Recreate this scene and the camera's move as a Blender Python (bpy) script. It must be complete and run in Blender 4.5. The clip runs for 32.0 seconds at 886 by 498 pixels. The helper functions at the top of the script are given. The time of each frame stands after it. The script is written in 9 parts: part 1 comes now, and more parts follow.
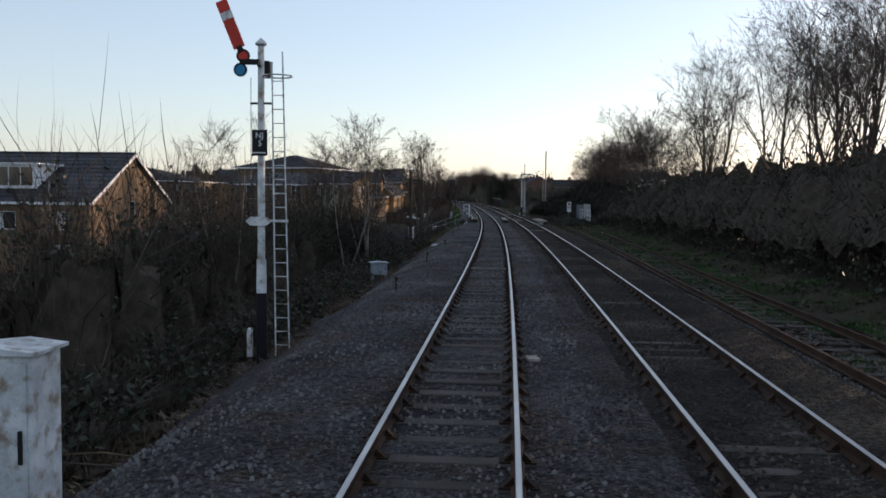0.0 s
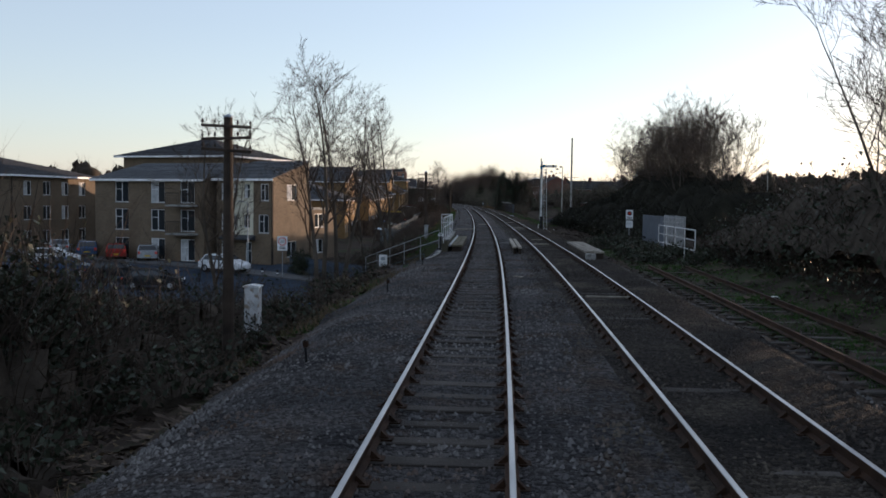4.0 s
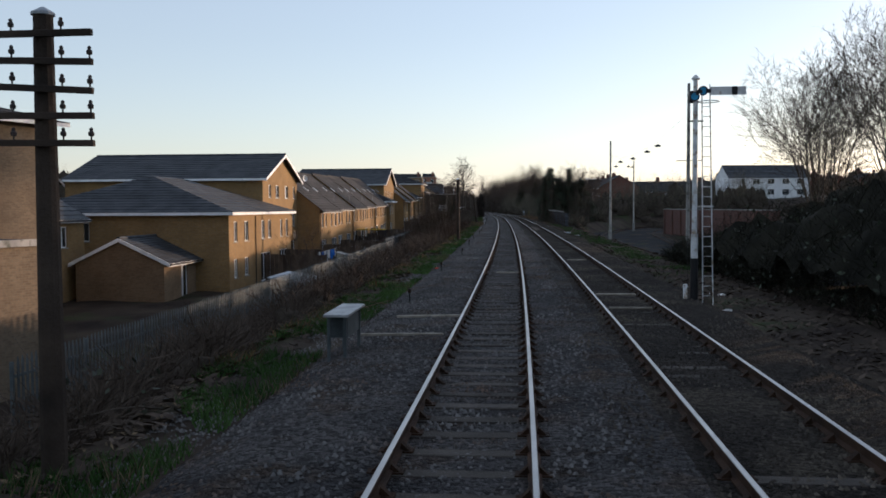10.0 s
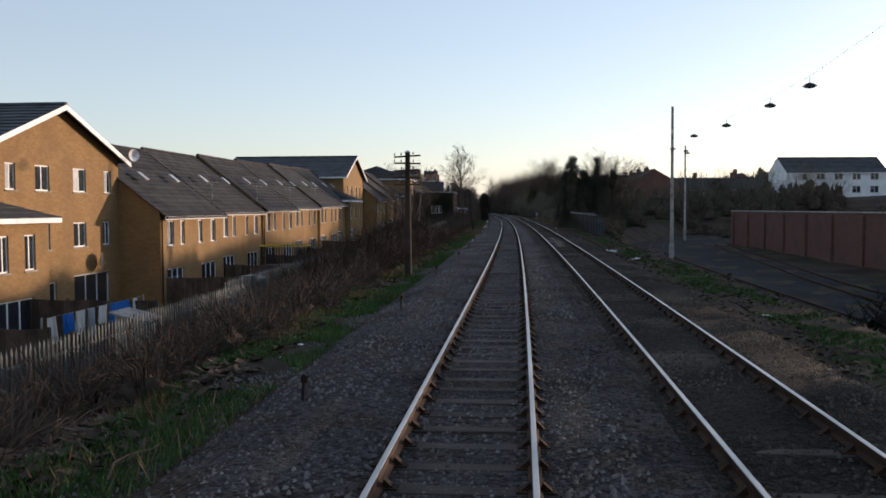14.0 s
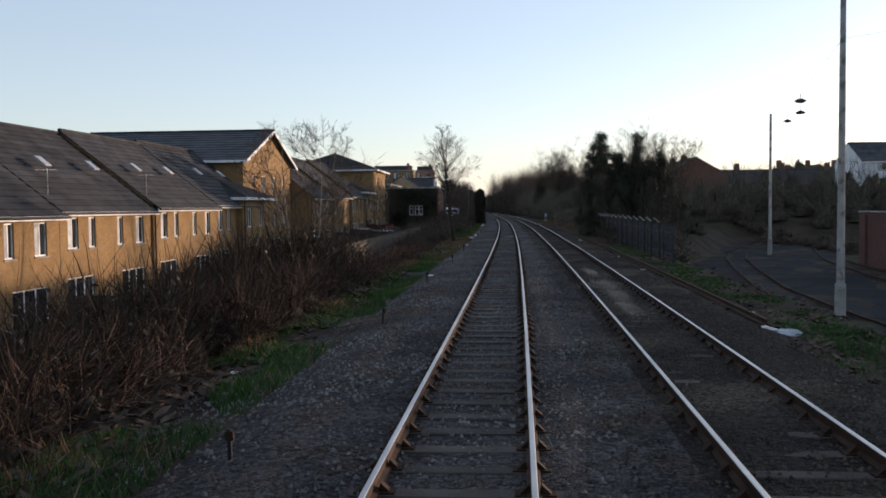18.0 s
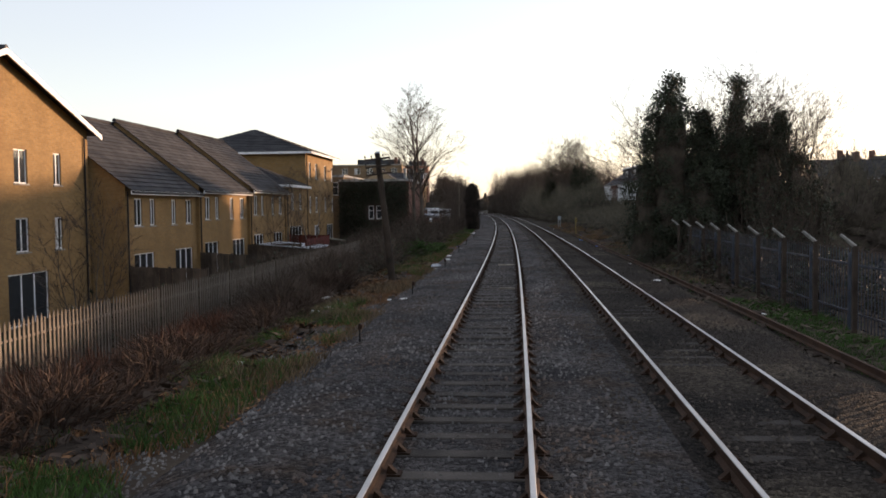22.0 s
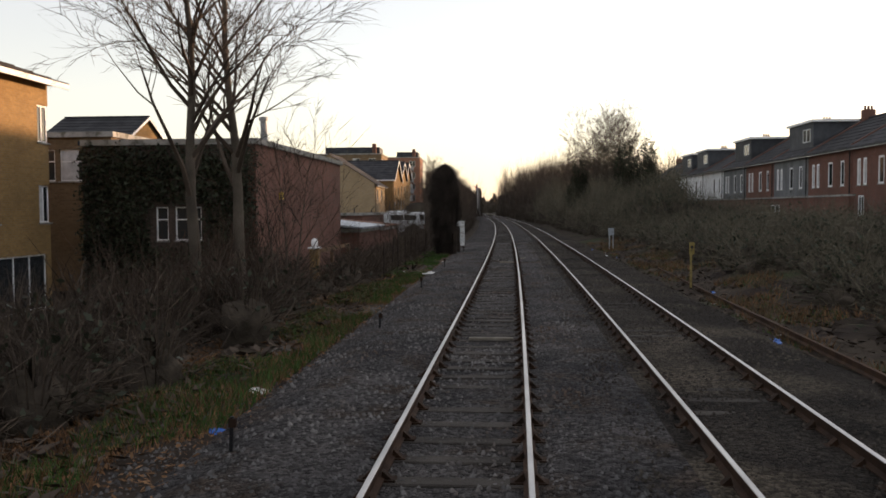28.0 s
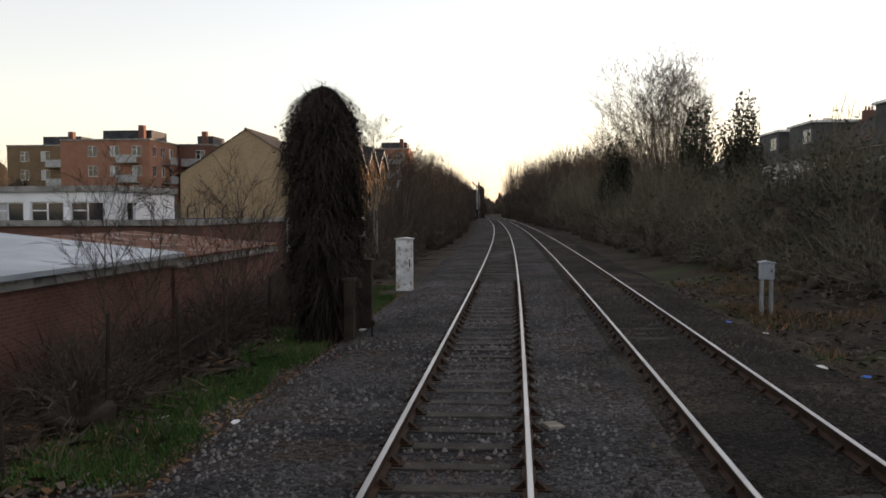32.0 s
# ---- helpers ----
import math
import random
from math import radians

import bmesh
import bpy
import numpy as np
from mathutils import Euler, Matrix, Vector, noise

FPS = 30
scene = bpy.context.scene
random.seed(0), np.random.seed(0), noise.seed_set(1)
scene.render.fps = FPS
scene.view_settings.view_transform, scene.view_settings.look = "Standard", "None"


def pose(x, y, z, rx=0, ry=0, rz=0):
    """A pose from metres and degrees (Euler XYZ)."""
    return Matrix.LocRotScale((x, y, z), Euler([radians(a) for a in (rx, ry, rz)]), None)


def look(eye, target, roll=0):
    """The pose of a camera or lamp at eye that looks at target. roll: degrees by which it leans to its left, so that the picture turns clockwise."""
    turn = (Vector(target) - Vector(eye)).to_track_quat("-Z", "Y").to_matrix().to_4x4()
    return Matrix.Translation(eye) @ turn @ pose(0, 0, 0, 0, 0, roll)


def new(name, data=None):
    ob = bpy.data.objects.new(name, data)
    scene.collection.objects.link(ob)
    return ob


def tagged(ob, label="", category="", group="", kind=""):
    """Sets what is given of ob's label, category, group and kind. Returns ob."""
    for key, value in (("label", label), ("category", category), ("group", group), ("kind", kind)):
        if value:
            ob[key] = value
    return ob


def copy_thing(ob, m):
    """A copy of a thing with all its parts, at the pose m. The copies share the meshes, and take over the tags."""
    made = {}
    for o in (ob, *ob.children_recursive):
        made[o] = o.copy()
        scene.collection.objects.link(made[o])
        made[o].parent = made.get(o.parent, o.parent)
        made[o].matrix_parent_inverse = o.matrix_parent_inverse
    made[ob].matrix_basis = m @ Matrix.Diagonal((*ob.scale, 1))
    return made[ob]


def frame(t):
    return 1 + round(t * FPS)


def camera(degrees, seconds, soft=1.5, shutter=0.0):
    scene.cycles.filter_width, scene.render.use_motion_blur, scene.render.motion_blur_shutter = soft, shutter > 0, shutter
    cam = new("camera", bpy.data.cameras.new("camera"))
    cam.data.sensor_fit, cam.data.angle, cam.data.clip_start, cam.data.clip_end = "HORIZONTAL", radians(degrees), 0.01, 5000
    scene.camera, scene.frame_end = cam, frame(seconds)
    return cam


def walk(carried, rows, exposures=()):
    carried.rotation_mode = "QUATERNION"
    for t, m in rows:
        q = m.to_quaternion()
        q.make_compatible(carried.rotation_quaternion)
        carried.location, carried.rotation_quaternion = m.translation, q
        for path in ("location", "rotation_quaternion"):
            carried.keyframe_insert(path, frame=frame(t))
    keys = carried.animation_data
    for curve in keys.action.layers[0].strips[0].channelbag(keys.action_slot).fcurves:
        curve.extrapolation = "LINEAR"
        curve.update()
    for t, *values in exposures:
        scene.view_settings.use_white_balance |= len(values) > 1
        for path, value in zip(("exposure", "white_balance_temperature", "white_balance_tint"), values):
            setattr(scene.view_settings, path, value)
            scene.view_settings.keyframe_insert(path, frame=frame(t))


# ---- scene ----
cam = camera(53.7, 32.0, soft=1.7)
PATH = [
    (0.0, 0.644, 0.000, 2.521, 4.486, -3.451, 0.603),
    (0.5, 0.637, 5.769, 2.524, 4.769, -3.364, 0.662),
    (1.0, 0.620, 11.477, 2.529, 4.697, -3.319, 0.717),
    (1.5, 0.591, 17.123, 2.534, 4.708, -3.255, 0.701),
    (2.0, 0.550, 22.708, 2.541, 4.792, -3.255, 0.795),
    (2.5, 0.498, 28.214, 2.547, 4.890, -3.261, 0.702),
    (3.0, 0.434, 33.626, 2.552, 4.993, -3.341, 0.464),
    (3.5, 0.358, 38.943, 2.556, 5.070, -3.283, 0.709),
    (4.0, 0.271, 44.166, 2.560, 5.190, -3.262, 0.774),
    (4.5, 0.172, 49.306, 2.563, 5.326, -3.250, 0.794),
    (5.0, 0.062, 54.378, 2.566, 5.455, -3.236, 0.801),
    (5.5, -0.060, 59.380, 2.568, 5.551, -3.209, 0.780),
    (6.0, -0.192, 64.313, 2.569, 5.574, -3.130, 0.644),
    (6.5, -0.336, 69.196, 2.569, 5.785, -3.171, 0.694),
    (7.0, -0.491, 74.050, 2.567, 6.393, -3.054, 0.589),
    (7.5, -0.657, 78.875, 2.565, 6.825, -2.958, 0.641),
    (8.0, -0.833, 83.670, 2.561, 7.370, -2.854, 0.694),
    (8.5, -1.021, 88.456, 2.556, 7.756, -2.794, 0.707),
    (9.0, -1.220, 93.252, 2.550, 7.864, -2.596, 0.786),
    (9.5, -1.430, 98.058, 2.543, 7.944, -2.649, 0.047),
    (10.0, -1.652, 102.874, 2.536, 8.095, -2.697, -0.295),
    (10.5, -1.884, 107.673, 2.532, 8.202, -2.694, -0.007),
    (11.0, -2.123, 112.424, 2.531, 8.372, -2.665, -0.196),
    (11.5, -2.369, 117.129, 2.533, 8.588, -2.673, -0.189),
    (12.0, -2.622, 121.786, 2.538, 8.654, -2.635, -0.099),
    (12.5, -2.880, 126.401, 2.546, 8.700, -2.619, -0.053),
    (13.0, -3.144, 130.976, 2.557, 8.711, -2.578, -0.280),
    (13.5, -3.413, 135.511, 2.570, 8.816, -2.576, -0.367),
    (14.0, -3.686, 140.006, 2.586, 8.863, -2.637, -0.320),
    (14.5, -3.964, 144.488, 2.603, 8.950, -2.590, -0.496),
    (15.0, -4.250, 148.984, 2.619, 8.977, -2.597, -0.489),
    (15.5, -4.542, 153.493, 2.634, 8.979, -2.619, -0.436),
    (16.0, -4.840, 158.017, 2.649, 8.981, -2.643, -0.384),
    (16.5, -5.143, 162.529, 2.664, 9.013, -2.665, -0.371),
    (17.0, -5.449, 167.007, 2.678, 9.110, -2.670, -0.471),
    (17.5, -5.757, 171.449, 2.691, 9.174, -2.653, -0.562),
    (18.0, -6.068, 175.857, 2.704, 9.194, -2.673, -0.614),
    (18.5, -6.381, 180.252, 2.717, 9.230, -2.684, -0.608),
    (19.0, -6.699, 184.657, 2.729, 9.196, -2.694, -0.532),
    (19.5, -7.022, 189.072, 2.741, 9.292, -2.679, -0.594),
    (20.0, -7.350, 193.496, 2.754, 9.303, -2.684, -0.607),
    (20.5, -7.682, 197.914, 2.766, 9.340, -2.671, -0.488),
    (21.0, -8.015, 202.310, 2.779, 9.366, -2.700, -0.533),
    (21.5, -8.351, 206.683, 2.791, 9.469, -2.697, -0.525),
    (22.0, -8.690, 211.034, 2.804, 9.499, -2.690, -0.642),
    (22.5, -9.030, 215.360, 2.816, 9.543, -2.705, -0.621),
    (23.0, -9.372, 219.656, 2.829, 9.525, -2.703, -0.648),
    (23.5, -9.715, 223.924, 2.841, 9.542, -2.708, -0.485),
    (24.0, -10.060, 228.163, 2.853, 9.557, -2.631, -0.422),
    (24.5, -10.408, 232.381, 2.865, 9.585, -2.655, -0.759),
    (25.0, -10.759, 236.585, 2.876, 9.648, -2.663, -0.687),
    (25.5, -11.113, 240.776, 2.887, 9.565, -2.625, -0.098),
    (26.0, -11.471, 244.952, 2.897, 9.630, -2.606, 0.046),
    (26.5, -11.835, 249.146, 2.908, 9.779, -2.593, 0.045),
    (27.0, -12.209, 253.388, 2.918, 9.963, -2.584, -0.012),
    (27.5, -12.592, 257.678, 2.928, 10.143, -2.581, -0.118),
    (28.0, -12.986, 262.017, 2.937, 10.278, -2.600, -0.337),
    (28.5, -13.389, 266.386, 2.947, 10.413, -2.613, -0.470),
    (29.0, -13.798, 270.765, 2.955, 10.416, -2.576, -0.456),
    (29.5, -14.214, 275.156, 2.963, 10.429, -2.586, -0.322),
    (30.0, -14.637, 279.559, 2.971, 10.501, -2.572, -0.372),
    (30.5, -15.065, 283.960, 2.978, 10.557, -2.563, -0.415),
    (31.0, -15.498, 288.350, 2.984, 10.662, -2.547, -0.517),
    (31.5, -15.935, 292.727, 2.989, 10.693, -2.550, -0.469),
    (32.0, -16.375, 297.092, 2.995, 10.753, -2.543, -0.350),
]
EXPOSURES = [(0, 1.12, 5500, 17), (9, 1.10, 5550, 17), (12, 1.05, 5550, 17), (17.6, 1.10, 5500, 17), (19.2, 1.38, 5850, 19), (22, 1.58, 6350, 22), (24.5, 1.68, 6850, 22), (28, 1.60, 6900, 22), (32, 1.64, 6900, 22)]
walk(cam, [(t, pose(x, y, z, 90 + pitch, 0, yaw) @ pose(0, 0, 0, 0, 0, roll)) for t, x, y, z, yaw, pitch, roll in PATH], EXPOSURES)

# ---- the line of the railway: curvature (1e-4 per metre) and grade (1e-3) at knots along it ----
KNOT = np.arange(-20, 820, 40.0)
CURVE = [1.691, 3.955, 5.242, 4.757, 3.153, 2.075, 2.058, 3.137, 2.587, 2.881, 2.803, 2.605, 2.343, 2.04, 1.712, 1.373, 1.029, 0.685, 0.343, 0.002, -0.338]
GRADE = [-0.279, 1.19, 0.362, -1.684, 3.742, 2.775, 2.911, 2.262, 1.045, 1.541, 1.22, 0.697, 0.288, 0.056, -0.039, -0.057, -0.044, -0.025, -0.01, 0.0, 0.007]
STEP = 2.0
RUN = np.arange(-20, 820, STEP)
HEAD = np.cumsum(np.interp(RUN, KNOT, CURVE) * 1e-4) * STEP
HEAD -= np.interp(0, RUN, HEAD)
LINE_X = np.cumsum(-np.sin(HEAD)) * STEP
LINE_Y = np.cumsum(np.cos(HEAD)) * STEP
LINE_Z = np.cumsum(np.interp(RUN, KNOT, GRADE) * 1e-3) * STEP
LINE_X -= np.interp(0, RUN, LINE_X)
LINE_Y -= np.interp(0, RUN, LINE_Y)
LINE_Z -= np.interp(0, RUN, LINE_Z)


def heading(s):
    return np.interp(s, RUN, HEAD)


def loc(s, d, z):
    """Metres along the line, metres to its right, metres above its rails: places in the world, as arrays."""
    s, d, z = np.broadcast_arrays(np.asarray(s, float), np.asarray(d, float), np.asarray(z, float))
    h = heading(s)
    over = np.where(s < RUN[0], s - RUN[0], np.where(s > RUN[-1], s - RUN[-1], 0))
    x = np.interp(s, RUN, LINE_X) + d * np.cos(h) - over * np.sin(h)
    y = np.interp(s, RUN, LINE_Y) + d * np.sin(h) + over * np.cos(h)
    return np.stack([x, y, z + np.interp(s, RUN, LINE_Z)], -1)


def at(s, d, z, turn=0.0, tilt=0.0, lean=0.0):
    """The pose of a thing that stands there; its y runs along the line. turn: degrees to the left."""
    p = loc(s, d, z)
    return Matrix.Translation(p) @ pose(0, 0, 0, tilt, lean, math.degrees(float(heading(s))) + turn)


# ---- sky, sun ----
SUN_AZ, SUN_EL = 43.0, 4.2
world = bpy.data.worlds.new("world")
scene.world = world
world.use_nodes = True
wn = world.node_tree
wn.nodes.clear()
sky = wn.nodes.new("ShaderNodeTexSky")
sky.sky_type = "NISHITA"
sky.sun_disc = False
sky.sun_elevation, sky.sun_rotation = radians(SUN_EL), radians(SUN_AZ)
sky.air_density, sky.dust_density, sky.ozone_density, sky.altitude = 1.0, 0.6, 1.4, 50
bg = wn.nodes.new("ShaderNodeBackground")
bg.inputs["Strength"].default_value = 0.15
wo = wn.nodes.new("ShaderNodeOutputWorld")
haze = wn.nodes.new("ShaderNodeHueSaturation")
haze.inputs["Saturation"].default_value = 0.74
veil = wn.nodes.new("ShaderNodeMix")
veil.data_type = "RGBA"
veil.inputs["Factor"].default_value = 0.36
veil.inputs["B"].default_value = (2.42, 2.48, 2.36, 1)
wn.links.new(sky.outputs[0], haze.inputs["Color"])
wn.links.new(haze.outputs[0], veil.inputs["A"])
wn.links.new(veil.outputs["Result"], bg.inputs[0])
wn.links.new(bg.outputs[0], wo.inputs[0])
sun = new("sun", bpy.data.lights.new("sun", "SUN"))
sun.data.energy, sun.data.angle, sun.data.color = 2.8, radians(0.6), (1.0, 0.68, 0.40)
az, el = radians(SUN_AZ), radians(SUN_EL)
sun.matrix_world = look((0, 0, 0), (-math.sin(az) * math.cos(el), -math.cos(az) * math.cos(el), -math.sin(el)))


# ---- mesh building ----
class Build:
    """Collects the corners and faces of one mesh."""

    def __init__(self):
        self.v, self.f = [], []

    def add(self, verts, faces):
        n = len(self.v)
        self.v.extend([tuple(map(float, p)) for p in verts])
        self.f.extend([tuple(i + n for i in q) for q in faces])
        return self

    def box(self, x0, x1, y0, y1, z0, z1, m=None):
        p = [(x, y, z) for z in (z0, z1) for y in (y0, y1) for x in (x0, x1)]
        if m is not None:
            p = [tuple(m @ Vector(q)) for q in p]
        return self.add(p, [(0, 2, 3, 1), (4, 5, 7, 6), (0, 1, 5, 4), (2, 6, 7, 3), (1, 3, 7, 5), (0, 4, 6, 2)])

    def bevel(self, x0, x1, y0, y1, z0, z1, b=0.02, m=None):
        """A box with its upright edges and its top edge cut off."""
        def ring(i, z):
            return [(x0 + i + b, y0 + i, z), (x1 - i - b, y0 + i, z), (x1 - i, y0 + i + b, z), (x1 - i, y1 - i - b, z),
                    (x1 - i - b, y1 - i, z), (x0 + i + b, y1 - i, z), (x0 + i, y1 - i - b, z), (x0 + i, y0 + i + b, z)]
        p = ring(0, z0) + ring(0, z1 - b) + ring(b, z1)
        if m is not None:
            p = [tuple(m @ Vector(q)) for q in p]
        faces = [tuple(range(7, -1, -1)), tuple(range(16, 24))]
        for k in (0, 8):
            faces += [(k + i, k + (i + 1) % 8, k + 8 + (i + 1) % 8, k + 8 + i) for i in range(8)]
        return self.add(p, faces)

    def tube(self, p0, p1, r0, r1=None, n=8, caps=True):
        p0, p1 = Vector(p0), Vector(p1)
        r1 = r0 if r1 is None else r1
        w = (p1 - p0).normalized()
        u = w.orthogonal().normalized()
        t = w.cross(u)
        ring = [u * math.cos(2 * math.pi * i / n) + t * math.sin(2 * math.pi * i / n) for i in range(n)]
        verts = [p0 + q * r0 for q in ring] + [p1 + q * r1 for q in ring]
        faces = [(i, (i + 1) % n, n + (i + 1) % n, n + i) for i in range(n)]
        if caps:
            faces += [tuple(range(n - 1, -1, -1)), tuple(range(n, 2 * n))]
        return self.add(verts, faces)

    def lathe(self, rows, n=12, at=(0, 0, 0)):
        """A body of revolution about z from rows of radius and height."""
        verts = [(at[0] + r * math.cos(2 * math.pi * i / n), at[1] + r * math.sin(2 * math.pi * i / n), at[2] + z) for r, z in rows for i in range(n)]
        faces = [(k * n + i, k * n + (i + 1) % n, (k + 1) * n + (i + 1) % n, (k + 1) * n + i) for k in range(len(rows) - 1) for i in range(n)]
        return self.add(verts, faces + [tuple(range(n - 1, -1, -1)), tuple(range((len(rows) - 1) * n, len(rows) * n))])

    def prism(self, outline, y0, y1, axis="y"):
        """An outline of (x, z) drawn out along y, or of (y, z) along x."""
        n = len(outline)
        if axis == "y":
            verts = [(a, y0, b) for a, b in outline] + [(a, y1, b) for a, b in outline]
        elif axis == "x":
            verts = [(y0, a, b) for a, b in outline] + [(y1, a, b) for a, b in outline]
        else:
            verts = [(a, b, y0) for a, b in outline] + [(a, b, y1) for a, b in outline]
        return self.add(verts, [tuple(range(n)), tuple(range(2 * n - 1, n - 1, -1))] + [(i, n + i, n + (i + 1) % n, (i + 1) % n) for i in range(n)])

    def sweep(self, path, outline, closed=True):
        """An outline of (side, up) carried along a path of points."""
        path = [Vector(p) for p in path]
        n = len(outline)
        verts = []
        for i, p in enumerate(path):
            w = path[min(i + 1, len(path) - 1)] - path[max(i - 1, 0)]
            side = Vector((w.y, -w.x, 0)).normalized()
            verts += [p + side * a + Vector((0, 0, b)) for a, b in outline]
        m = n if closed else n - 1
        faces = [(k * n + i, k * n + (i + 1) % n, (k + 1) * n + (i + 1) % n, (k + 1) * n + i) for k in range(len(path) - 1) for i in range(m)]
        if closed:
            faces += [tuple(range(n - 1, -1, -1)), tuple(range((len(path) - 1) * n, len(path) * n))]
        return self.add(verts, faces)

    def mesh(self, name):
        me = bpy.data.meshes.new(name)
        me.from_pydata(self.v, [], self.f)
        me.update()
        return me


def fix(me):
    bm = bmesh.new()
    bm.from_mesh(me)
    bmesh.ops.recalc_face_normals(bm, faces=bm.faces)
    bm.to_mesh(me)
    bm.free()
    return me


def part(name, b, material, parent, label="", smooth=False):
    """Links a Build, or a mesh, as one part under a thing or a part."""
    me = b
    if isinstance(b, Build):
        me = fix(b.mesh(name))
        me.materials.append(material)
        if smooth:
            me.shade_smooth()
    ob = new(name, me)
    ob.parent = parent
    return tagged(ob, label)


def thing(name, m, label, category, group="", kind=""):
    ob = new(name)
    ob.empty_display_size = 0.3
    ob.matrix_world = m
    return tagged(ob, label, category, group, kind)


def solo(name, b, material, m, label, category, group="", kind="", smooth=False):
    """A thing that is one mesh."""
    ob = part(name, b, material, None, label, smooth)
    ob.matrix_world = m
    return tagged(ob, label, category, group, kind)


def raw_mesh(name, verts, faces, material):
    """A mesh from arrays; all faces have the same count of corners."""
    verts, faces = np.asarray(verts, np.float32), np.asarray(faces, np.int32)
    me = bpy.data.meshes.new(name)
    me.vertices.add(len(verts))
    me.vertices.foreach_set("co", verts.ravel())
    k = faces.shape[1]
    me.loops.add(faces.size)
    me.loops.foreach_set("vertex_index", faces.ravel())
    me.polygons.add(len(faces))
    me.polygons.foreach_set("loop_start", np.arange(0, faces.size, k, dtype=np.int32))
    me.update(calc_edges=True)
    me.materials.append(material)
    return me


# ---- materials ----
def mat(name, c1, c2, scale=1.5, fine=30.0, rough=0.85, metal=0.0, bump=0.3, vary=0.15, spec=0.15, spread=0.35, c3=None, third=6.0, island=False):
    m = bpy.data.materials.new(name)
    m.use_nodes = True
    nt = m.node_tree
    n, l = nt.nodes, nt.links
    b = n["Principled BSDF"]
    b.inputs["Roughness"].default_value, b.inputs["Metallic"].default_value = rough, metal
    b.inputs["Specular IOR Level"].default_value = spec
    tc = n.new("ShaderNodeTexCoord")
    big, small = n.new("ShaderNodeTexNoise"), n.new("ShaderNodeTexNoise")
    big.inputs["Scale"].default_value, small.inputs["Scale"].default_value = scale, fine
    big.inputs["Detail"].default_value, small.inputs["Detail"].default_value = 5, 4
    for t in (big, small):
        l.new(tc.outputs["Object"], t.inputs["Vector"])
    ramp = n.new("ShaderNodeValToRGB")
    ramp.color_ramp.elements[0].position, ramp.color_ramp.elements[1].position = 0.5 - spread / 2, 0.5 + spread / 2
    ramp.color_ramp.elements[0].color, ramp.color_ramp.elements[1].color = (*c1, 1), (*c2, 1)
    l.new(big.outputs["Fac"], ramp.inputs["Fac"])
    col = ramp.outputs[0]
    if c3:
        extra = n.new("ShaderNodeTexNoise")
        extra.inputs["Scale"].default_value, extra.inputs["Detail"].default_value = third, 6
        l.new(tc.outputs["Object"], extra.inputs["Vector"])
        cut = n.new("ShaderNodeMapRange")
        cut.inputs["From Min"].default_value, cut.inputs["From Max"].default_value = 0.52, 0.68
        l.new(extra.outputs["Fac"], cut.inputs["Value"])
        mix = n.new("ShaderNodeMix")
        mix.data_type = "RGBA"
        mix.inputs["B"].default_value = (*c3, 1)
        l.new(cut.outputs[0], mix.inputs["Factor"])
        l.new(col, mix.inputs["A"])
        col = mix.outputs["Result"]
    hsv = n.new("ShaderNodeHueSaturation")
    rnd = n.new("ShaderNodeNewGeometry").outputs["Random Per Island"] if island else n.new("ShaderNodeObjectInfo").outputs["Random"]
    rng = n.new("ShaderNodeMapRange")
    rng.inputs["To Min"].default_value, rng.inputs["To Max"].default_value = 1 - vary, 1 + vary
    l.new(rnd, rng.inputs["Value"])
    grain = n.new("ShaderNodeMapRange")
    grain.inputs["To Min"].default_value, grain.inputs["To Max"].default_value = 0.75, 1.25
    l.new(small.outputs["Fac"], grain.inputs["Value"])
    mul = n.new("ShaderNodeMath")
    mul.operation = "MULTIPLY"
    l.new(rng.outputs[0], mul.inputs[0])
    l.new(grain.outputs[0], mul.inputs[1])
    l.new(mul.outputs[0], hsv.inputs["Value"])
    l.new(col, hsv.inputs["Color"])
    l.new(hsv.outputs[0], b.inputs["Base Color"])
    if bump:
        bp = n.new("ShaderNodeBump")
        bp.inputs["Strength"].default_value, bp.inputs["Distance"].default_value = bump, 0.02
        l.new(small.outputs["Fac"], bp.inputs["Height"])
        l.new(bp.outputs[0], b.inputs["Normal"])
    return m


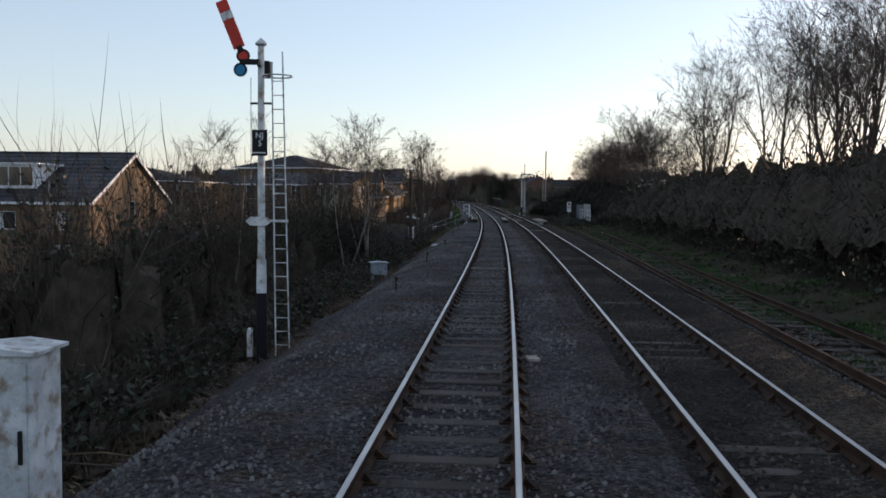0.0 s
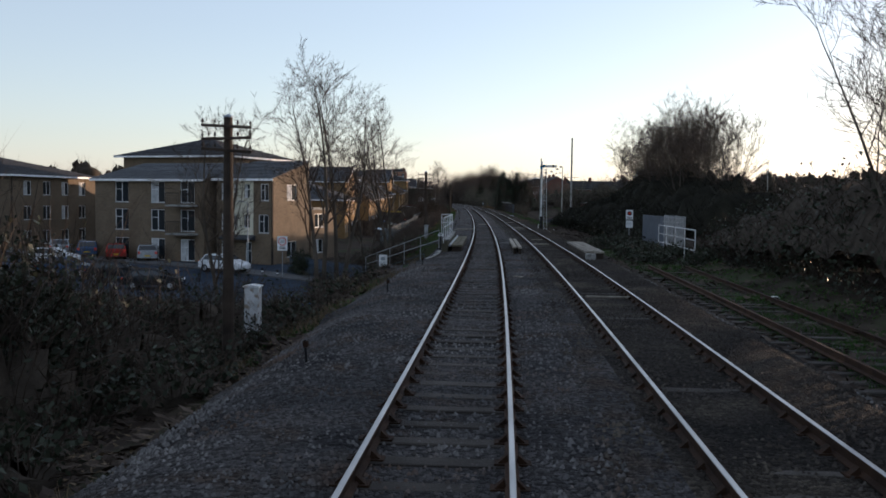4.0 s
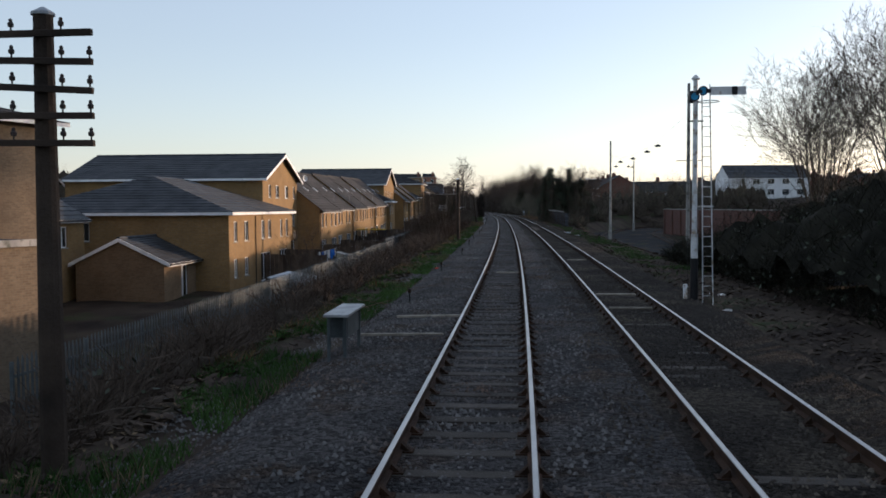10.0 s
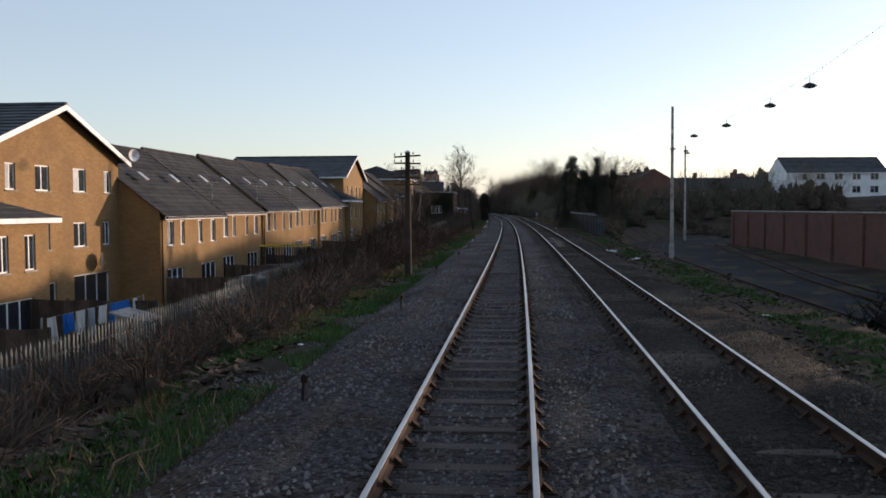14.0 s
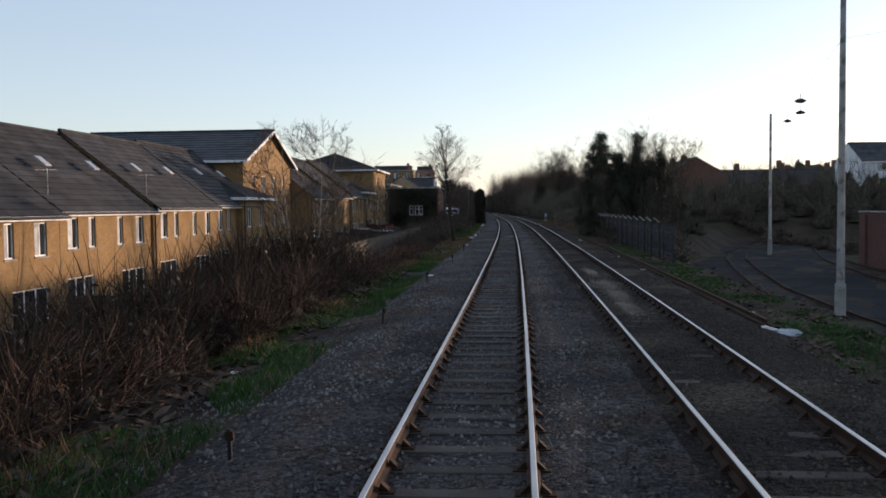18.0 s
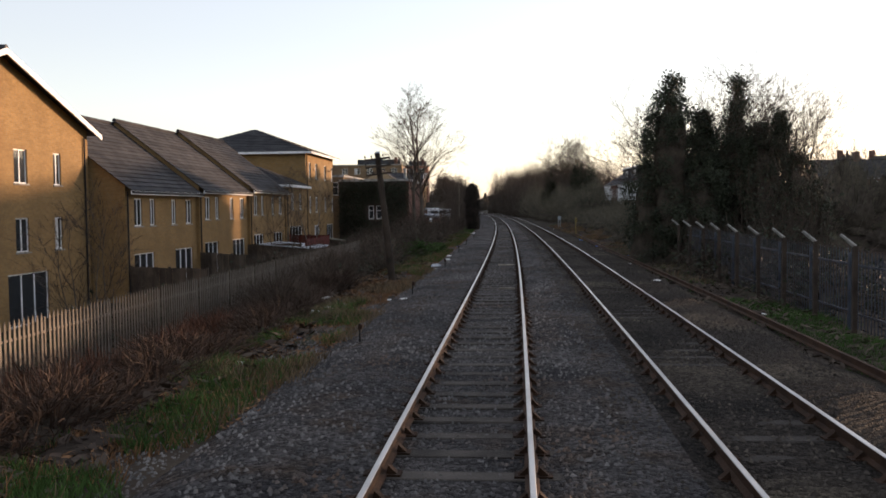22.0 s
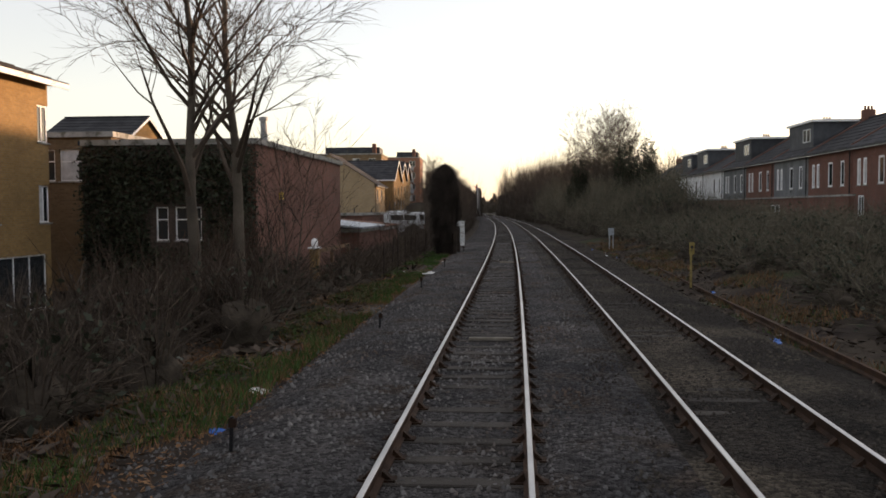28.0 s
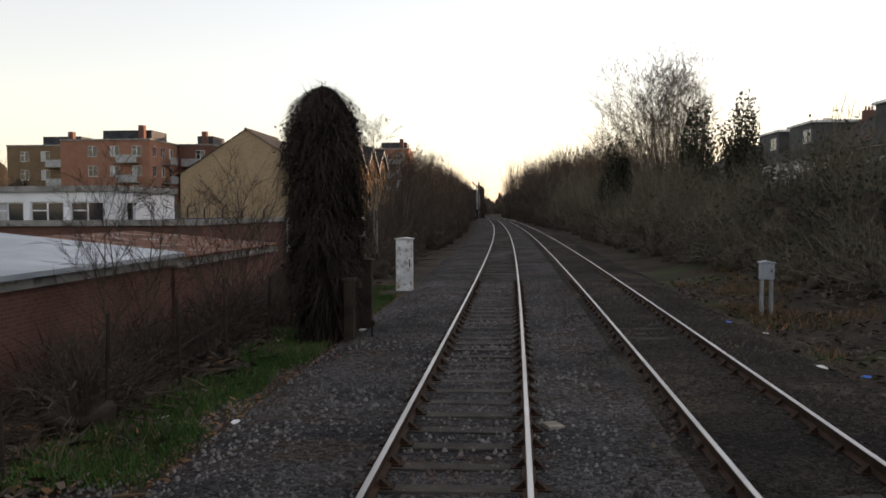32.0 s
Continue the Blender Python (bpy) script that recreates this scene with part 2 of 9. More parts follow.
def stone_relief(m, scale, depth):
    """Adds broken-stone cells to a ground material: each cell its own tone, with dark joints and real relief."""
    nt = m.node_tree
    n, l = nt.nodes, nt.links
    b = n["Principled BSDF"]
    src = b.inputs["Base Color"].links[0].from_socket
    tc = n.new("ShaderNodeTexCoord")
    vor, vd = n.new("ShaderNodeTexVoronoi"), n.new("ShaderNodeTexVoronoi")
    vd.feature = "DISTANCE_TO_EDGE"
    for v in (vor, vd):
        v.inputs["Scale"].default_value = scale
        l.new(tc.outputs["Object"], v.inputs["Vector"])
    sep = n.new("ShaderNodeSeparateColor")
    l.new(vor.outputs["Color"], sep.inputs[0])
    tone = n.new("ShaderNodeMapRange")
    tone.inputs["To Min"].default_value, tone.inputs["To Max"].default_value = 0.45, 1.75
    l.new(sep.outputs[0], tone.inputs["Value"])
    hs = n.new("ShaderNodeHueSaturation")
    l.new(tone.outputs[0], hs.inputs["Value"])
    l.new(src, hs.inputs["Color"])
    l.new(hs.outputs[0], b.inputs["Base Color"])
    edge_ = n.new("ShaderNodeMapRange")
    edge_.inputs["From Max"].default_value = 0.25
    l.new(vd.outputs["Distance"], edge_.inputs["Value"])
    add = n.new("ShaderNodeMath")
    add.operation = "MULTIPLY_ADD"
    add.inputs[1].default_value = 0.7
    l.new(sep.outputs[1], add.inputs[0])
    l.new(edge_.outputs[0], add.inputs[2])
    bp = n.new("ShaderNodeBump")
    bp.inputs["Strength"].default_value, bp.inputs["Distance"].default_value = 1.0, depth
    l.new(add.outputs[0], bp.inputs["Height"])
    l.new(bp.outputs[0], b.inputs["Normal"])


def brick_mat(name, c1, c2, mortar, stain):
    """Stretcher-bond bricks 225 x 75 mm on upright walls, with stains."""
    m = bpy.data.materials.new(name)
    m.use_nodes = True
    nt = m.node_tree
    n, l = nt.nodes, nt.links
    b = n["Principled BSDF"]
    b.inputs["Roughness"].default_value, b.inputs["Specular IOR Level"].default_value = 0.9, 0.2
    tc, sep, add, com = (n.new("ShaderNode" + k) for k in ("TexCoord", "SeparateXYZ", "Math", "CombineXYZ"))
    l.new(tc.outputs["Object"], sep.inputs[0])
    l.new(sep.outputs[0], add.inputs[0])
    l.new(sep.outputs[1], add.inputs[1])
    l.new(add.outputs[0], com.inputs[0])
    l.new(sep.outputs[2], com.inputs[1])
    br = n.new("ShaderNodeTexBrick")
    br.inputs["Scale"].default_value = 1.0
    br.inputs["Brick Width"].default_value, br.inputs["Row Height"].default_value = 0.225, 0.075
    br.inputs["Mortar Size"].default_value, br.inputs["Mortar Smooth"].default_value = 0.008, 0.2
    br.inputs["Color1"].default_value, br.inputs["Color2"].default_value, br.inputs["Mortar"].default_value = (*c1, 1), (*c2, 1), (*mortar, 1)
    l.new(com.outputs[0], br.inputs["Vector"])
    no, cut, mix = n.new("ShaderNodeTexNoise"), n.new("ShaderNodeMapRange"), n.new("ShaderNodeMix")
    no.inputs["Scale"].default_value, no.inputs["Detail"].default_value = 0.7, 7
    l.new(tc.outputs["Object"], no.inputs["Vector"])
    cut.inputs["From Min"].default_value, cut.inputs["From Max"].default_value, cut.inputs["To Max"].default_value = 0.42, 0.75, 0.55
    l.new(no.outputs["Fac"], cut.inputs["Value"])
    mix.data_type = "RGBA"
    mix.inputs["B"].default_value = (*stain, 1)
    l.new(cut.outputs[0], mix.inputs["Factor"])
    l.new(br.outputs["Color"], mix.inputs["A"])
    hsv, rng = n.new("ShaderNodeHueSaturation"), n.new("ShaderNodeMapRange")
    sm = n.new("ShaderNodeTexNoise")
    sm.inputs["Scale"].default_value = 9.0
    l.new(tc.outputs["Object"], sm.inputs["Vector"])
    rng.inputs["To Min"].default_value, rng.inputs["To Max"].default_value = 0.75, 1.25
    l.new(sm.outputs["Fac"], rng.inputs["Value"])
    l.new(rng.outputs[0], hsv.inputs["Value"])
    l.new(mix.outputs["Result"], hsv.inputs["Color"])
    l.new(hsv.outputs[0], b.inputs["Base Color"])
    bp = n.new("ShaderNodeBump")
    bp.inputs["Strength"].default_value, bp.inputs["Distance"].default_value, bp.invert = 0.5, 0.01, True
    l.new(br.outputs["Fac"], bp.inputs["Height"])
    l.new(bp.outputs[0], b.inputs["Normal"])
    return m


def plain(name, c, rough=0.5, metal=0.0, vary=0.08, bump=0.05, scale=2.0):
    return mat(name, tuple(x * 0.82 for x in c), tuple(min(1, x * 1.12) for x in c), scale=scale, fine=25, rough=rough, metal=metal, bump=bump, vary=vary)


def glass(name, tint):
    m = bpy.data.materials.new(name)
    m.use_nodes = True
    b = m.node_tree.nodes["Principled BSDF"]
    b.inputs["Base Color"].default_value = (*tint, 1)
    b.inputs["Roughness"].default_value, b.inputs["Specular IOR Level"].default_value = 0.06, 0.6
    return m


M_BALLAST = mat("ballast", (0.0342, 0.0335, 0.0355), (0.0858, 0.0805, 0.0785), scale=0.5, fine=24, bump=1.0, vary=0.1, c3=(0.0604, 0.047, 0.0383), third=1.1, spec=0.05)
M_BALLAST_OLD = mat("old_ballast", (0.0162, 0.0144, 0.0131), (0.0412, 0.0356, 0.03), scale=0.45, fine=22, bump=1.0, vary=0.1, c3=(0.0811, 0.0686, 0.053), third=0.3, spec=0.05)
stone_relief(M_BALLAST, 19, 0.035)
stone_relief(M_BALLAST_OLD, 19, 0.03)
M_STONE = mat("ballast_stone", (0.0638, 0.0645, 0.0659), (0.162, 0.155, 0.148), scale=0.35, fine=60, bump=0.4, vary=0.45, island=True, c3=(0.0949, 0.0692, 0.0544), third=0.6, spec=0.06)
M_STONE_OLD = mat("old_ballast_stone", (0.0299, 0.0265, 0.0238), (0.0748, 0.0646, 0.0544), scale=0.35, fine=60, bump=0.4, vary=0.45, island=True, c3=(0.0936, 0.0808, 0.0639), third=0.4, spec=0.06)
M_EARTH = mat("earth", (0.0245, 0.0194, 0.0173), (0.0612, 0.049, 0.0367), scale=0.4, fine=14, bump=0.9, vary=0.05, c3=(0.040, 0.050, 0.024), third=0.25, spec=0.03)
M_GRASS = mat("grass_blade", (0.028, 0.062, 0.017), (0.066, 0.120, 0.034), scale=0.5, fine=30, bump=0, vary=0.35, island=True, spec=0.06)
M_STRAW = mat("dead_stalk", (0.072, 0.052, 0.032), (0.16, 0.12, 0.072), scale=0.8, fine=30, bump=0, vary=0.4, island=True)
M_BRACKEN = mat("dead_bracken", (0.108, 0.0588, 0.0309), (0.232, 0.132, 0.0696), scale=0.8, fine=30, bump=0, vary=0.4, island=True, spec=0.04)
M_TWIG = mat("twig", (0.0458, 0.0358, 0.0296), (0.0959, 0.0755, 0.0592), scale=0.5, fine=10, bump=0, vary=0.35, island=True, spec=0.04)
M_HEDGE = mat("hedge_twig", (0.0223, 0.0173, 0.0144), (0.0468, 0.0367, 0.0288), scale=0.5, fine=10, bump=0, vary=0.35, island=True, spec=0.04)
M_REDTWIG = mat("red_twig", (0.036, 0.0245, 0.0187), (0.072, 0.0475, 0.0346), scale=0.5, fine=10, bump=0, vary=0.35, island=True)
M_RUSTTWIG = mat("rust_stem", (0.085, 0.040, 0.026), (0.15, 0.075, 0.05), scale=0.5, fine=10, bump=0, vary=0.35, island=True, spec=0.04)
M_LEAF = mat("ivy_leaf", (0.02, 0.0248, 0.0152), (0.0448, 0.0528, 0.0336), scale=0.7, fine=20, bump=0, vary=0.4, rough=0.55, island=True)
M_BARK = mat("bark", (0.045, 0.038, 0.030), (0.12, 0.10, 0.08), scale=1.2, fine=30, bump=0.8, vary=0.15)
M_BIRCH = mat("pale_bark", (0.15, 0.13, 0.11), (0.34, 0.31, 0.27), scale=2.5, fine=30, bump=0.6, vary=0.1, c3=(0.06, 0.05, 0.045), third=5)
# filling of the bushes: the shade among their stems is put into this colour
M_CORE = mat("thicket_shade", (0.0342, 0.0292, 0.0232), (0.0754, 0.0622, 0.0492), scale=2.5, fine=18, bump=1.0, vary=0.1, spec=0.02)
M_RUST = mat("rusty_rail", (0.0252, 0.0144, 0.0096), (0.06, 0.0324, 0.0192), scale=2.5, fine=40, rough=0.8, bump=0.4)
M_STEEL = mat("worn_steel", (0.34, 0.335, 0.335), (0.50, 0.49, 0.485), scale=0.8, fine=50, rough=0.40, metal=1.0, bump=0.03, vary=0.03)
M_SLEEPER = mat("sleeper_timber", (0.0296, 0.0264, 0.0232), (0.0752, 0.0664, 0.0584), scale=2.0, fine=45, bump=0.8, vary=0.3)
M_CHAIR = mat("chair_iron", (0.0175, 0.011, 0.0075), (0.0425, 0.0225, 0.013), scale=5, fine=50, bump=0.5)
M_YELLOW = brick_mat("buff_brick", (0.22, 0.131, 0.0503), (0.283, 0.175, 0.0699), (0.21, 0.165, 0.105), (0.154, 0.0975, 0.0433))
M_BROWNB = brick_mat("brown_brick", (0.156, 0.105, 0.0608), (0.211, 0.144, 0.0842), (0.179, 0.14, 0.0936), (0.101, 0.0663, 0.0367))
M_FLATB = brick_mat("grey_brown_brick", (0.142, 0.105, 0.0704), (0.191, 0.145, 0.0978), (0.168, 0.142, 0.107), (0.0994, 0.075, 0.052))
M_REDB = brick_mat("red_brick", (0.123, 0.0528, 0.0387), (0.172, 0.076, 0.0563), (0.155, 0.116, 0.0986), (0.0774, 0.0422, 0.0338))
M_SANDB = brick_mat("pale_sand_brick", (0.30, 0.215, 0.125), (0.37, 0.27, 0.165), (0.32, 0.26, 0.19), (0.22, 0.165, 0.10))
# dark brick with the shade of the works' near side put into it
M_SHADEDB = brick_mat("shaded_dark_brick", (0.056, 0.042, 0.036), (0.091, 0.067, 0.056), (0.084, 0.070, 0.063), (0.042, 0.034, 0.028))
# brick for the far flats, the orange of low sunlight mixed into its colour
M_SUNORANGEB = brick_mat("sun_orange_brick", (0.26, 0.115, 0.072), (0.33, 0.15, 0.095), (0.27, 0.2, 0.16), (0.17, 0.085, 0.06))
M_RENDER = mat("cream_render", (0.55, 0.52, 0.40), (0.68, 0.64, 0.52), scale=0.8, fine=40, bump=0.2)
M_WHITEW = mat("white_render", (0.66, 0.68, 0.7), (0.82, 0.83, 0.84), scale=0.6, fine=40, bump=0.15)
M_TILE = mat("roof_tile", (0.021, 0.022, 0.025), (0.048, 0.048, 0.052), scale=1.1, fine=16, bump=0.6, vary=0.22)
M_SLATE = mat("slate", (0.0279, 0.031, 0.0372), (0.062, 0.067, 0.0744), scale=1.1, fine=16, bump=0.5, vary=0.22, rough=0.6)
M_WHITE = plain("white_plastic", (0.74, 0.75, 0.76), 0.4)
M_PAINT = mat("weathered_white_paint", (0.42, 0.44, 0.45), (0.75, 0.76, 0.76), scale=3, fine=40, rough=0.6, bump=0.2, c3=(0.3, 0.24, 0.18), third=7)
M_GREYP = plain("grey_paint", (0.30, 0.33, 0.36), 0.5)
M_GALV = mat("galvanised_steel", (0.22, 0.23, 0.24), (0.42, 0.43, 0.44), scale=2.5, fine=30, rough=0.5, metal=0.55, bump=0.1)
M_BLACK = plain("black_paint", (0.018, 0.018, 0.02), 0.5)
M_DARKTIM = mat("creosoted_pole", (0.024, 0.019, 0.016), (0.066, 0.050, 0.038), scale=1.5, fine=30, bump=0.6)
M_CONC = mat("concrete", (0.20, 0.20, 0.19), (0.36, 0.35, 0.33), scale=1.3, fine=30, bump=0.4, c3=(0.12, 0.12, 0.10), third=3)
M_PLANK = mat("weathered_plank", (0.16, 0.14, 0.11), (0.34, 0.31, 0.26), scale=3, fine=40, bump=0.6, vary=0.25)
M_ASPHALT = mat("asphalt", (0.020, 0.030, 0.046), (0.038, 0.053, 0.076), scale=0.6, fine=60, bump=0.3, spec=0.08)
M_PAVE = mat("paving", (0.065, 0.0675, 0.07), (0.1, 0.102, 0.105), scale=0.8, fine=40, bump=0.3)
M_GLASS = glass("window_glass", (0.025, 0.03, 0.035))
M_CURTAIN = mat("net_curtain", (0.35, 0.36, 0.37), (0.55, 0.56, 0.57), scale=3, fine=30, bump=0.1)
M_REDP = plain("red_enamel", (0.52, 0.05, 0.03), 0.35)
M_BLUEP = plain("blue_glass", (0.03, 0.22, 0.42), 0.2)
M_YELP = plain("yellow_paint", (0.55, 0.38, 0.03), 0.5)
M_BLUEBAG = plain("blue_plastic", (0.03, 0.14, 0.48), 0.4)
M_LITTER = plain("white_litter", (0.6, 0.6, 0.58), 0.6, vary=0.3)
M_FENCEW = mat("fence_boards", (0.045, 0.035, 0.028), (0.10, 0.078, 0.06), scale=2.0, fine=30, bump=0.5, vary=0.3)
M_DARKPAL = mat("dull_green_steel", (0.045, 0.055, 0.06), (0.10, 0.115, 0.12), scale=2, fine=25, rough=0.6, metal=0.2, bump=0.1)
M_RUSTROOF = mat("rusty_sheet", (0.10, 0.04, 0.025), (0.22, 0.10, 0.06), scale=1.2, fine=20, bump=0.4, c3=(0.3, 0.27, 0.25), third=1.6)
M_SHEET = mat("pale_roof_sheet", (0.30, 0.34, 0.38), (0.46, 0.50, 0.54), scale=0.6, fine=20, rough=0.5, bump=0.15)


# ---- ground ----
def low_left(s):
    """The level of the gardens and streets on the left."""
    return np.interp(s, [-60, 0, 60, 80, 88, 106, 114, 150, 200, 240, 290, 315, 345, 370, 420, 520, 900], [-2.6, -2.7, -2.9, -3.4, -4.2, -4.2, -3.6, -2.8, -2.6, -1.9, -1.1, -0.9, -0.3, 0.6, 3.5, 4.0, 6.0])


def ground(s, d):
    """The height of the ground above the rails."""
    s, d = np.broadcast_arrays(np.asarray(s, float), np.asarray(d, float))
    z = np.full(s.shape, -0.30)
    low = low_left(s)
    shelf = np.interp(s, [0, 62, 84, 86, 106, 109, 600], [0, 0, 0.75, 0, 0, 1, 1])
    a = np.interp(-d, [2.35, 3.3, 20], [0, 1, 1])
    lvl_a = -0.30 - 0.40 * a + shelf * 0.28 * a
    fall = np.interp(-d, [3.3, 4.9, 8.4, 12.0], [0, 0, 0, 1])
    bank_no = np.interp(-d, [3.3, 9.0, 20], [0, 1, 1])
    bank_yes = np.interp(-d, [4.9, 8.4, 12.0], [0, 0.66, 1])
    cut = np.interp(s, [85.5, 87, 105, 106.5], [0, 1, 1, 0])
    bank_cut = np.interp(-d, [2.75, 2.95, 20], [0, 1, 1])
    k = bank_no * (1 - shelf) + bank_yes * shelf
    k = k * (1 - cut) + bank_cut * cut
    left = lvl_a * (1 - k) + low * k
    left = left + np.interp(-d, [60, 160, 600, 2500], [0, 3, 10, 16])
    z = np.where(d < -2.35, left, z)
    yard = np.interp(s, [128, 150, 280, 292], [0, 1, 1, 0])
    far = np.interp(s, [230, 275, 900], [0, 1, 1])
    r = np.interp(d, [5.5, 6.3, 9.5, 12, 16, 24, 60, 160, 600, 2500], [0, -0.12, -0.05, 0.6, 1.0, 1.4, 2.6, 6, 12, 18])
    foot = np.interp(s, [150, 232, 246, 256, 269, 282], [0, 0, 4.0, 7.5, 12.0, 17.0])
    over = np.where(d > 9, np.minimum(foot, d - 9), 0)
    ry = np.interp(d - over, [5.5, 6.3, 9.0, 11.0, 24, 32, 60, 160, 600, 2500], [0, -0.15, -0.25, -1.7, -1.7, 0.4, 2.8, 6, 12, 18])
    rf = np.interp(d, [5.5, 6.3, 8.0, 14, 24, 60, 160, 600, 2500], [0, -0.10, 0.1, 1.3, 1.9, 3.8, 8, 14, 20])
    right = -0.30 + (r * (1 - far) + rf * far) * (1 - yard) + ry * yard
    z = np.where(d > 5.5, right, z)
    lump = 0.10 * np.sin(s * 1.3 + d * 0.9) * np.sin(d * 1.7 - s * 0.31) + 0.06 * np.sin(s * 3.1) * np.sin(d * 2.9 + 1)
    z = z + lump * np.clip((np.abs(d - 1.7) - 5.0) / 2, 0, 1) * (1 - cut * (d < 0))
    return z


S_GRID = np.concatenate([np.linspace(-900, -80, 12), np.arange(-60, 84, 3.0), np.arange(84, 109, 0.75), np.arange(110, 420, 3.0), np.arange(430, 800, 15), np.linspace(820, 3200, 22)])
D_GRID = np.concatenate([np.linspace(-2500, -250, 12), np.arange(-220, -40, 15), np.arange(-36, -12, 1.5), np.arange(-12, -2.0, 0.4), np.arange(-1.5, 6, 1.5), np.arange(6, 16, 0.5), np.arange(17, 40, 1.5), np.arange(45, 220, 15), np.linspace(250, 2500, 12)])
gs, gd = np.meshgrid(S_GRID, D_GRID, indexing="ij")
verts = loc(gs, gd, ground(gs, gd)).reshape(-1, 3)
nd = len(D_GRID)
i, j = np.meshgrid(np.arange(len(S_GRID) - 1), np.arange(nd - 1), indexing="ij")
k = (i * nd + j).ravel()
me = raw_mesh("ground", verts, np.stack([k, k + 1, k + nd + 1, k + nd], -1), M_EARTH)
me.shade_smooth()
tagged(new("ground", me), "dark earth and rough grass on both sides of the railway", "ground", kind="structure")

# ballast bed
edge = [(-4.5, -1.35), (-3.95, -0.74), (-3.15, -0.36), (-2.4, -0.17), (-1.1, -0.145), (-0.8, -0.19), (0.8, -0.19), (1.1, -0.15), (1.75, -0.13), (2.4, -0.145), (2.7, -0.166), (4.25, -0.166), (4.6, -0.145), (5.55, -0.17), (6.5, -0.5)]
srow = np.concatenate([np.arange(-20, 330, 2.0), np.arange(330, 815, 8.0)])
bs, bi = np.meshgrid(srow, np.arange(len(edge)), indexing="ij")
ed, ez = np.array(edge)[:, 0][bi], np.array(edge)[:, 1][bi]
wob = 0.20 * np.sin(bs * 0.7 + bi) + 0.14 * np.sin(bs * 1.9) + 0.1 * np.sin(bs * 0.23)
on_bridge = (bs > 84.5) & (bs < 107)
ed, ez = np.where(on_bridge, np.maximum(ed, -2.72 + 0.01 * bi), ed), np.where(on_bridge & (bi < 3), -0.32 + 0.02 * bi, ez)
verts = loc(bs, ed + wob * ((bi < 2) & ~on_bridge | (bi == len(edge) - 1)), ez + 0.015 * np.sin(bs * 2.1 + bi * 2)).reshape(-1, 3)
n = len(edge)
i, j = np.meshgrid(np.arange(len(srow) - 1), np.arange(n - 1), indexing="ij")
k = (i * n + j).ravel()
me = raw_mesh("ballast_bed", verts, np.stack([k, k + 1, k + n + 1, k + n], -1), M_BALLAST)
me.materials.append(M_BALLAST_OLD)
for p in me.polygons:
    p.material_index = int((p.vertices[0] % n) >= 9)
tagged(new("ballast_bed", me), "bed of dirty grey stone ballast under two tracks", "ballast", kind="structure")


def scatter_stones(name, seed, count, s0, s1, d0, d1, size, lift, label, material, spill=False):
    """Broken stones, each a twisted six-sided lump, lying on a stretch."""
    rng = np.random.default_rng(seed)
    s, d = rng.uniform(s0, s1, count), rng.uniform(d0, d1, count)
    if spill:
        s, d = rng.normal((s0 + s1) / 2, (s1 - s0) / 3, count), rng.normal((d0 + d1) / 2, (d1 - d0) / 3, count)
    z = np.interp(d, [e[0] for e in edge], [e[1] for e in edge])
    z = np.where((d < -3.35) | (d > 6.5), np.maximum(ground(s, d), z), z)
    c = loc(s, d, z + lift)
    lump = np.array([(-1, -1, -0.7), (1, -1, -0.7), (1, 1, -0.7), (-1, 1, -0.7), (-0.5, 0, 0.9), (0.5, 0, 0.8)], float)
    r = size * rng.uniform(0.5, 1.0, (count, 1, 1))
    p = lump[None] * rng.uniform(0.5, 1.0, (count, 6, 3)) * r + rng.normal(size=(count, 6, 3)) * r * 0.12
    a = rng.uniform(0, 6.28, count)
    ca, sa = np.cos(a)[:, None], np.sin(a)[:, None]
    x, y = p[..., 0] * ca - p[..., 1] * sa, p[..., 0] * sa + p[..., 1] * ca
    p = np.stack([x, y, p[..., 2]], -1) + c[:, None]
    k = 6 * np.arange(count)[:, None]
    f = np.concatenate([k + q for q in ([0, 1, 5], [0, 5, 4], [1, 2, 5], [2, 3, 4], [2, 4, 5], [3, 0, 4])])
    me = raw_mesh(name, p.reshape(-1, 3), f, material)
    return tagged(new(name, me), label, "ballast", kind="stuff")


# ---- track ----
RAIL = [(-0.07, -0.16), (0.07, -0.16), (0.07, -0.145), (0.012, -0.12), (0.012, -0.045), (0.036, -0.035), (0.036, -0.006), (-0.036, -0.006), (-0.036, -0.035), (-0.012, -0.045), (-0.012, -0.12), (-0.07, -0.145)]
HEAD_STRIP = [(-0.030, -0.006), (0.030, -0.006), (0.024, 0.0), (-0.024, 0.0)]
PITCH = 0.762


def rail_pair(parent, centre, s0, s1, shiny=True, lower=0.0):
    ss = np.concatenate([np.arange(s0, min(s1, 330), 3.0), np.arange(min(s1, 330), s1 + 0.1, 8.0)])
    for side in (-0.7525, 0.7525):
        path = [Vector(p) for p in loc(ss, np.interp(ss, *centre) + side if isinstance(centre, tuple) else centre + side, -lower)]
        r = part("rail", Build().sweep(path, RAIL), M_RUST, parent, "rust-brown steel rail")
        if shiny:
            part("running_surface", Build().sweep(path, HEAD_STRIP), M_STEEL, r, "polished top of the rail")


def sleeper_mesh(name, seed):
    rng = random.Random(seed)
    b = Build().bevel(-1.3, 1.3, -0.127, 0.127, -0.30, -0.168, 0.012)
    b.v = [(x + rng.uniform(-.006, .006), y + rng.uniform(-.008, .008), z + rng.uniform(-.006, .004)) for x, y, z in b.v]
    me = fix(b.mesh(name))
    me.materials.append(M_SLEEPER)
    return me


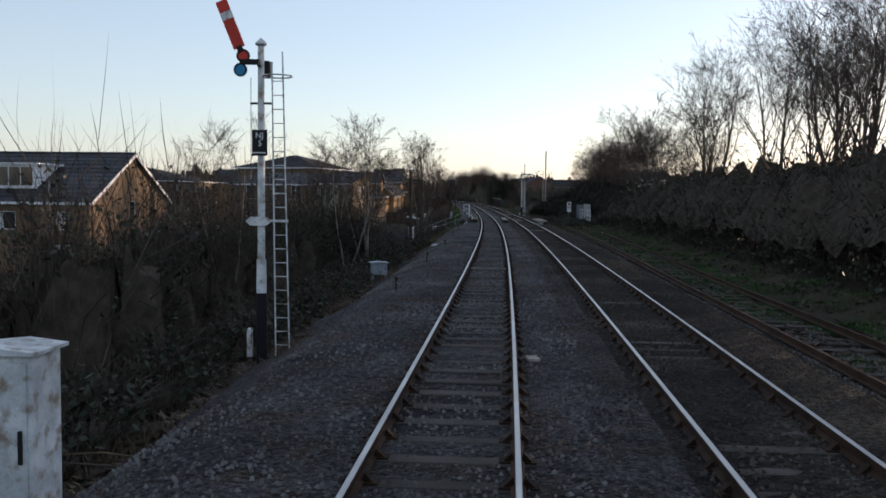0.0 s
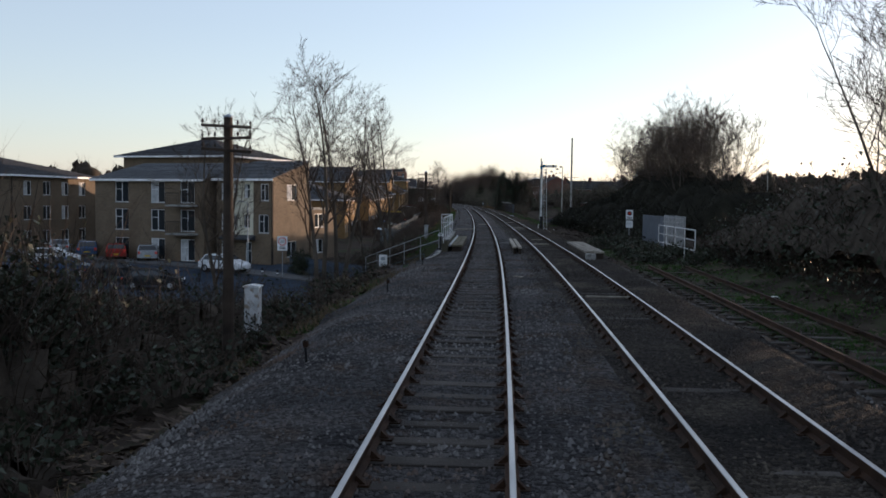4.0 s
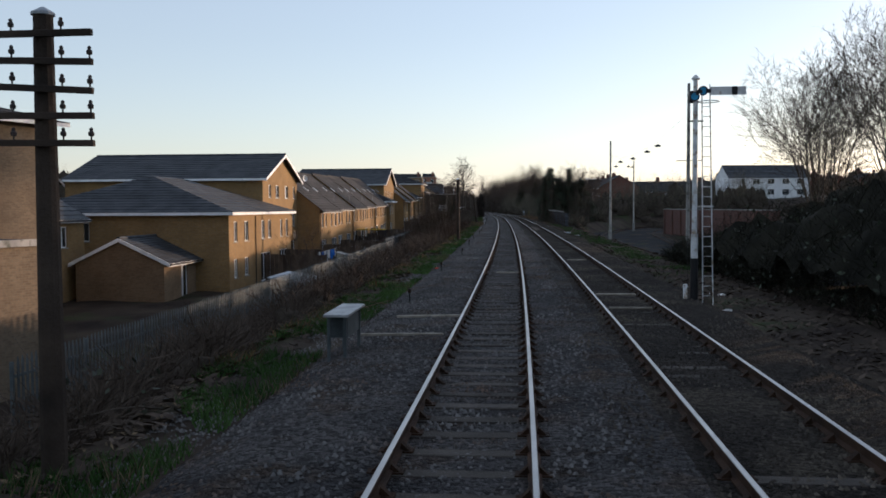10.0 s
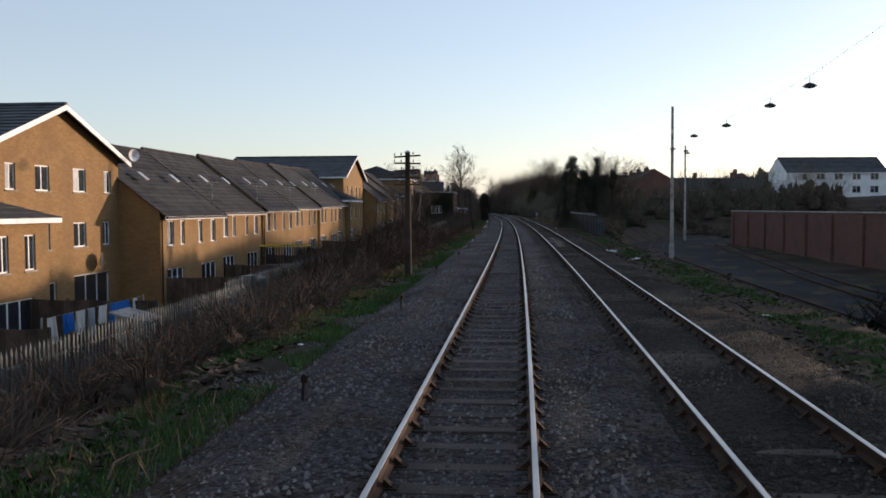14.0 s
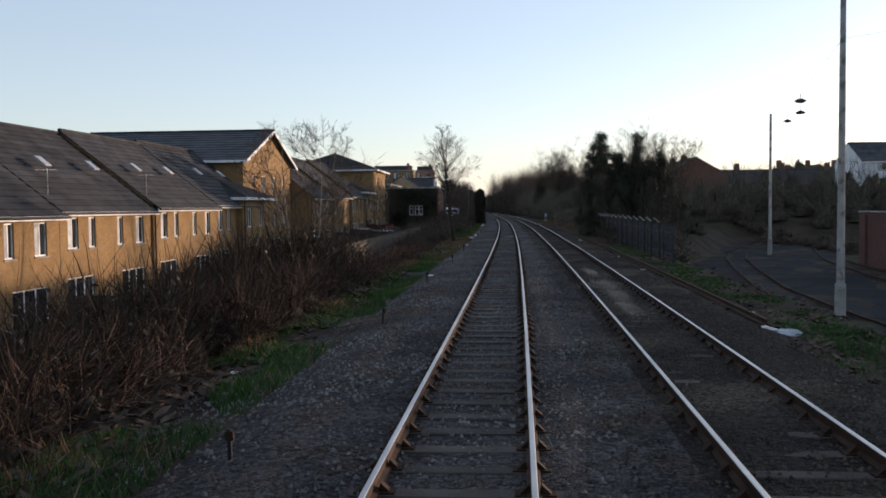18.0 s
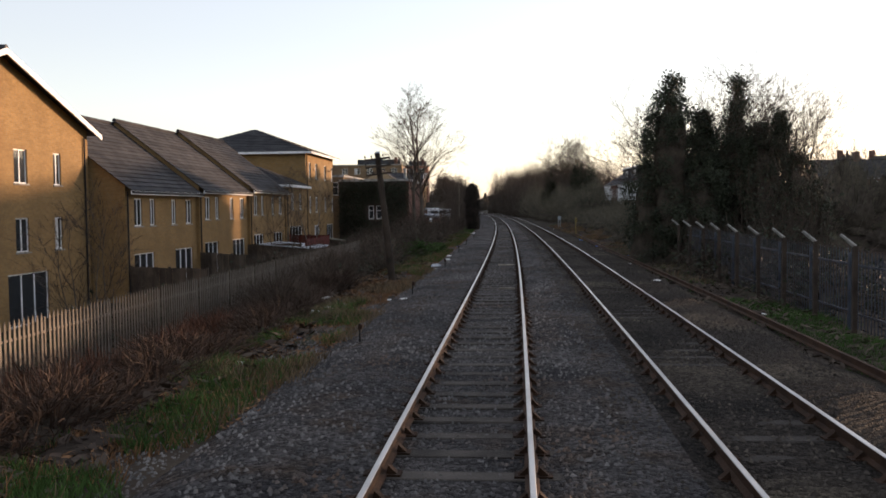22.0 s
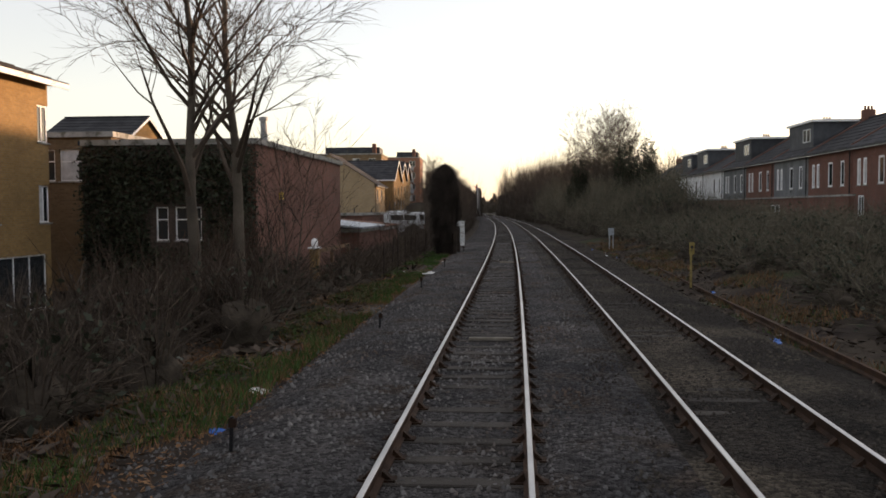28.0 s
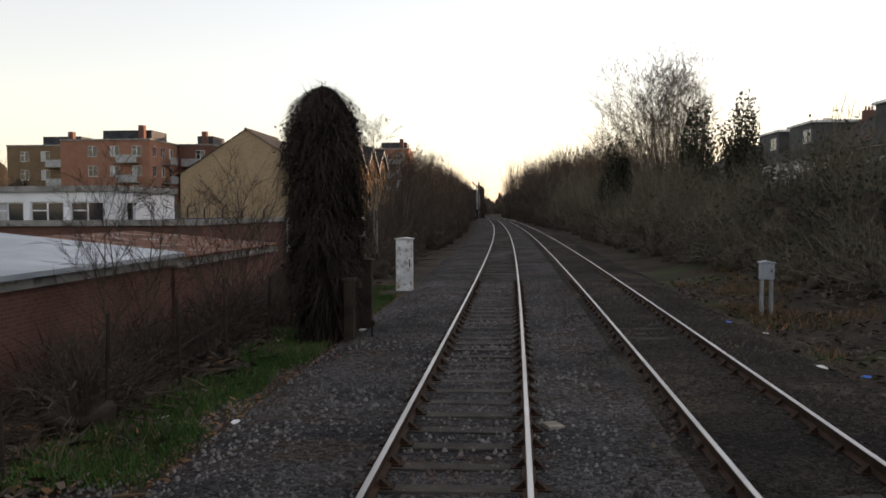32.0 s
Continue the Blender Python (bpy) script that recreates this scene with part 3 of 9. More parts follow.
def chair_build(b, m):
    for side in (-0.7525, 0.7525):
        b.box(side - 0.19, side + 0.19, -0.085, 0.085, -0.172, -0.150, m)
        for q in (-1, 1):
            b.prism([(side + q * 0.04, -0.15), (side + q * 0.15, -0.15), (side + q * 0.085, -0.075), (side + q * 0.045, -0.06)], -0.05, 0.05) if m is None else b.add(
                [m @ Vector(p) for p in [(side + q * 0.04, y, -0.15) for y in (-.05, .05)] + [(side + q * 0.15, y, -0.15) for y in (-.05, .05)] + [(side + q * 0.06, y, -0.065) for y in (-.05, .05)]],
                [(0, 2, 4), (1, 5, 3), (0, 1, 3, 2), (2, 3, 5, 4), (4, 5, 1, 0)])


SLEEPERS = [sleeper_mesh("sleeper", q) for q in range(5)]


def make_track(centre, label, seed):
    rng = random.Random(seed)
    tr = thing("railway_track", Matrix(), label, "railway track", "running lines")
    rail_pair(tr, centre, -12, 800)
    chairs, rest = Build(), Build()
    for q in range(int(560 / PITCH)):
        s = -8 + q * PITCH
        m = at(s, centre + rng.uniform(-.02, .02), rng.uniform(-.012, .004), rng.uniform(-.8, .8))
        if q < 300:
            ob = part("sleeper", SLEEPERS[q % 5], None, tr)
            ob.matrix_world = m
        else:
            rest.add([m @ v.co for v in SLEEPERS[q % 5].vertices], [tuple(p.vertices) for p in SLEEPERS[q % 5].polygons])
        if s < 330:
            chair_build(chairs, m)
    tagged(part("sleeper_run", rest, M_SLEEPER, tr), kind="stuff")
    me = chairs.mesh("chair_ironwork")
    me.materials.append(M_CHAIR)
    tagged(part("chair_ironwork", me, None, tr, "rusty iron rail chairs"), kind="stuff")
    return tr


# ---- buildings ----
def wall_build(width, height, holes, thick, m):
    """A wall in x (width) and z, its outer face at y = 0, with openings (x0, x1, z0, z1) through it, laid by the pose m."""
    xs = sorted({0, width, *[h[0] for h in holes], *[h[1] for h in holes]})
    zs = sorted({0, height, *[h[2] for h in holes], *[h[3] for h in holes]})
    nx, nz = len(xs), len(zs)
    solid = {(i, j) for i in range(nx - 1) for j in range(nz - 1)
             if not any(h[0] < (xs[i] + xs[i + 1]) / 2 < h[1] and h[2] < (zs[j] + zs[j + 1]) / 2 < h[3] for h in holes)}
    at_ = lambda i, j, k: (k * nz + j) * nx + i
    v = [m @ Vector((x, y, z)) for y in (0, thick) for z in zs for x in xs]
    f = []
    for i, j in solid:
        f += [(at_(i, j, 0), at_(i + 1, j, 0), at_(i + 1, j + 1, 0), at_(i, j + 1, 0)), (at_(i, j, 1), at_(i, j + 1, 1), at_(i + 1, j + 1, 1), at_(i + 1, j, 1))]
        for di, dj, p, q in ((-1, 0, (i, j), (i, j + 1)), (1, 0, (i + 1, j), (i + 1, j + 1)), (0, -1, (i, j), (i + 1, j)), (0, 1, (i, j + 1), (i + 1, j + 1))):
            if (i + di, j + dj) not in solid:
                f.append((at_(*p, 0), at_(*q, 0), at_(*q, 1), at_(*p, 1)))
    used = sorted({k for q in f for k in q})
    to = {k: n for n, k in enumerate(used)}
    return Build().add([v[k] for k in used], [tuple(to[k] for k in q) for q in f])


def window(parent, m, x0, x1, z0, z1, split=2, curtain=False, sill=True, transom=False, t=0.055, y0=0.06):
    """A white framed window set back in its opening."""
    y1 = y0 + 0.06
    cuts = [x0 + t + (x1 - x0 - 2 * t) * i / split for i in range(split + 1)]
    holes = []
    for i, (a, c) in enumerate(zip(cuts, cuts[1:])):
        lo, hi = a - x0 + (0.03 if i else 0), c - x0 - (0.03 if i < split - 1 else 0)
        if transom and i == 0:
            zt = 0.62 * (z1 - z0)
            holes += [(lo, hi, t, zt - 0.025), (lo, hi, zt + 0.025, z1 - z0 - t)]
        else:
            holes.append((lo, hi, t, z1 - z0 - t))
    f = wall_build(x1 - x0, z1 - z0, holes, y1 - y0, m @ Matrix.Translation((x0, y0, z0)))
    w = part("window", f, M_WHITE, parent, "white plastic window frame")
    for i, (a, c) in enumerate(zip(cuts, cuts[1:])):
        part("pane", Build().box(a, c, y0 + 0.025, y0 + 0.035, z0 + t, z1 - t, m), M_GLASS, w)
    if curtain:
        part("curtain", Build().box(x0 + t, x0 + t + (x1 - x0) * 0.42, y0 + 0.018, y0 + 0.022, z0 + t, z1 - t, m), M_CURTAIN, w, "pale curtain")
    if sill:
        part("sill", Build().box(x0 - 0.06, x1 + 0.06, -0.05, 0.06, z0 - 0.06, z0 - 0.002, m), M_CONC, w, "concrete sill")
    return w


def tile_slope(parent, p0, p1, q0, q1, material, courses, thick=0.045, far=False):
    """Lapped courses of tiles from the eaves p0-p1 up to q0-q1; each course lies proud of the one above."""
    p0, p1, q0, q1 = map(Vector, (p0, p1, q0, q1))
    nrm = (p1 - p0).cross((q0 + q1) / 2 - p0).normalized()
    if nrm.z < 0:
        nrm = -nrm
    whole = Build()
    for i in range(courses):
        a, c = i / courses, min(1.0, (i + 1.12) / courses)
        u0, u1, w0, w1 = p0.lerp(q0, a), p1.lerp(q1, a), p0.lerp(q0, c), p1.lerp(q1, c)
        v = [u0 + nrm * 0.0, u1 + nrm * 0.0, w1, w0, u0 + nrm * thick, u1 + nrm * thick, w1 + nrm * 0.008, w0 + nrm * 0.008]
        fs = [(0, 1, 2, 3), (4, 5, 6, 7), (0, 1, 5, 4), (2, 3, 7, 6), (1, 2, 6, 5), (0, 3, 7, 4)]
        if far:
            whole.add(v, fs)
        else:
            part("tile_course", Build().add(v, fs), material, parent)
    if far:
        tagged(part("roof_slope", whole, material, parent), kind="stuff")


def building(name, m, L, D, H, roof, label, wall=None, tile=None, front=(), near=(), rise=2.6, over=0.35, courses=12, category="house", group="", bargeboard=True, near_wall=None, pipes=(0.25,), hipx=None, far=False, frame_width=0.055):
    """A block with its front face at x = 0 looking to +x, y from 0 (near) to L, D deep towards -x.
    front, near: openings (a0, a1, z0, z1, panes) measured along y on the front and along x from the front corner on the near side.
    roof: ridge_y (gables near and far), ridge_x (gable to the front), hip, flat."""
    wall, tile = wall or M_YELLOW, tile or M_TILE
    h = thing(name, m, label, category, group)
    mf = pose(0, 0, 0, 0, 0, 90) @ pose(0, 0, 0)
    mn = Matrix.Translation((-D, 0, 0))
    near = [(D - o[1], D - o[0], *o[2:]) for o in near]
    w = part("wall", wall_build(L, H, [o[:4] for o in front], 0.3, mf), wall, h)
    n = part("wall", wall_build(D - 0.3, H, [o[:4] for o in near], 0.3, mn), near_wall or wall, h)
    part("wall", Build().box(-D, -0.3, L - 0.3, L, 0, H), wall, h)
    part("wall", Build().box(-D, -D + 0.3, 0.3, L - 0.3, 0, H), wall, h)
    rng = random.Random(name + str(L))
    for o in front:
        window(w, mf, *o[:4], split=o[4] if len(o) > 4 else 2, curtain=rng.random() < 0.35, t=frame_width, y0=0.015 if frame_width > 0.06 else 0.06)
    for o in near:
        window(n, mn, *o[:4], split=o[4] if len(o) > 4 else 2, curtain=rng.random() < 0.35, transom=True)
    e = over
    if roof == "ridge_y":
        drop = rise * e / (D / 2)
        for x0, x1 in ((e, -D / 2), (-D - e, -D / 2)):
            tile_slope(h, (x0, -0.12, H - drop), (x0, L + 0.12, H - drop), (x1, -0.12, H + rise), (x1, L + 0.12, H + rise), tile, courses, far=far)
        part("ridge_tiles", Build().tube((-D / 2, -0.14, H + rise + 0.03), (-D / 2, L + 0.14, H + rise + 0.03), 0.11, n=8), tile, h)
        for y in (0, L - 0.25):
            part("gable_wall", Build().prism([(0, H), (-D, H), (-D / 2, H + rise - 0.05)], y, y + 0.25), wall, h)
        part("fascia", Build().box(e - 0.03, e + 0.02, -0.12, L + 0.12, H - drop - 0.17, H - drop + 0.0), M_WHITE, h, "white eaves board")
        part("gutter", Build().tube((e + 0.07, -0.12, H - drop - 0.06), (e + 0.07, L + 0.12, H - drop - 0.06), 0.055, n=6), M_BLACK, h, "black gutter")
        if bargeboard == "near":
            for x0, x1 in ((e, -D / 2), (-D - e, -D / 2)):
                v = [(x, y, z + dz) for y in (-0.16, -0.11) for x, z, dz in ((x0, H - drop, -0.16), (x1, H + rise, -0.16), (x1, H + rise, 0.05), (x0, H - drop, 0.05))]
                part("bargeboard", Build().add(v, [(0, 1, 2, 3), (4, 5, 6, 7), (0, 1, 5, 4), (2, 3, 7, 6), (1, 2, 6, 5), (0, 3, 7, 4)]), M_WHITE, h, "white bargeboard")
    elif roof == "ridge_x":
        drop = rise * e / (L / 2)
        for y0, y1 in ((-e, L / 2), (L + e, L / 2)):
            tile_slope(h, (e, y0, H - drop), (-D - 0.1, y0, H - drop), (e, y1, H + rise), (-D - 0.1, y1, H + rise), tile, courses, far=far)
            if bargeboard:
                b = Build().add([(e + 0.02, y0, H - drop - 0.2), (e + 0.02, y1, H + rise - 0.2), (e + 0.02, y1, H + rise + 0.02), (e + 0.02, y0, H - drop + 0.02),
                                 (e - 0.04, y0, H - drop - 0.2), (e - 0.04, y1, H + rise - 0.2), (e - 0.04, y1, H + rise + 0.02), (e - 0.04, y0, H - drop + 0.02)],
                                [(0, 1, 2, 3), (4, 5, 6, 7), (0, 1, 5, 4), (2, 3, 7, 6), (1, 2, 6, 5), (0, 3, 7, 4)])
                part("bargeboard", b, M_WHITE, h, "white bargeboard")
        part("ridge_tiles", Build().tube((e, L / 2, H + rise + 0.03), (-D, L / 2, H + rise + 0.03), 0.11, n=8), tile, h)
        for x in (-0.25, -D):
            part("gable_wall", Build().prism([(0, H), (L, H), (L / 2, H + rise - 0.05)], x, x + 0.25, "x"), wall, h)
        part("fascia", Build().box(-D, e, -e - 0.02, -e + 0.03, H - drop - 0.17, H - drop), M_WHITE, h, "white eaves board")
    elif roof == "mono":
        tile_slope(h, (e, -e, H - 0.1), (-D - e, -e, H - 0.1), (e, L + 0.15, H + rise), (-D - e, L + 0.15, H + rise), tile, courses, far=far)
        for x in (-0.25, -D):
            part("gable_wall", Build().prism([(0, H), (L, H), (L, H + rise - 0.12)], x, x + 0.25, "x"), wall, h)
        part("gable_wall", Build().box(-D + 0.25, -0.25, L - 0.3, L, H, H + rise - 0.12), wall, h)
        part("fascia", Build().box(-D - e, e, -e - 0.02, -e + 0.03, H - 0.3, H - 0.1), M_WHITE, h, "white eaves board")
    elif roof == "hip":
        k = hipx if hipx is not None else min(L, D) / 2
        if L >= D:
            r0, r1 = (-D / 2, k, H + rise), (-D / 2, L - k, H + rise)
            tile_slope(h, (e, -e, H), (e, L + e, H), r0, r1, tile, courses, far=far)
            tile_slope(h, (-D - e, -e, H), (-D - e, L + e, H), r0, r1, tile, courses, far=far)
            tile_slope(h, (e, -e, H), (-D - e, -e, H), r0, r0, tile, courses, far=far)
            tile_slope(h, (e, L + e, H), (-D - e, L + e, H), r1, r1, tile, courses, far=far)
        else:
            r0, r1 = (-k, L / 2, H + rise), (-D + k, L / 2, H + rise)
            tile_slope(h, (e, -e, H), (-D - e, -e, H), r0, r1, tile, courses, far=far)
            tile_slope(h, (e, L + e, H), (-D - e, L + e, H), r0, r1, tile, courses, far=far)
            tile_slope(h, (e, -e, H), (e, L + e, H), r0, r0, tile, courses, far=far)
            tile_slope(h, (-D - e, -e, H), (-D - e, L + e, H), r1, r1, tile, courses, far=far)
        part("fascia", Build().box(e - 0.03, e + 0.02, -e, L + e, H - 0.18, H).box(-D - e, e, -e - 0.02, -e + 0.03, H - 0.18, H), M_WHITE, h, "white eaves board")
        part("soffit", Build().box(-D - e + 0.03, e - 0.03, -e + 0.03, L + e - 0.03, H - 0.03, H - 0.002), M_WHITE, h)
    else:
        part("flat_roof", Build().box(-D - 0.1, 0.1, -0.1, L + 0.1, H + 0.002, H + 0.16), M_ASPHALT, h, "felted flat roof")
        part("coping", Build().box(0.02, 0.13, -0.13, L + 0.13, H - 0.02, H + 0.2).box(-D, 0.02, -0.13, -0.02, H - 0.02, H + 0.2), M_CONC, h, "pale coping along the roof edge")
    for y in pipes:
        part("downpipe", Build().tube((0.06, y, 0), (0.06, y, H - 0.3), 0.04, n=6), M_BLACK, h, "black downpipe")
    return h


make_track(0.0, "near running line with polished rails on timber sleepers", 1)
scatter_stones("ballast_stones", 27, 4500, 84.5, 107, -2.4, 1.9, 0.036, 0.010, "loose grey ballast stones on the bridge", M_STONE)
scatter_stones("ballast_stones", 37, 7000, 84.5, 107, 1.7, 6.2, 0.034, 0.009, "older brown ballast stones on the bridge", M_STONE_OLD)
make_track(3.485, "second running line with polished rails on timber sleepers", 2)
sid = thing("siding_track", Matrix(), "disused overgrown siding with rusty rails", "railway track")
SIDING = ([-12, 28, 52, 82], [6.85, 6.98, 7.38, 7.85])
rail_pair(sid, SIDING, -12, 82, shiny=False, lower=0.16)
for q in range(100):
    ob = part("sleeper", SLEEPERS[q % 5], None, sid)
    ob.matrix_world = at(4 + q * 0.77, float(np.interp(4 + q * 0.77, *SIDING)) - 0.05 * (q % 3), -0.19 - 0.02 * math.sin(q * 1.7), 2 * math.sin(q * 2.3))
old = thing("scrap_rail", Matrix(), "long rusty rail lying beside the track", "rail")
ss = np.arange(197, 314, 3.0)
part("rail", Build().sweep([Vector(p) for p in loc(ss, np.interp(ss, [197, 234, 266, 290, 305, 314], [6.42, 6.5, 6.4, 6.75, 7.15, 7.4]), -0.22)], RAIL), M_RUST, old)

# ---- houses on the left ----
def win_row(pairs, z0, z1, n=2):
    return [(a, b, z0, z1, n) for a, b in pairs]


building("gable_house", at(55.9, -26.3, -3.2), 13.5, 12.0, 5.2, "ridge_x", "buff brick house with a slate roof and a white dormer", wall=M_BROWNB, tile=M_SLATE, rise=3.3,
         front=[(6.5, 7.5, 5.4 - 1.4, 5.1, 1)], near=[(1.4, 2.3, 3.2, 4.4, 1), (5.0, 6.8, 3.2, 4.4, 2), (1.4, 2.6, 0.6, 2.2, 2)])
# two-storey house with hipped roof and the tall gabled house
building("corner_house", at(156.2, -17.2, -2.8), 15.5, 14.0, 5.0, "hip", "buff brick two-storey house with a hipped roof", tile=M_SLATE, rise=2.5, hipx=5,
         front=win_row([(1.0, 1.7), (3.2, 4.1), (7.2, 8.0), (8.9, 9.7), (12.3, 12.9), (13.9, 14.6)], 3.1, 4.4) + win_row([(1.0, 1.7), (3.2, 4.1)], 0.8, 2.0) + [(7.0, 9.6, 0.1, 2.1, 3), (12, 14.4, 0.1, 2.1, 3)],
         near=[(9.0, 9.8, 3.2, 4.4, 2)], pipes=(5.6,), courses=14)
building("tall_gable_house", at(170.3, -19.0, -2.8), 11.3, 16.0, 7.7, "ridge_x", "three-storey buff brick house with a white-edged gable", tile=M_SLATE, rise=2.0, over=0.45,
         front=win_row([(1.75, 2.45), (3.85, 4.95), (6.9, 8.05), (9.8, 10.5)], 6.05, 7.1) + win_row([(4.3, 4.9), (6.85, 8.0), (9.6, 10.3)], 3.6, 4.7) + [(6.8, 10.1, 0.1, 2.35, 3), (4.2, 5.3, 0.1, 2.2, 2)], pipes=())
# terrace
for q in range(6):
    s0, w = 181.6 + q * 8.85, 8.85
    building("terraced_house", at(s0, -16.9 - 0.12 * (q % 2), -2.65 + 0.12 * q), w, 9.0, 5.0, "ridge_y", "buff brick terraced house with a dark tiled roof", rise=3.5,
             front=win_row([(0.9, 1.75), (2.6, 3.2), (5.2, 5.8), (7.1, 7.95)], 3.25, 4.5) + [(0.8, 3.0, 0.1, 2.1, 3), (5.6, 8.0, 0.1, 2.1, 3)], group="terrace beside the line", courses=16, pipes=(0.12,))
building("tall_gable_house", at(234.9, -18.0, -1.95), 13.3, 14.0, 7.9, "ridge_x", "three-storey buff brick house with a white-edged gable", tile=M_SLATE, rise=2.4, over=0.45,
         front=win_row([(2.2, 2.8), (4.6, 5.5), (7.6, 8.5), (10.4, 11.0)], 5.5, 6.8) + win_row([(2.2, 2.8), (4.6, 5.5), (7.6, 8.5), (10.4, 11.0)], 2.9, 4.2) + [(7.0, 9.8, 0.1, 2.1, 3)], pipes=(12.9,))
building("porch_wing", at(230.2, -16.6, -2.0), 6.6, 6.0, 5.2, "hip", "buff brick two-storey wing with a lean hipped roof", rise=1.5, hipx=2.8, front=win_row([(1.0, 1.9), (3.6, 4.4)], 3.3, 4.5) + [(1, 3, 0.1, 2.1, 3)])
for q in range(3):
    s0, w = 248.4 + q * 8.6, 8.6
    building("terraced_house", at(s0, -16.4 + 0.2 * q, -1.6 + 0.15 * q), w, 9.0, 5.2, "ridge_y", "buff brick terraced house with a dark tiled roof", rise=3.5,
             front=win_row([(0.9, 1.75), (2.6, 3.2), (5.2, 5.8), (7.1, 7.95)], 3.35, 4.6) + [(0.8, 3.0, 0.1, 2.1, 3), (5.6, 8.0, 0.1, 2.1, 3)], group="terrace beside the line", courses=18, pipes=(0.12,))
building("porch_wing", at(274.4, -15.9, -1.0), 6.6, 6.0, 5.2, "hip", "buff brick two-storey wing with a lean hipped roof", rise=1.5, hipx=2.8, front=win_row([(1.6, 2.5), (4.2, 5.0)], 3.35, 4.6) + [(1, 5, 0.1, 2.1, 4)])
building("hipped_house", at(281.0, -15.9, -1.0), 11.1, 11.0, 8.0, "hip", "three-storey buff brick house with a wide hipped roof", rise=2.3, over=0.6, hipx=5,
         front=win_row([(1.2, 2.0), (3.6, 4.5), (7.3, 8.2), (10.6, 11.3)], 5.9, 7.2) + win_row([(1.2, 2.0), (3.6, 4.5), (7.3, 8.2), (10.6, 11.3)], 3.1, 4.4) + [(3, 5, 0.1, 2.0, 3), (8, 11, 0.1, 2.0, 3)], courses=14)

# flats beside the bridge, turned to the street
flats = building("corner_flats", at(118.7, -18.15, -3.5, -18.9), 6.4, 5.6, 7.7, "mono", "three-storey brown brick flats with a lean-to roof beside the street", wall=M_FLATB, tile=M_SLATE, rise=1.7, category="flats",
         front=[(2.5, 4.2, 5.75, 7.15, 2), (2.5, 4.2, 0.7, 2.1, 2)], near=[(0.3, 1.1, 5.7, 7.15, 2), (0.3, 1.3, 2.9, 4.5, 2), (2.15, 2.75, 5.9, 7.15, 1), (3.4, 3.8, 6.1, 7.15, 1), (2.15, 2.75, 3.3, 4.5, 1), (3.4, 3.8, 3.4, 4.5, 1), (4.25, 5.1, 5.75, 7.15, 2), (4.25, 5.1, 3.0, 4.5, 2), (4.5, 5.1, 0.6, 2.1, 1), (2.0, 2.6, 0.1, 2.1, 1)], pipes=(0.12,))
PANEL_HOLES = [(0.3, 0.7, 3.4, 4.4), (1.35, 1.95, 3.2, 4.4), (0.3, 0.7, 0.7, 1.75), (1.35, 1.95, 0.6, 1.75)]
part("render_panel", wall_build(2.3, 4.8, PANEL_HOLES, 0.05, pose(-4.1, -0.055, 2.72)), M_RENDER, flats, "cream rendered panel round the windows")
part("downpipe", Build().tube((0.06, -0.06, 0), (0.06, -0.06, 7.4), 0.045, n=8), M_BLACK, flats, "black downpipe")
part("canopy", Build().prism([(-0.9, 2.3), (-0.9, 2.42), (-0.06, 2.7), (-0.06, 2.3)], -4.9, -1.6, "x"), M_SLATE, flats, "small tiled canopy over the entrance")
block = building("balcony_flats", at(118.7, -18.15, -3.5, -18.9) @ pose(-6.2, -1.0, 0), 7.0, 12.0, 7.6, "mono", "three-storey brown brick flats with balconies", wall=M_FLATB, tile=M_SLATE, rise=1.6, category="flats",
         near=[(a, a + 1.5, z, z + 1.9, 2) for a in (1.0, 4.2, 8.2) for z in (0.3, 2.9, 5.4)], pipes=())
for z in (2.75, 5.25):
    bal = part("balcony", Build().box(-3.2, -0.6, -1.2, -0.02, z - 0.15, z), M_CONC, block, "concrete balcony")
    for q in range(14):
        part("baluster", Build().box(-3.2 + q * 0.2, -3.17 + q * 0.2, -1.18, -1.15, z, z + 1.0), M_BLACK, bal)
    part("handrail", Build().box(-3.2, -0.57, -1.2, -1.13, z + 1.0, z + 1.05), M_BLACK, bal)
building("flats_tower", at(131.5, -25.5, -3.5, -18.9), 12.0, 13.0, 10.1, "hip", "four-storey buff brick flats with a hipped roof", wall=M_FLATB, rise=2.1, over=0.7, front=[(2, 3.2, 6.9, 8.3, 2), (6, 7.2, 6.9, 8.3, 2)], near=[(2, 3.2, 6.9, 8.3, 2), (6, 7.2, 6.9, 8.3, 2), (2, 3.2, 3.9, 5.3, 2), (6, 7.2, 3.9, 5.3, 2)], category="flats")
building("flats_wing", at(125.2, -15.95, -3.5, -18.9), 4.6, 6.0, 4.9, "flat", "two-storey brown brick wing with a flat roof", wall=M_FLATB, front=[(0.7, 2.3, 3.2, 4.5, 2), (0.7, 2.3, 0.8, 2.1, 2)], near=[(0.4, 1.7, 3.3, 4.5, 2), (0.4, 1.7, 0.9, 2.2, 2)], category="flats", pipes=())
for q, (s, d, t) in enumerate([(128, -46, -10), (112, -52, 10), (95, -48, 0)]):
    building("far_flats", at(s, d, -3.4, t), 14.0, 16.0, 7.8, "hip", "three-storey buff brick flats across the street", wall=M_FLATB, rise=2.0, over=0.6, front=[(2 + 3 * k, 3.2 + 3 * k, z, z + 1.4, 2) for k in range(4) for z in (0.8, 3.3, 5.8)], near=[(2 + 3 * k, 3.2 + 3 * k, z, z + 1.4, 2) for k in range(4) for z in (0.8, 3.3, 5.8)], category="flats", group="flats across the street", far=True)
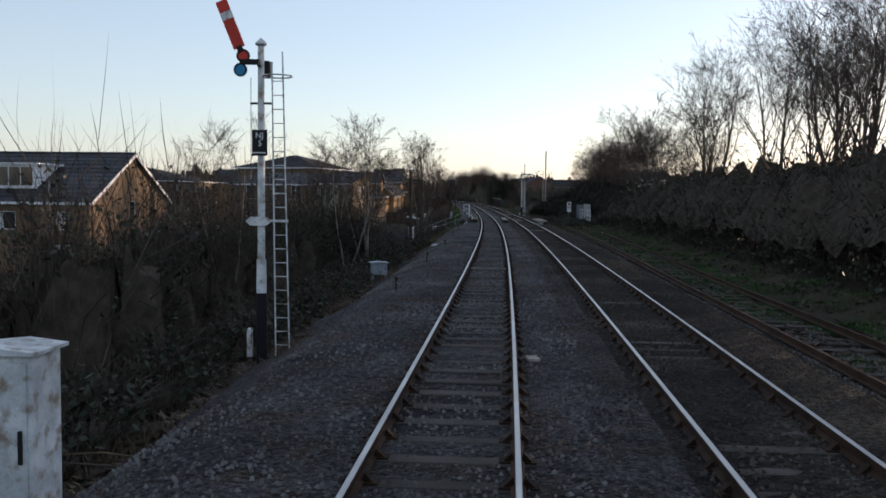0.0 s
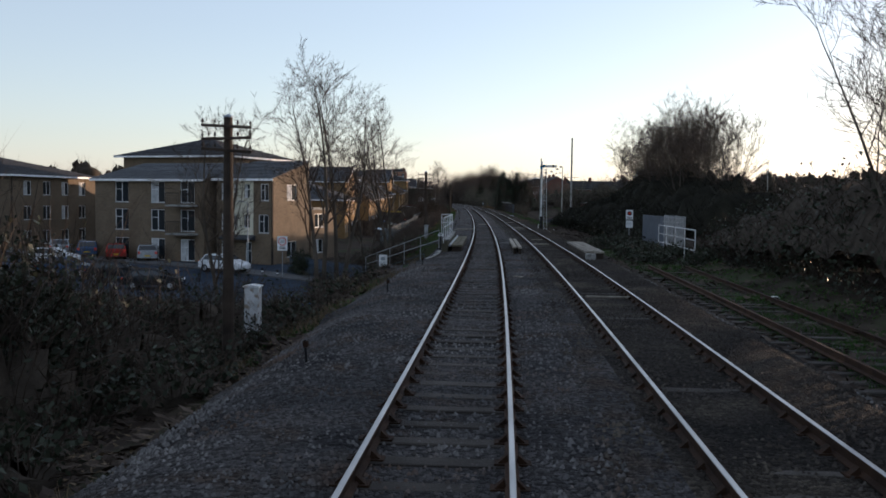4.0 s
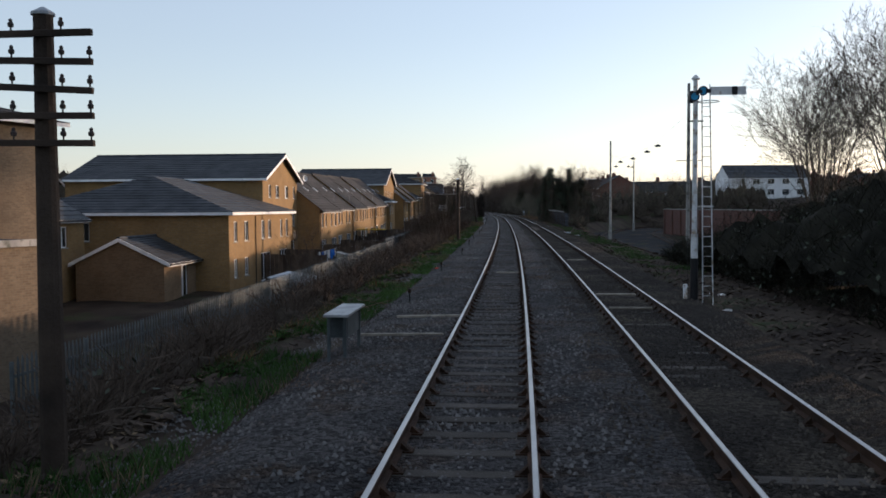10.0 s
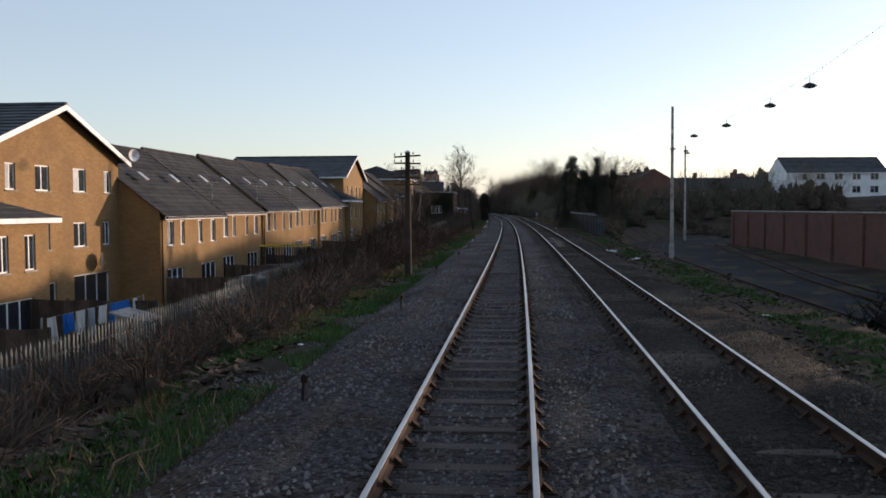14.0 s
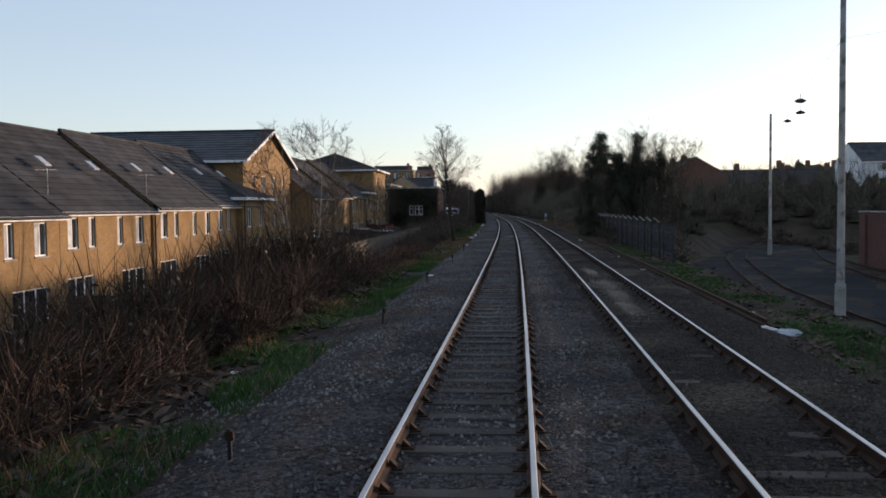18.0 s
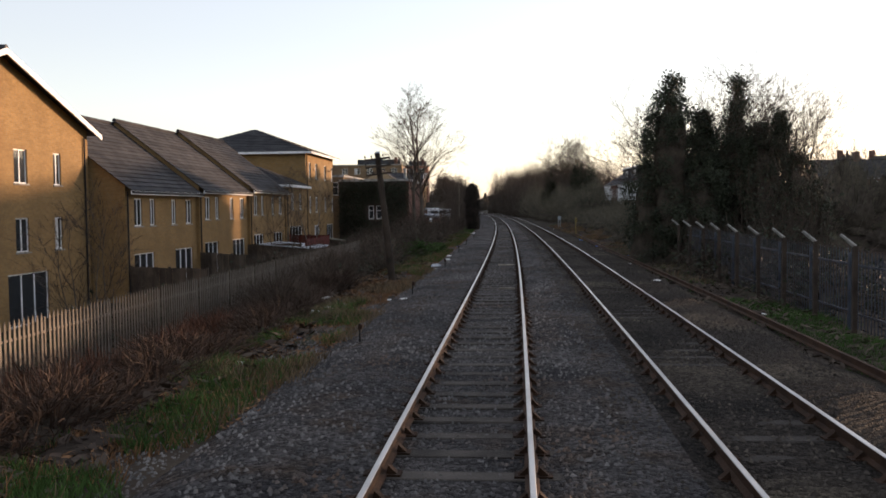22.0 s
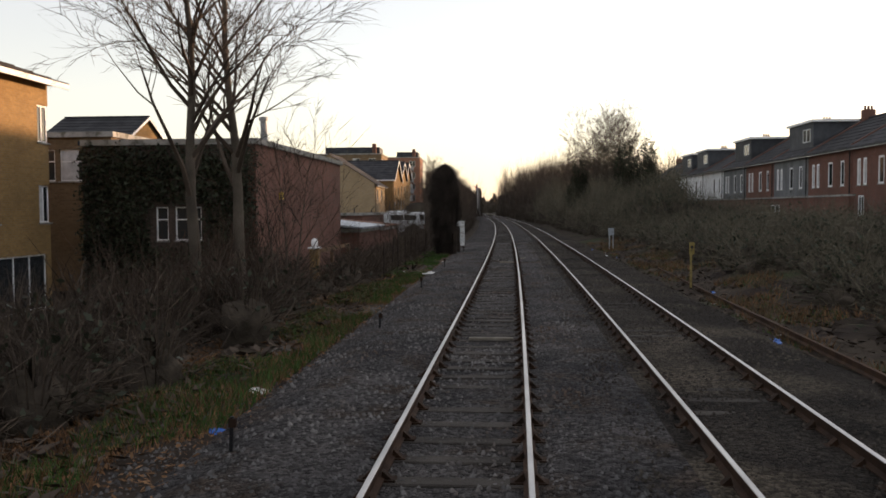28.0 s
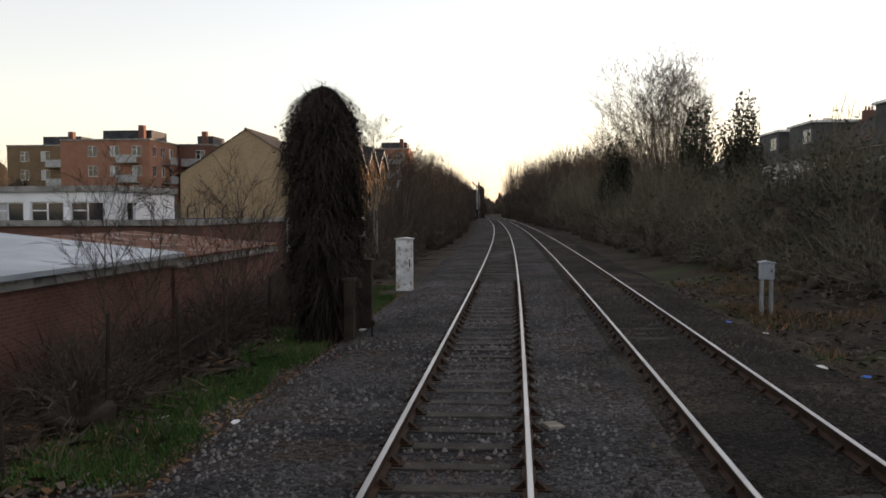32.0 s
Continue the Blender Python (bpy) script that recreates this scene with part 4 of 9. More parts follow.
# houses behind the corner house
building("back_house", at(142, -25, -2.9), 11.0, 9.0, 5.0, "ridge_y", "buff brick house with a dark roof behind the gardens", tile=M_SLATE, rise=2.8, front=win_row([(1.5, 2.5), (5, 6), (8, 9)], 3.2, 4.4))
building("back_house", at(166, -38, -2.9), 9.0, 12.0, 7.6, "ridge_x", "buff brick gabled house behind the terrace", tile=M_SLATE, rise=2.3, front=win_row([(2, 2.8), (6, 6.8)], 5.3, 6.5))
building("porch_wing", at(151.0, -19.3, -3.0), 5.0, 5.2, 2.5, "ridge_y", "single-storey brown brick wing with a white-edged gable", wall=M_BROWNB, tile=M_SLATE, rise=1.25, front=[(2.6, 3.6, 0.1, 2.1, 1)], bargeboard="near", pipes=())
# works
# near wall has its own darker brick, which carries the shade on that side
works = building("brick_works", at(294.4, -9.0, -0.8), 16.0, 6.7, 5.75, "flat", "red brick works building with a flat roof and pale coping", wall=M_REDB, category="building", near_wall=M_SHADEDB, near=[(2.1, 2.5, 2.15, 3.42, 1), (2.6, 3.12, 2.15, 3.42, 1), (3.38, 3.86, 2.15, 3.42, 1)], pipes=())
wrng = np.random.default_rng(91)
wx, wz = wrng.uniform(0, 1, 16000), wrng.uniform(0, 1, 16000)
keep = ~((wx * 6.7 > 1.9) & (wx * 6.7 < 4.1) & (wz * 5.6 > 1.95) & (wz * 5.6 < 3.6))
part("flue", Build().tube((-0.7, 3.6, 5.8), (-0.7, 3.6, 6.95), 0.14, n=12).tube((-0.7, 3.6, 6.95), (-0.7, 3.6, 7.1), 0.2, n=12), M_GALV, works, "steel flue with a cowl")
IVY_SPOTS = np.stack([-wx[keep] * 6.7, np.full(keep.sum(), -0.04), wz[keep] * 5.6], -1)
part("alarm_box", Build().bevel(0.005, 0.13, 3.2, 3.46, 3.72, 4.0, 0.02), M_YELP, works, "yellow alarm box")
part("joint", Build().box(0.002, 0.012, 4.0, 4.03, 0, 5.7), M_BLACK, works, "dark movement joint")
building("clerestory_works", at(297, -15.75, -0.8), 14.0, 9.0, 6.3, "flat", "dark brick works block with a white window band", wall=M_BROWNB, category="building", near=[(0.5 + 1.9 * k, 2.2 + 1.9 * k, 4.5, 5.8, 1) for k in range(4)], pipes=())
low = building("low_works", at(310.9, -8.0, -0.9), 8.0, 8.5, 2.1, "flat", "low red brick workshop under a pale sheet roof", wall=M_REDB, category="building", pipes=())
part("sheet_roof", Build().prism([(0.3, 2.28), (0.3, 2.38), (-6.5, 3.1), (-6.5, 3.0)], -0.6, 8.2), M_SHEET, low, "pale blue-grey sheet roof")
rustb = building("rusty_shed", at(319.2, -8.0, -0.9), 9.0, 5.0, 2.0, "flat", "brick shed with a rusty corrugated roof", wall=M_REDB, category="building", pipes=())
for k in range(18):
    part("roof_sheet", Build().prism([(0.25, 2.2), (0.25, 2.25), (-5.0, 2.72), (-5.0, 2.67)], 0.5 * k, 0.5 * k + 0.47), M_RUSTROOF, rustb)
building("low_works", at(329.0, -10.8, -0.8), 12.0, 10.0, 2.8, "flat", "low red brick building with a pale roof edge", wall=M_REDB, category="building", pipes=())
cabin = building("site_cabin", at(330.0, -14.6, 0.4), 6.0, 9.0, 2.9, "flat", "white site cabin with a row of windows", wall=M_WHITEW, category="cabin", near=[(0.4 + 1.6 * k, 1.75 + 1.6 * k, 1.6, 2.5, 2) for k in range(5)], front=[(0.6, 1.9, 1.6, 2.5, 2)], pipes=())
yel = building("yellow_gable_house", at(369.0, -15.5, 0.6), 10.0, 11.2, 5.0, "ridge_y", "pale sand brick house with a tall blank gable", wall=M_SANDB, rise=3.6, courses=10, front=[(2, 3, 3, 4.3, 2), (6, 7, 3, 4.3, 2)])
for k in range(3):
    building("buff_house", at(381.0 + 13 * k, -14.6 - 0.4 * k, 1.2 + 0.5 * k), 10.0, 10.0, 5.4, "ridge_x", "buff brick gabled house in a row", rise=2.6, courses=8, far=True, front=[(2, 3, 3, 4.3, 2), (6.5, 7.5, 3, 4.3, 2), (2, 3, 0.5, 2.2, 2), (6.5, 7.5, 0.5, 2.2, 2)], group="row of gabled houses")
building("orange_lit_house", at(330, -30.0, -0.3), 9.0, 7.0, 8.4, "ridge_x", "tall buff house catching the evening sun", rise=2.2, courses=8, front=[(2.5, 3.5, 6.6, 7.9, 2), (5.5, 6.5, 6.6, 7.9, 2)], near=[(3, 4, 6.6, 7.9, 2)])


def flat_block(s, d, z, L, D, floors, wall, label, turn=0.0):
    """A block of flats with recessed balconies and a raised roof storey."""
    H = floors * 2.8 + 0.4
    wins = [(1.2 + 3.2 * k, 2.6 + 3.2 * k, 0.9 + 2.8 * f, 2.4 + 2.8 * f, 2) for k in range(int((L - 1) / 3.2)) for f in range(floors)]
    nw = [(1.2 + 3.2 * k, 2.6 + 3.2 * k, 0.9 + 2.8 * f, 2.4 + 2.8 * f, 2) for k in range(int((D - 1) / 3.2)) for f in range(floors)]
    b = building("block_of_flats", at(s, d, z, turn), L, D, H, "flat", label, wall=wall, category="flats", front=wins, near=nw, group="far blocks of flats", pipes=())
    for f in range(1, floors):
        bal = part("balcony", Build().box(0.02, 1.3, L * 0.4, L * 0.4 + 3, 2.8 * f - 0.1, 2.8 * f + 0.05), M_CONC, b, "pale balcony slab")
        part("balustrade", Build().box(1.24, 1.3, L * 0.4, L * 0.4 + 3, 2.8 * f + 0.05, 2.8 * f + 1.05), M_GALV, bal)
        bal = part("balcony", Build().box(-4.5, -1.5, -1.2, -0.02, 2.8 * f - 0.1, 2.8 * f + 0.05), M_CONC, b, "pale balcony slab")
        part("balustrade", Build().box(-4.5, -1.5, -1.2, -1.14, 2.8 * f + 0.05, 2.8 * f + 1.05), M_GALV, bal)
    part("roof_storey", Build().bevel(-D * 0.6, -0.6, L * 0.2, L * 0.7, H + 0.2, H + 1.6, 0.05), M_SLATE, b, "dark roof storey")
    part("chimney", Build().bevel(-2.0, -1.2, 1.0, 2.0, H + 0.2, H + 2.2, 0.05), M_REDB, b)
    return b


flat_block(420, -49.5, 3.8, 12.0, 13.0, 3, M_SUNORANGEB, "block of flats with the orange of the low sun put into its brick")
flat_block(427, -63.2, 3.6, 12.0, 11.0, 3, M_BROWNB, "brown brick block of flats with balconies")
flat_block(431, -43.9, 3.8, 12.0, 5.2, 3, M_REDB, "red brick block of flats")
flat_block(438, -22.8, 4.6, 12.0, 19.5, 3, M_BROWNB, "long brown brick block of flats behind the houses")
flat_block(480, -17.6, 3.5, 14.0, 10.0, 4, M_SUNORANGEB, "orange brick block of flats beyond the works")
# right side terrace
M_GREYR = mat("grey_render", (0.10, 0.105, 0.11), (0.16, 0.165, 0.17), scale=0.8, fine=40, bump=0.2)
for q in range(11):
    s0, w = 307.3 + q * 8.7, 8.7
    hh = building("hill_house", Matrix.Translation(loc(s0 + w, 24.0, 1.5)) @ pose(0, 0, 0, 0, 0, math.degrees(float(heading(s0))) + 180), w, 9.0, 5.2, "ridge_y", ("white rendered" if q in (6, 7, 8, 10) else "grey rendered" if q in (3, 5) else "red brick") + " terraced house on the hill",
                  wall=M_WHITEW if q in (6, 7, 8, 10) else M_GREYR if q in (3, 5) else M_REDB, near_wall=None, tile=M_TILE, rise=2.6,
                  front=win_row([(0.8, 1.4), (1.8, 2.4), (4.2, 5.1), (6.6, 7.3)], 2.4, 4.2, 1) + win_row([(1.0, 2.0), (5.6, 6.5)], 0.3, 1.7), group="terrace on the hill", courses=8, far=True, frame_width=0.12, pipes=(8.4,))
    if q != 4:
        part("chimney", Build().bevel(-4.95, -4.05, -0.3, 0.3, 7.0, 8.5, 0.04), M_REDB, hh, "brick chimney stack")
        for x in (-4.75, -4.5, -4.25):
            part("chimney_pot", Build().lathe([(0.1, 8.5), (0.08, 8.75), (0.1, 8.8)], 8, (x, 0, 0)), M_REDB, hh)
    part("party_wall", Build().prism([(0.1, 4.95), (-4.5, 7.7), (-4.5, 7.95), (0.1, 5.25)], -0.12, 0.12), M_REDB, hh, "brick parapet between the roofs")
    if q in (3, 5, 7, 8):
        dm = part("dormer", Build().bevel(-4.4, -0.9, 1.2, 7.2, 5.3, 7.75, 0.03), M_SLATE, hh, "slate-hung box dormer")
        part("dormer_roof", Build().bevel(-4.5, -0.7, 1.0, 7.4, 7.752, 7.95, 0.03), M_WHITE, dm, "white roof edge")
        window(dm, pose(-0.9, 4.9, 6.2, 0, 0, 90) @ pose(0, -0.14, 0), 0, 1.7, 0, 1.05, 2, sill=False)
gw = thing("garden_wall", Matrix(), "long red brick wall below the hill houses", "wall")
ss = np.arange(318, 366, 4.0)
part("wall", Build().sweep([Vector(p) for p in loc(ss, 21.4, 0.2)], [(-0.15, 0), (0.15, 0), (0.15, 2.9), (-0.15, 2.9)]), M_REDB, gw)
part("coping", Build().sweep([Vector(p) for p in loc(ss, 21.4, 3.1)], [(-0.24, 0), (0.24, 0), (0.24, 0.12), (-0.24, 0.12)]), M_CONC, gw, "pale coping")
for s in (333.5, 350.0):
    window(gw, at(s, 21.25, 1.2, 90) @ pose(0, 0, 0, 0, 0, 180) @ pose(0, -0.14, 0), 0, 2.0, 0, 1.4, 2)
white = building("white_house", at(318.0, 76.0, 3.3, 4), 9.0, 20.0, 5.7, "ridge_x", "white rendered house with a dark slate roof", wall=M_WHITEW, tile=M_SLATE, rise=3.0, bargeboard=False,
                 near=[(1.5 + 3.6 * k, 3.2 + 3.6 * k, z, z + 1.35, 2) for k in range(5) for z in (1.5, 4.1)], front=[(1.5 + 2.6 * k, 2.5 + 2.6 * k, z, z + 1.3, 1) for k in range(3) for z in (1.5, 4.1)], frame_width=0.06)


# ---- bare trees ----
def grow(rng, verts, faces, p, w, length, r, depth, sides, bend, up, fine=0.006):
    """One limb of several bends, with smaller limbs along it."""
    if depth == 0:
        q = (Vector(w) + Vector((rng.gauss(0, bend), rng.gauss(0, bend), rng.gauss(0, bend) + up))).normalized()
        e = p + q * length
        c = p.lerp(e, 0.5) + Vector((rng.gauss(0, 0.05), rng.gauss(0, 0.05), rng.gauss(0, 0.05))) * length
        t = q.cross(Vector((rng.gauss(0, 1), rng.gauss(0, 1), rng.gauss(0, 1)))).normalized() * max(r, fine)
        base = len(verts)
        verts.extend((p - t, p + t, c + t * 0.8, c - t * 0.8, e))
        faces.extend(((base, base + 1, base + 2, base + 3), (base + 3, base + 2, base + 4)))
        return
    n = 4 if depth > 1 else 2
    pts, rads = [p], [r]
    q = Vector(w)
    for i in range(n):
        q = (q + Vector((rng.gauss(0, bend), rng.gauss(0, bend), rng.gauss(0, bend) + up))).normalized()
        pts.append(pts[-1] + q * (length / n))
        rads.append(r * (1 - 0.75 * (i + 1) / n))
    base = len(verts)
    k = sides if depth > 1 else 3
    for a, ra in zip(pts, rads):
        u = q.orthogonal().normalized()
        t = q.cross(u)
        verts.extend(a + (u * math.cos(6.2832 * j / k) + t * math.sin(6.2832 * j / k)) * ra for j in range(k))
    for i in range(n):
        faces.extend((base + i * k + j, base + i * k + (j + 1) % k, base + (i + 1) * k + (j + 1) % k, base + (i + 1) * k + j) for j in range(k))
    kids = rng.randint(4, 6) if depth > 1 else rng.randint(5, 7)
    for c in range(kids):
        f = rng.uniform(0.25, 1.0) if c else 1.0
        i = min(n - 1, int(f * n))
        start = pts[i].lerp(pts[i + 1], f * n - i)
        side = Vector((rng.gauss(0, 1), rng.gauss(0, 1), rng.gauss(0, 0.4))).normalized()
        dirn = ((pts[i + 1] - pts[i]).normalized() * rng.uniform(0.8, 1.3) + side * rng.uniform(0.5, 0.9)).normalized()
        grow(rng, verts, faces, start, dirn, length * rng.uniform(0.42, 0.68), max(rads[i + 1] * 0.7, fine), depth - 1, sides, bend * 1.15, up, fine)


def bare_tree(m, seed, height, stems=1, limbs=7, spread=0.55, girth=0.16, clear=0.35, label="bare winter tree with a fine crown of twigs", depth=3, up=0.06, reach=1.0, fine=0.006, bark=None):
    rng = random.Random(seed)
    t = thing("bare_tree", m, label, "tree")
    tv, tf, cv, cf = [], [], [], []
    for q in range(stems):
        a = rng.uniform(0, 6.28)
        lean = 0.05 + (0.16 if stems > 1 else 0)
        p = Vector((math.cos(a) * 0.25 * (stems > 1), math.sin(a) * 0.25 * (stems > 1), -0.3))
        w = Vector((math.cos(a) * lean, math.sin(a) * lean, 1)).normalized()
        hgt = height * rng.uniform(0.82, 1.0)
        g = girth * (1 if stems == 1 else 0.75)
        n = 9
        pts = [p]
        for i in range(n):
            w = (w + Vector((rng.gauss(0, 0.05), rng.gauss(0, 0.05), 0.04))).normalized()
            pts.append(pts[-1] + w * hgt / n)
        k = 8
        base = len(tv)
        for i, a in enumerate(pts):
            ra = g * (1 - 0.88 * i / n) * (1.25 if i == 0 else 1)
            u = w.orthogonal().normalized()
            tt = w.cross(u)
            tv.extend(a + (u * math.cos(6.2832 * j / k) + tt * math.sin(6.2832 * j / k)) * ra for j in range(k))
        for i in range(n):
            tf.extend((base + i * k + j, base + i * k + (j + 1) % k, base + (i + 1) * k + (j + 1) % k, base + (i + 1) * k + j) for j in range(k))
        for c in range(limbs):
            f = clear + (1 - clear) * (c + rng.random()) / limbs * 0.97
            i = min(n - 1, int(f * n))
            start = pts[i].lerp(pts[i + 1], f * n - i)
            a = rng.uniform(0, 6.28)
            dirn = Vector((math.cos(a) * spread, math.sin(a) * spread, 1.0 - spread * 0.55)).normalized()
            grow(rng, cv, cf, start, dirn, reach * hgt * (0.46 - 0.26 * (f - clear) / (1 - clear)) * rng.uniform(0.8, 1.15), max(g * (1 - 0.85 * f) * 0.55, 0.012), depth - 1, 5, 0.13, up, fine)
    part("trunk", raw_mesh("trunk", [tuple(v) for v in tv], tf, bark or M_BARK), None, t, smooth=False)
    me = bpy.data.meshes.new("crown")
    me.from_pydata([tuple(v) for v in cv], [], cf)
    me.materials.append(M_TWIG)
    part("crown", me, None, t, "bare branches and twigs")
    return t


TREES = {}
TREE_KINDS = dict(
    slim=dict(seed=11, height=10, stems=1, limbs=15, spread=0.40, girth=0.14, clear=0.28, depth=4),
    lean=dict(seed=31, height=10.5, stems=2, limbs=11, spread=0.5, girth=0.16, clear=0.28, depth=4, reach=0.62, up=0.04),
    ash=dict(seed=33, height=12, stems=3, limbs=11, spread=0.55, girth=0.17, clear=0.25, depth=4, reach=0.62, up=0.03),
    birch=dict(seed=24, height=8, stems=2, limbs=8, spread=0.55, girth=0.085, clear=0.3, depth=4, reach=0.75, up=0.03, bark=M_BIRCH),
    upright=dict(seed=22, height=10, stems=3, limbs=11, spread=0.34, girth=0.16, clear=0.22, depth=4),
    twin=dict(seed=12, height=13.0, stems=1, limbs=22, spread=0.62, girth=0.2, clear=0.32, depth=4, reach=0.62, up=0.04, fine=0.007),
    round=dict(seed=13, height=8.5, stems=7, limbs=7, spread=0.5, girth=0.12, clear=0.22, depth=4),
    dome=dict(seed=41, height=12, stems=12, limbs=7, spread=0.5, girth=0.12, clear=0.2, depth=4, fine=0.010),
    ball=dict(seed=51, height=9.2, stems=6, limbs=8, spread=0.5, girth=0.1, clear=0.2, depth=4, reach=0.8, fine=0.007),
    clump=dict(seed=14, height=6.5, stems=6, limbs=5, spread=0.5, girth=0.09, clear=0.15, depth=4),
    wide=dict(seed=15, height=9, stems=5, limbs=9, spread=0.55, girth=0.14, clear=0.22, depth=4),
    whip=dict(seed=16, height=5.5, stems=4, limbs=8, spread=0.5, girth=0.05, clear=0.15, depth=3))


def tree_at(kind, s, d, scale=1.0, turn=0.0, z=None):
    z = float(ground(s, d)) - 0.05 if z is None else z
    m = at(s, d, z, turn)
    if kind not in TREES:
        TREES[kind] = bare_tree(m, **TREE_KINDS[kind])
        TREES[kind].scale = (scale,) * 3
        return TREES[kind]
    t = copy_thing(TREES[kind], m)
    t.scale = (scale,) * 3
    return t


# ---- thickets ----
def thicket(name, seed, s0, s1, d0, d1, top, count, material, label, core=True, length=(0.5, 1.5), width=0.012, leaf=0, lean=0.5, shade=None):
    """A tangle of stems over a stretch: a dark heart with thousands of thin bent stems standing out of it. top: heights along s."""
    rng = np.random.default_rng(seed)
    tops = lambda s, d: np.interp(s, np.linspace(s0, s1, len(top)), top) * np.sqrt(np.clip(1 - ((d - (d0 + d1) / 2) / ((d1 - d0) / 2)) ** 2, 0.02, 1)) * (0.8 + 0.25 * np.sin(s * 0.9 + d) * np.sin(d * 1.3 - s * 0.5) + 0.12 * np.sin(s * 2.7 + 1.7 * d))
    t = thing(name, Matrix(), label, "bushes", kind="stuff")
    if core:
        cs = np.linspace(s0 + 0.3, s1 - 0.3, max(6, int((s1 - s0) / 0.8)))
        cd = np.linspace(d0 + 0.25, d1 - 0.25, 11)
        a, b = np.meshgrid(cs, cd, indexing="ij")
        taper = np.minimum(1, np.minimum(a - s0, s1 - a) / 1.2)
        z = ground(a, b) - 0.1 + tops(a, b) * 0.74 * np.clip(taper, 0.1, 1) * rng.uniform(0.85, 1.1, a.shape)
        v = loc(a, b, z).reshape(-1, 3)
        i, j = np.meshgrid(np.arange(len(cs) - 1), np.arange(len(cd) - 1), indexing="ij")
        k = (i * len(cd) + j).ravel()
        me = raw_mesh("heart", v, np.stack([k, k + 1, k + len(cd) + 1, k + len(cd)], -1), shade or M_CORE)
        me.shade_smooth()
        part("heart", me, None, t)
    s, d = rng.uniform(s0, s1, count), (d0 + d1) / 2 + (d1 - d0) / 2 * np.sin(rng.uniform(-1.57, 1.57, count))
    h = tops(s, d)
    zz = ground(s, d) + h * rng.uniform(0.05, 0.95, count) ** 0.6 * (0.95 if core else 0.5)
    p0 = loc(s, d, zz)
    ln = rng.uniform(*length, count)
    a = rng.uniform(0, 6.28, count)
    w = np.stack([np.cos(a) * lean, np.sin(a) * lean, rng.uniform(0.1, 1.0, count)], -1)
    w /= np.linalg.norm(w, axis=1)[:, None]
    bend = np.stack([np.cos(a + 1), np.sin(a + 1), -0.6 + 0 * a], -1) * rng.uniform(0.1, 0.5, count)[:, None]
    p1 = p0 + w * ln[:, None] * 0.55
    p2 = p1 + (w + bend) * ln[:, None] * 0.5
    side = np.cross(w, rng.normal(size=(count, 3)))
    side /= np.linalg.norm(side, axis=1)[:, None]
    side *= (width * rng.uniform(0.6, 1.5, count))[:, None]
    v = np.stack([p0 - side, p0 + side, p1 - side * 0.7, p1 + side * 0.7, p2], 1).reshape(-1, 3)
    k = 5 * np.arange(count)[:, None]
    f = np.concatenate([k + [0, 1, 3], k + [0, 3, 2], k + [2, 3, 4]])
    part("stems", raw_mesh("stems", v, f, material), None, t)
    if leaf:
        leaves(t, rng, leaf, loc(*(lambda q: (s[q], d[q], ground(s[q], d[q]) + h[q] * rng.uniform(0.3, 1.02, leaf)))(rng.integers(0, count, leaf))), 0.09)
    return t


def leaves(parent, rng, count, centres, size, material=None):
    """Small bent leaves, two triangles each."""
    a = rng.normal(size=(count, 3))
    a /= np.linalg.norm(a, axis=1)[:, None]
    b = np.cross(a, rng.normal(size=(count, 3)))
    b /= np.linalg.norm(b, axis=1)[:, None]
    r = (size * rng.uniform(0.5, 1.3, count))[:, None]
    c = centres + rng.normal(size=(count, 3)) * 0.12
    v = np.stack([c - a * r, c + b * r * 0.6, c + a * r, c - b * r * 0.6], 1).reshape(-1, 3)
    k = 4 * np.arange(count)[:, None]
    part("leaves", raw_mesh("leaves", v, np.concatenate([k + [0, 1, 2], k + [0, 2, 3]]), material or M_LEAF), None, parent, "dark green leaves")


# ivy over the near wall of the works
leaves(works, np.random.default_rng(92), len(IVY_SPOTS), IVY_SPOTS - np.array([0, 0.12, 0]), 0.075)

# ---- stones ----
for q, (s0, s1, n) in enumerate([(2, 60, 22000), (60, 84.5, 10000), (107, 140, 12000), (140, 230, 29000), (230, 330, 30000)]):
    scatter_stones("ballast_stones", 21 + q, n, s0, s1, -3.7, 1.9, 0.036, 0.010, "loose grey ballast stones round the sleepers", M_STONE)
    scatter_stones("ballast_stones", 31 + q, n * 2 // 3, s0, s1, 1.7, 6.2, 0.034, 0.009, "older brown ballast stones round the far line", M_STONE_OLD)


for q, (s0, s1) in enumerate([(4, 86), (106, 180), (180, 250), (250, 330)]):
    scatter_stones("scattered_stones", 51 + q, 9000, s0, s1, -4.4, -3.3, 0.034, 0.006, "loose stones spilled beyond the ballast edge", M_STONE)
    scatter_stones("scattered_stones", 61 + q, 4000, s0, s1, 6.0, 7.6, 0.034, 0.006, "loose stones spilled beyond the far ballast", M_STONE_OLD)
M_SAND = mat("sandy_stone", (0.12, 0.10, 0.085), (0.22, 0.19, 0.16), scale=0.5, fine=40, bump=0.3, vary=0.4, island=True, spec=0.05)
for q, s in enumerate((199.0, 202.0, 205.5, 211.0)):
    scatter_stones("sandy_streak", 41 + q, 1500, s - 1.3, s + 1.2, 3.25 + 0.08 * (q % 2), 3.62 + 0.1 * (q % 3), 0.02, 0.012, "pale dried silt between the rails of the far line", M_SAND, spill=True)


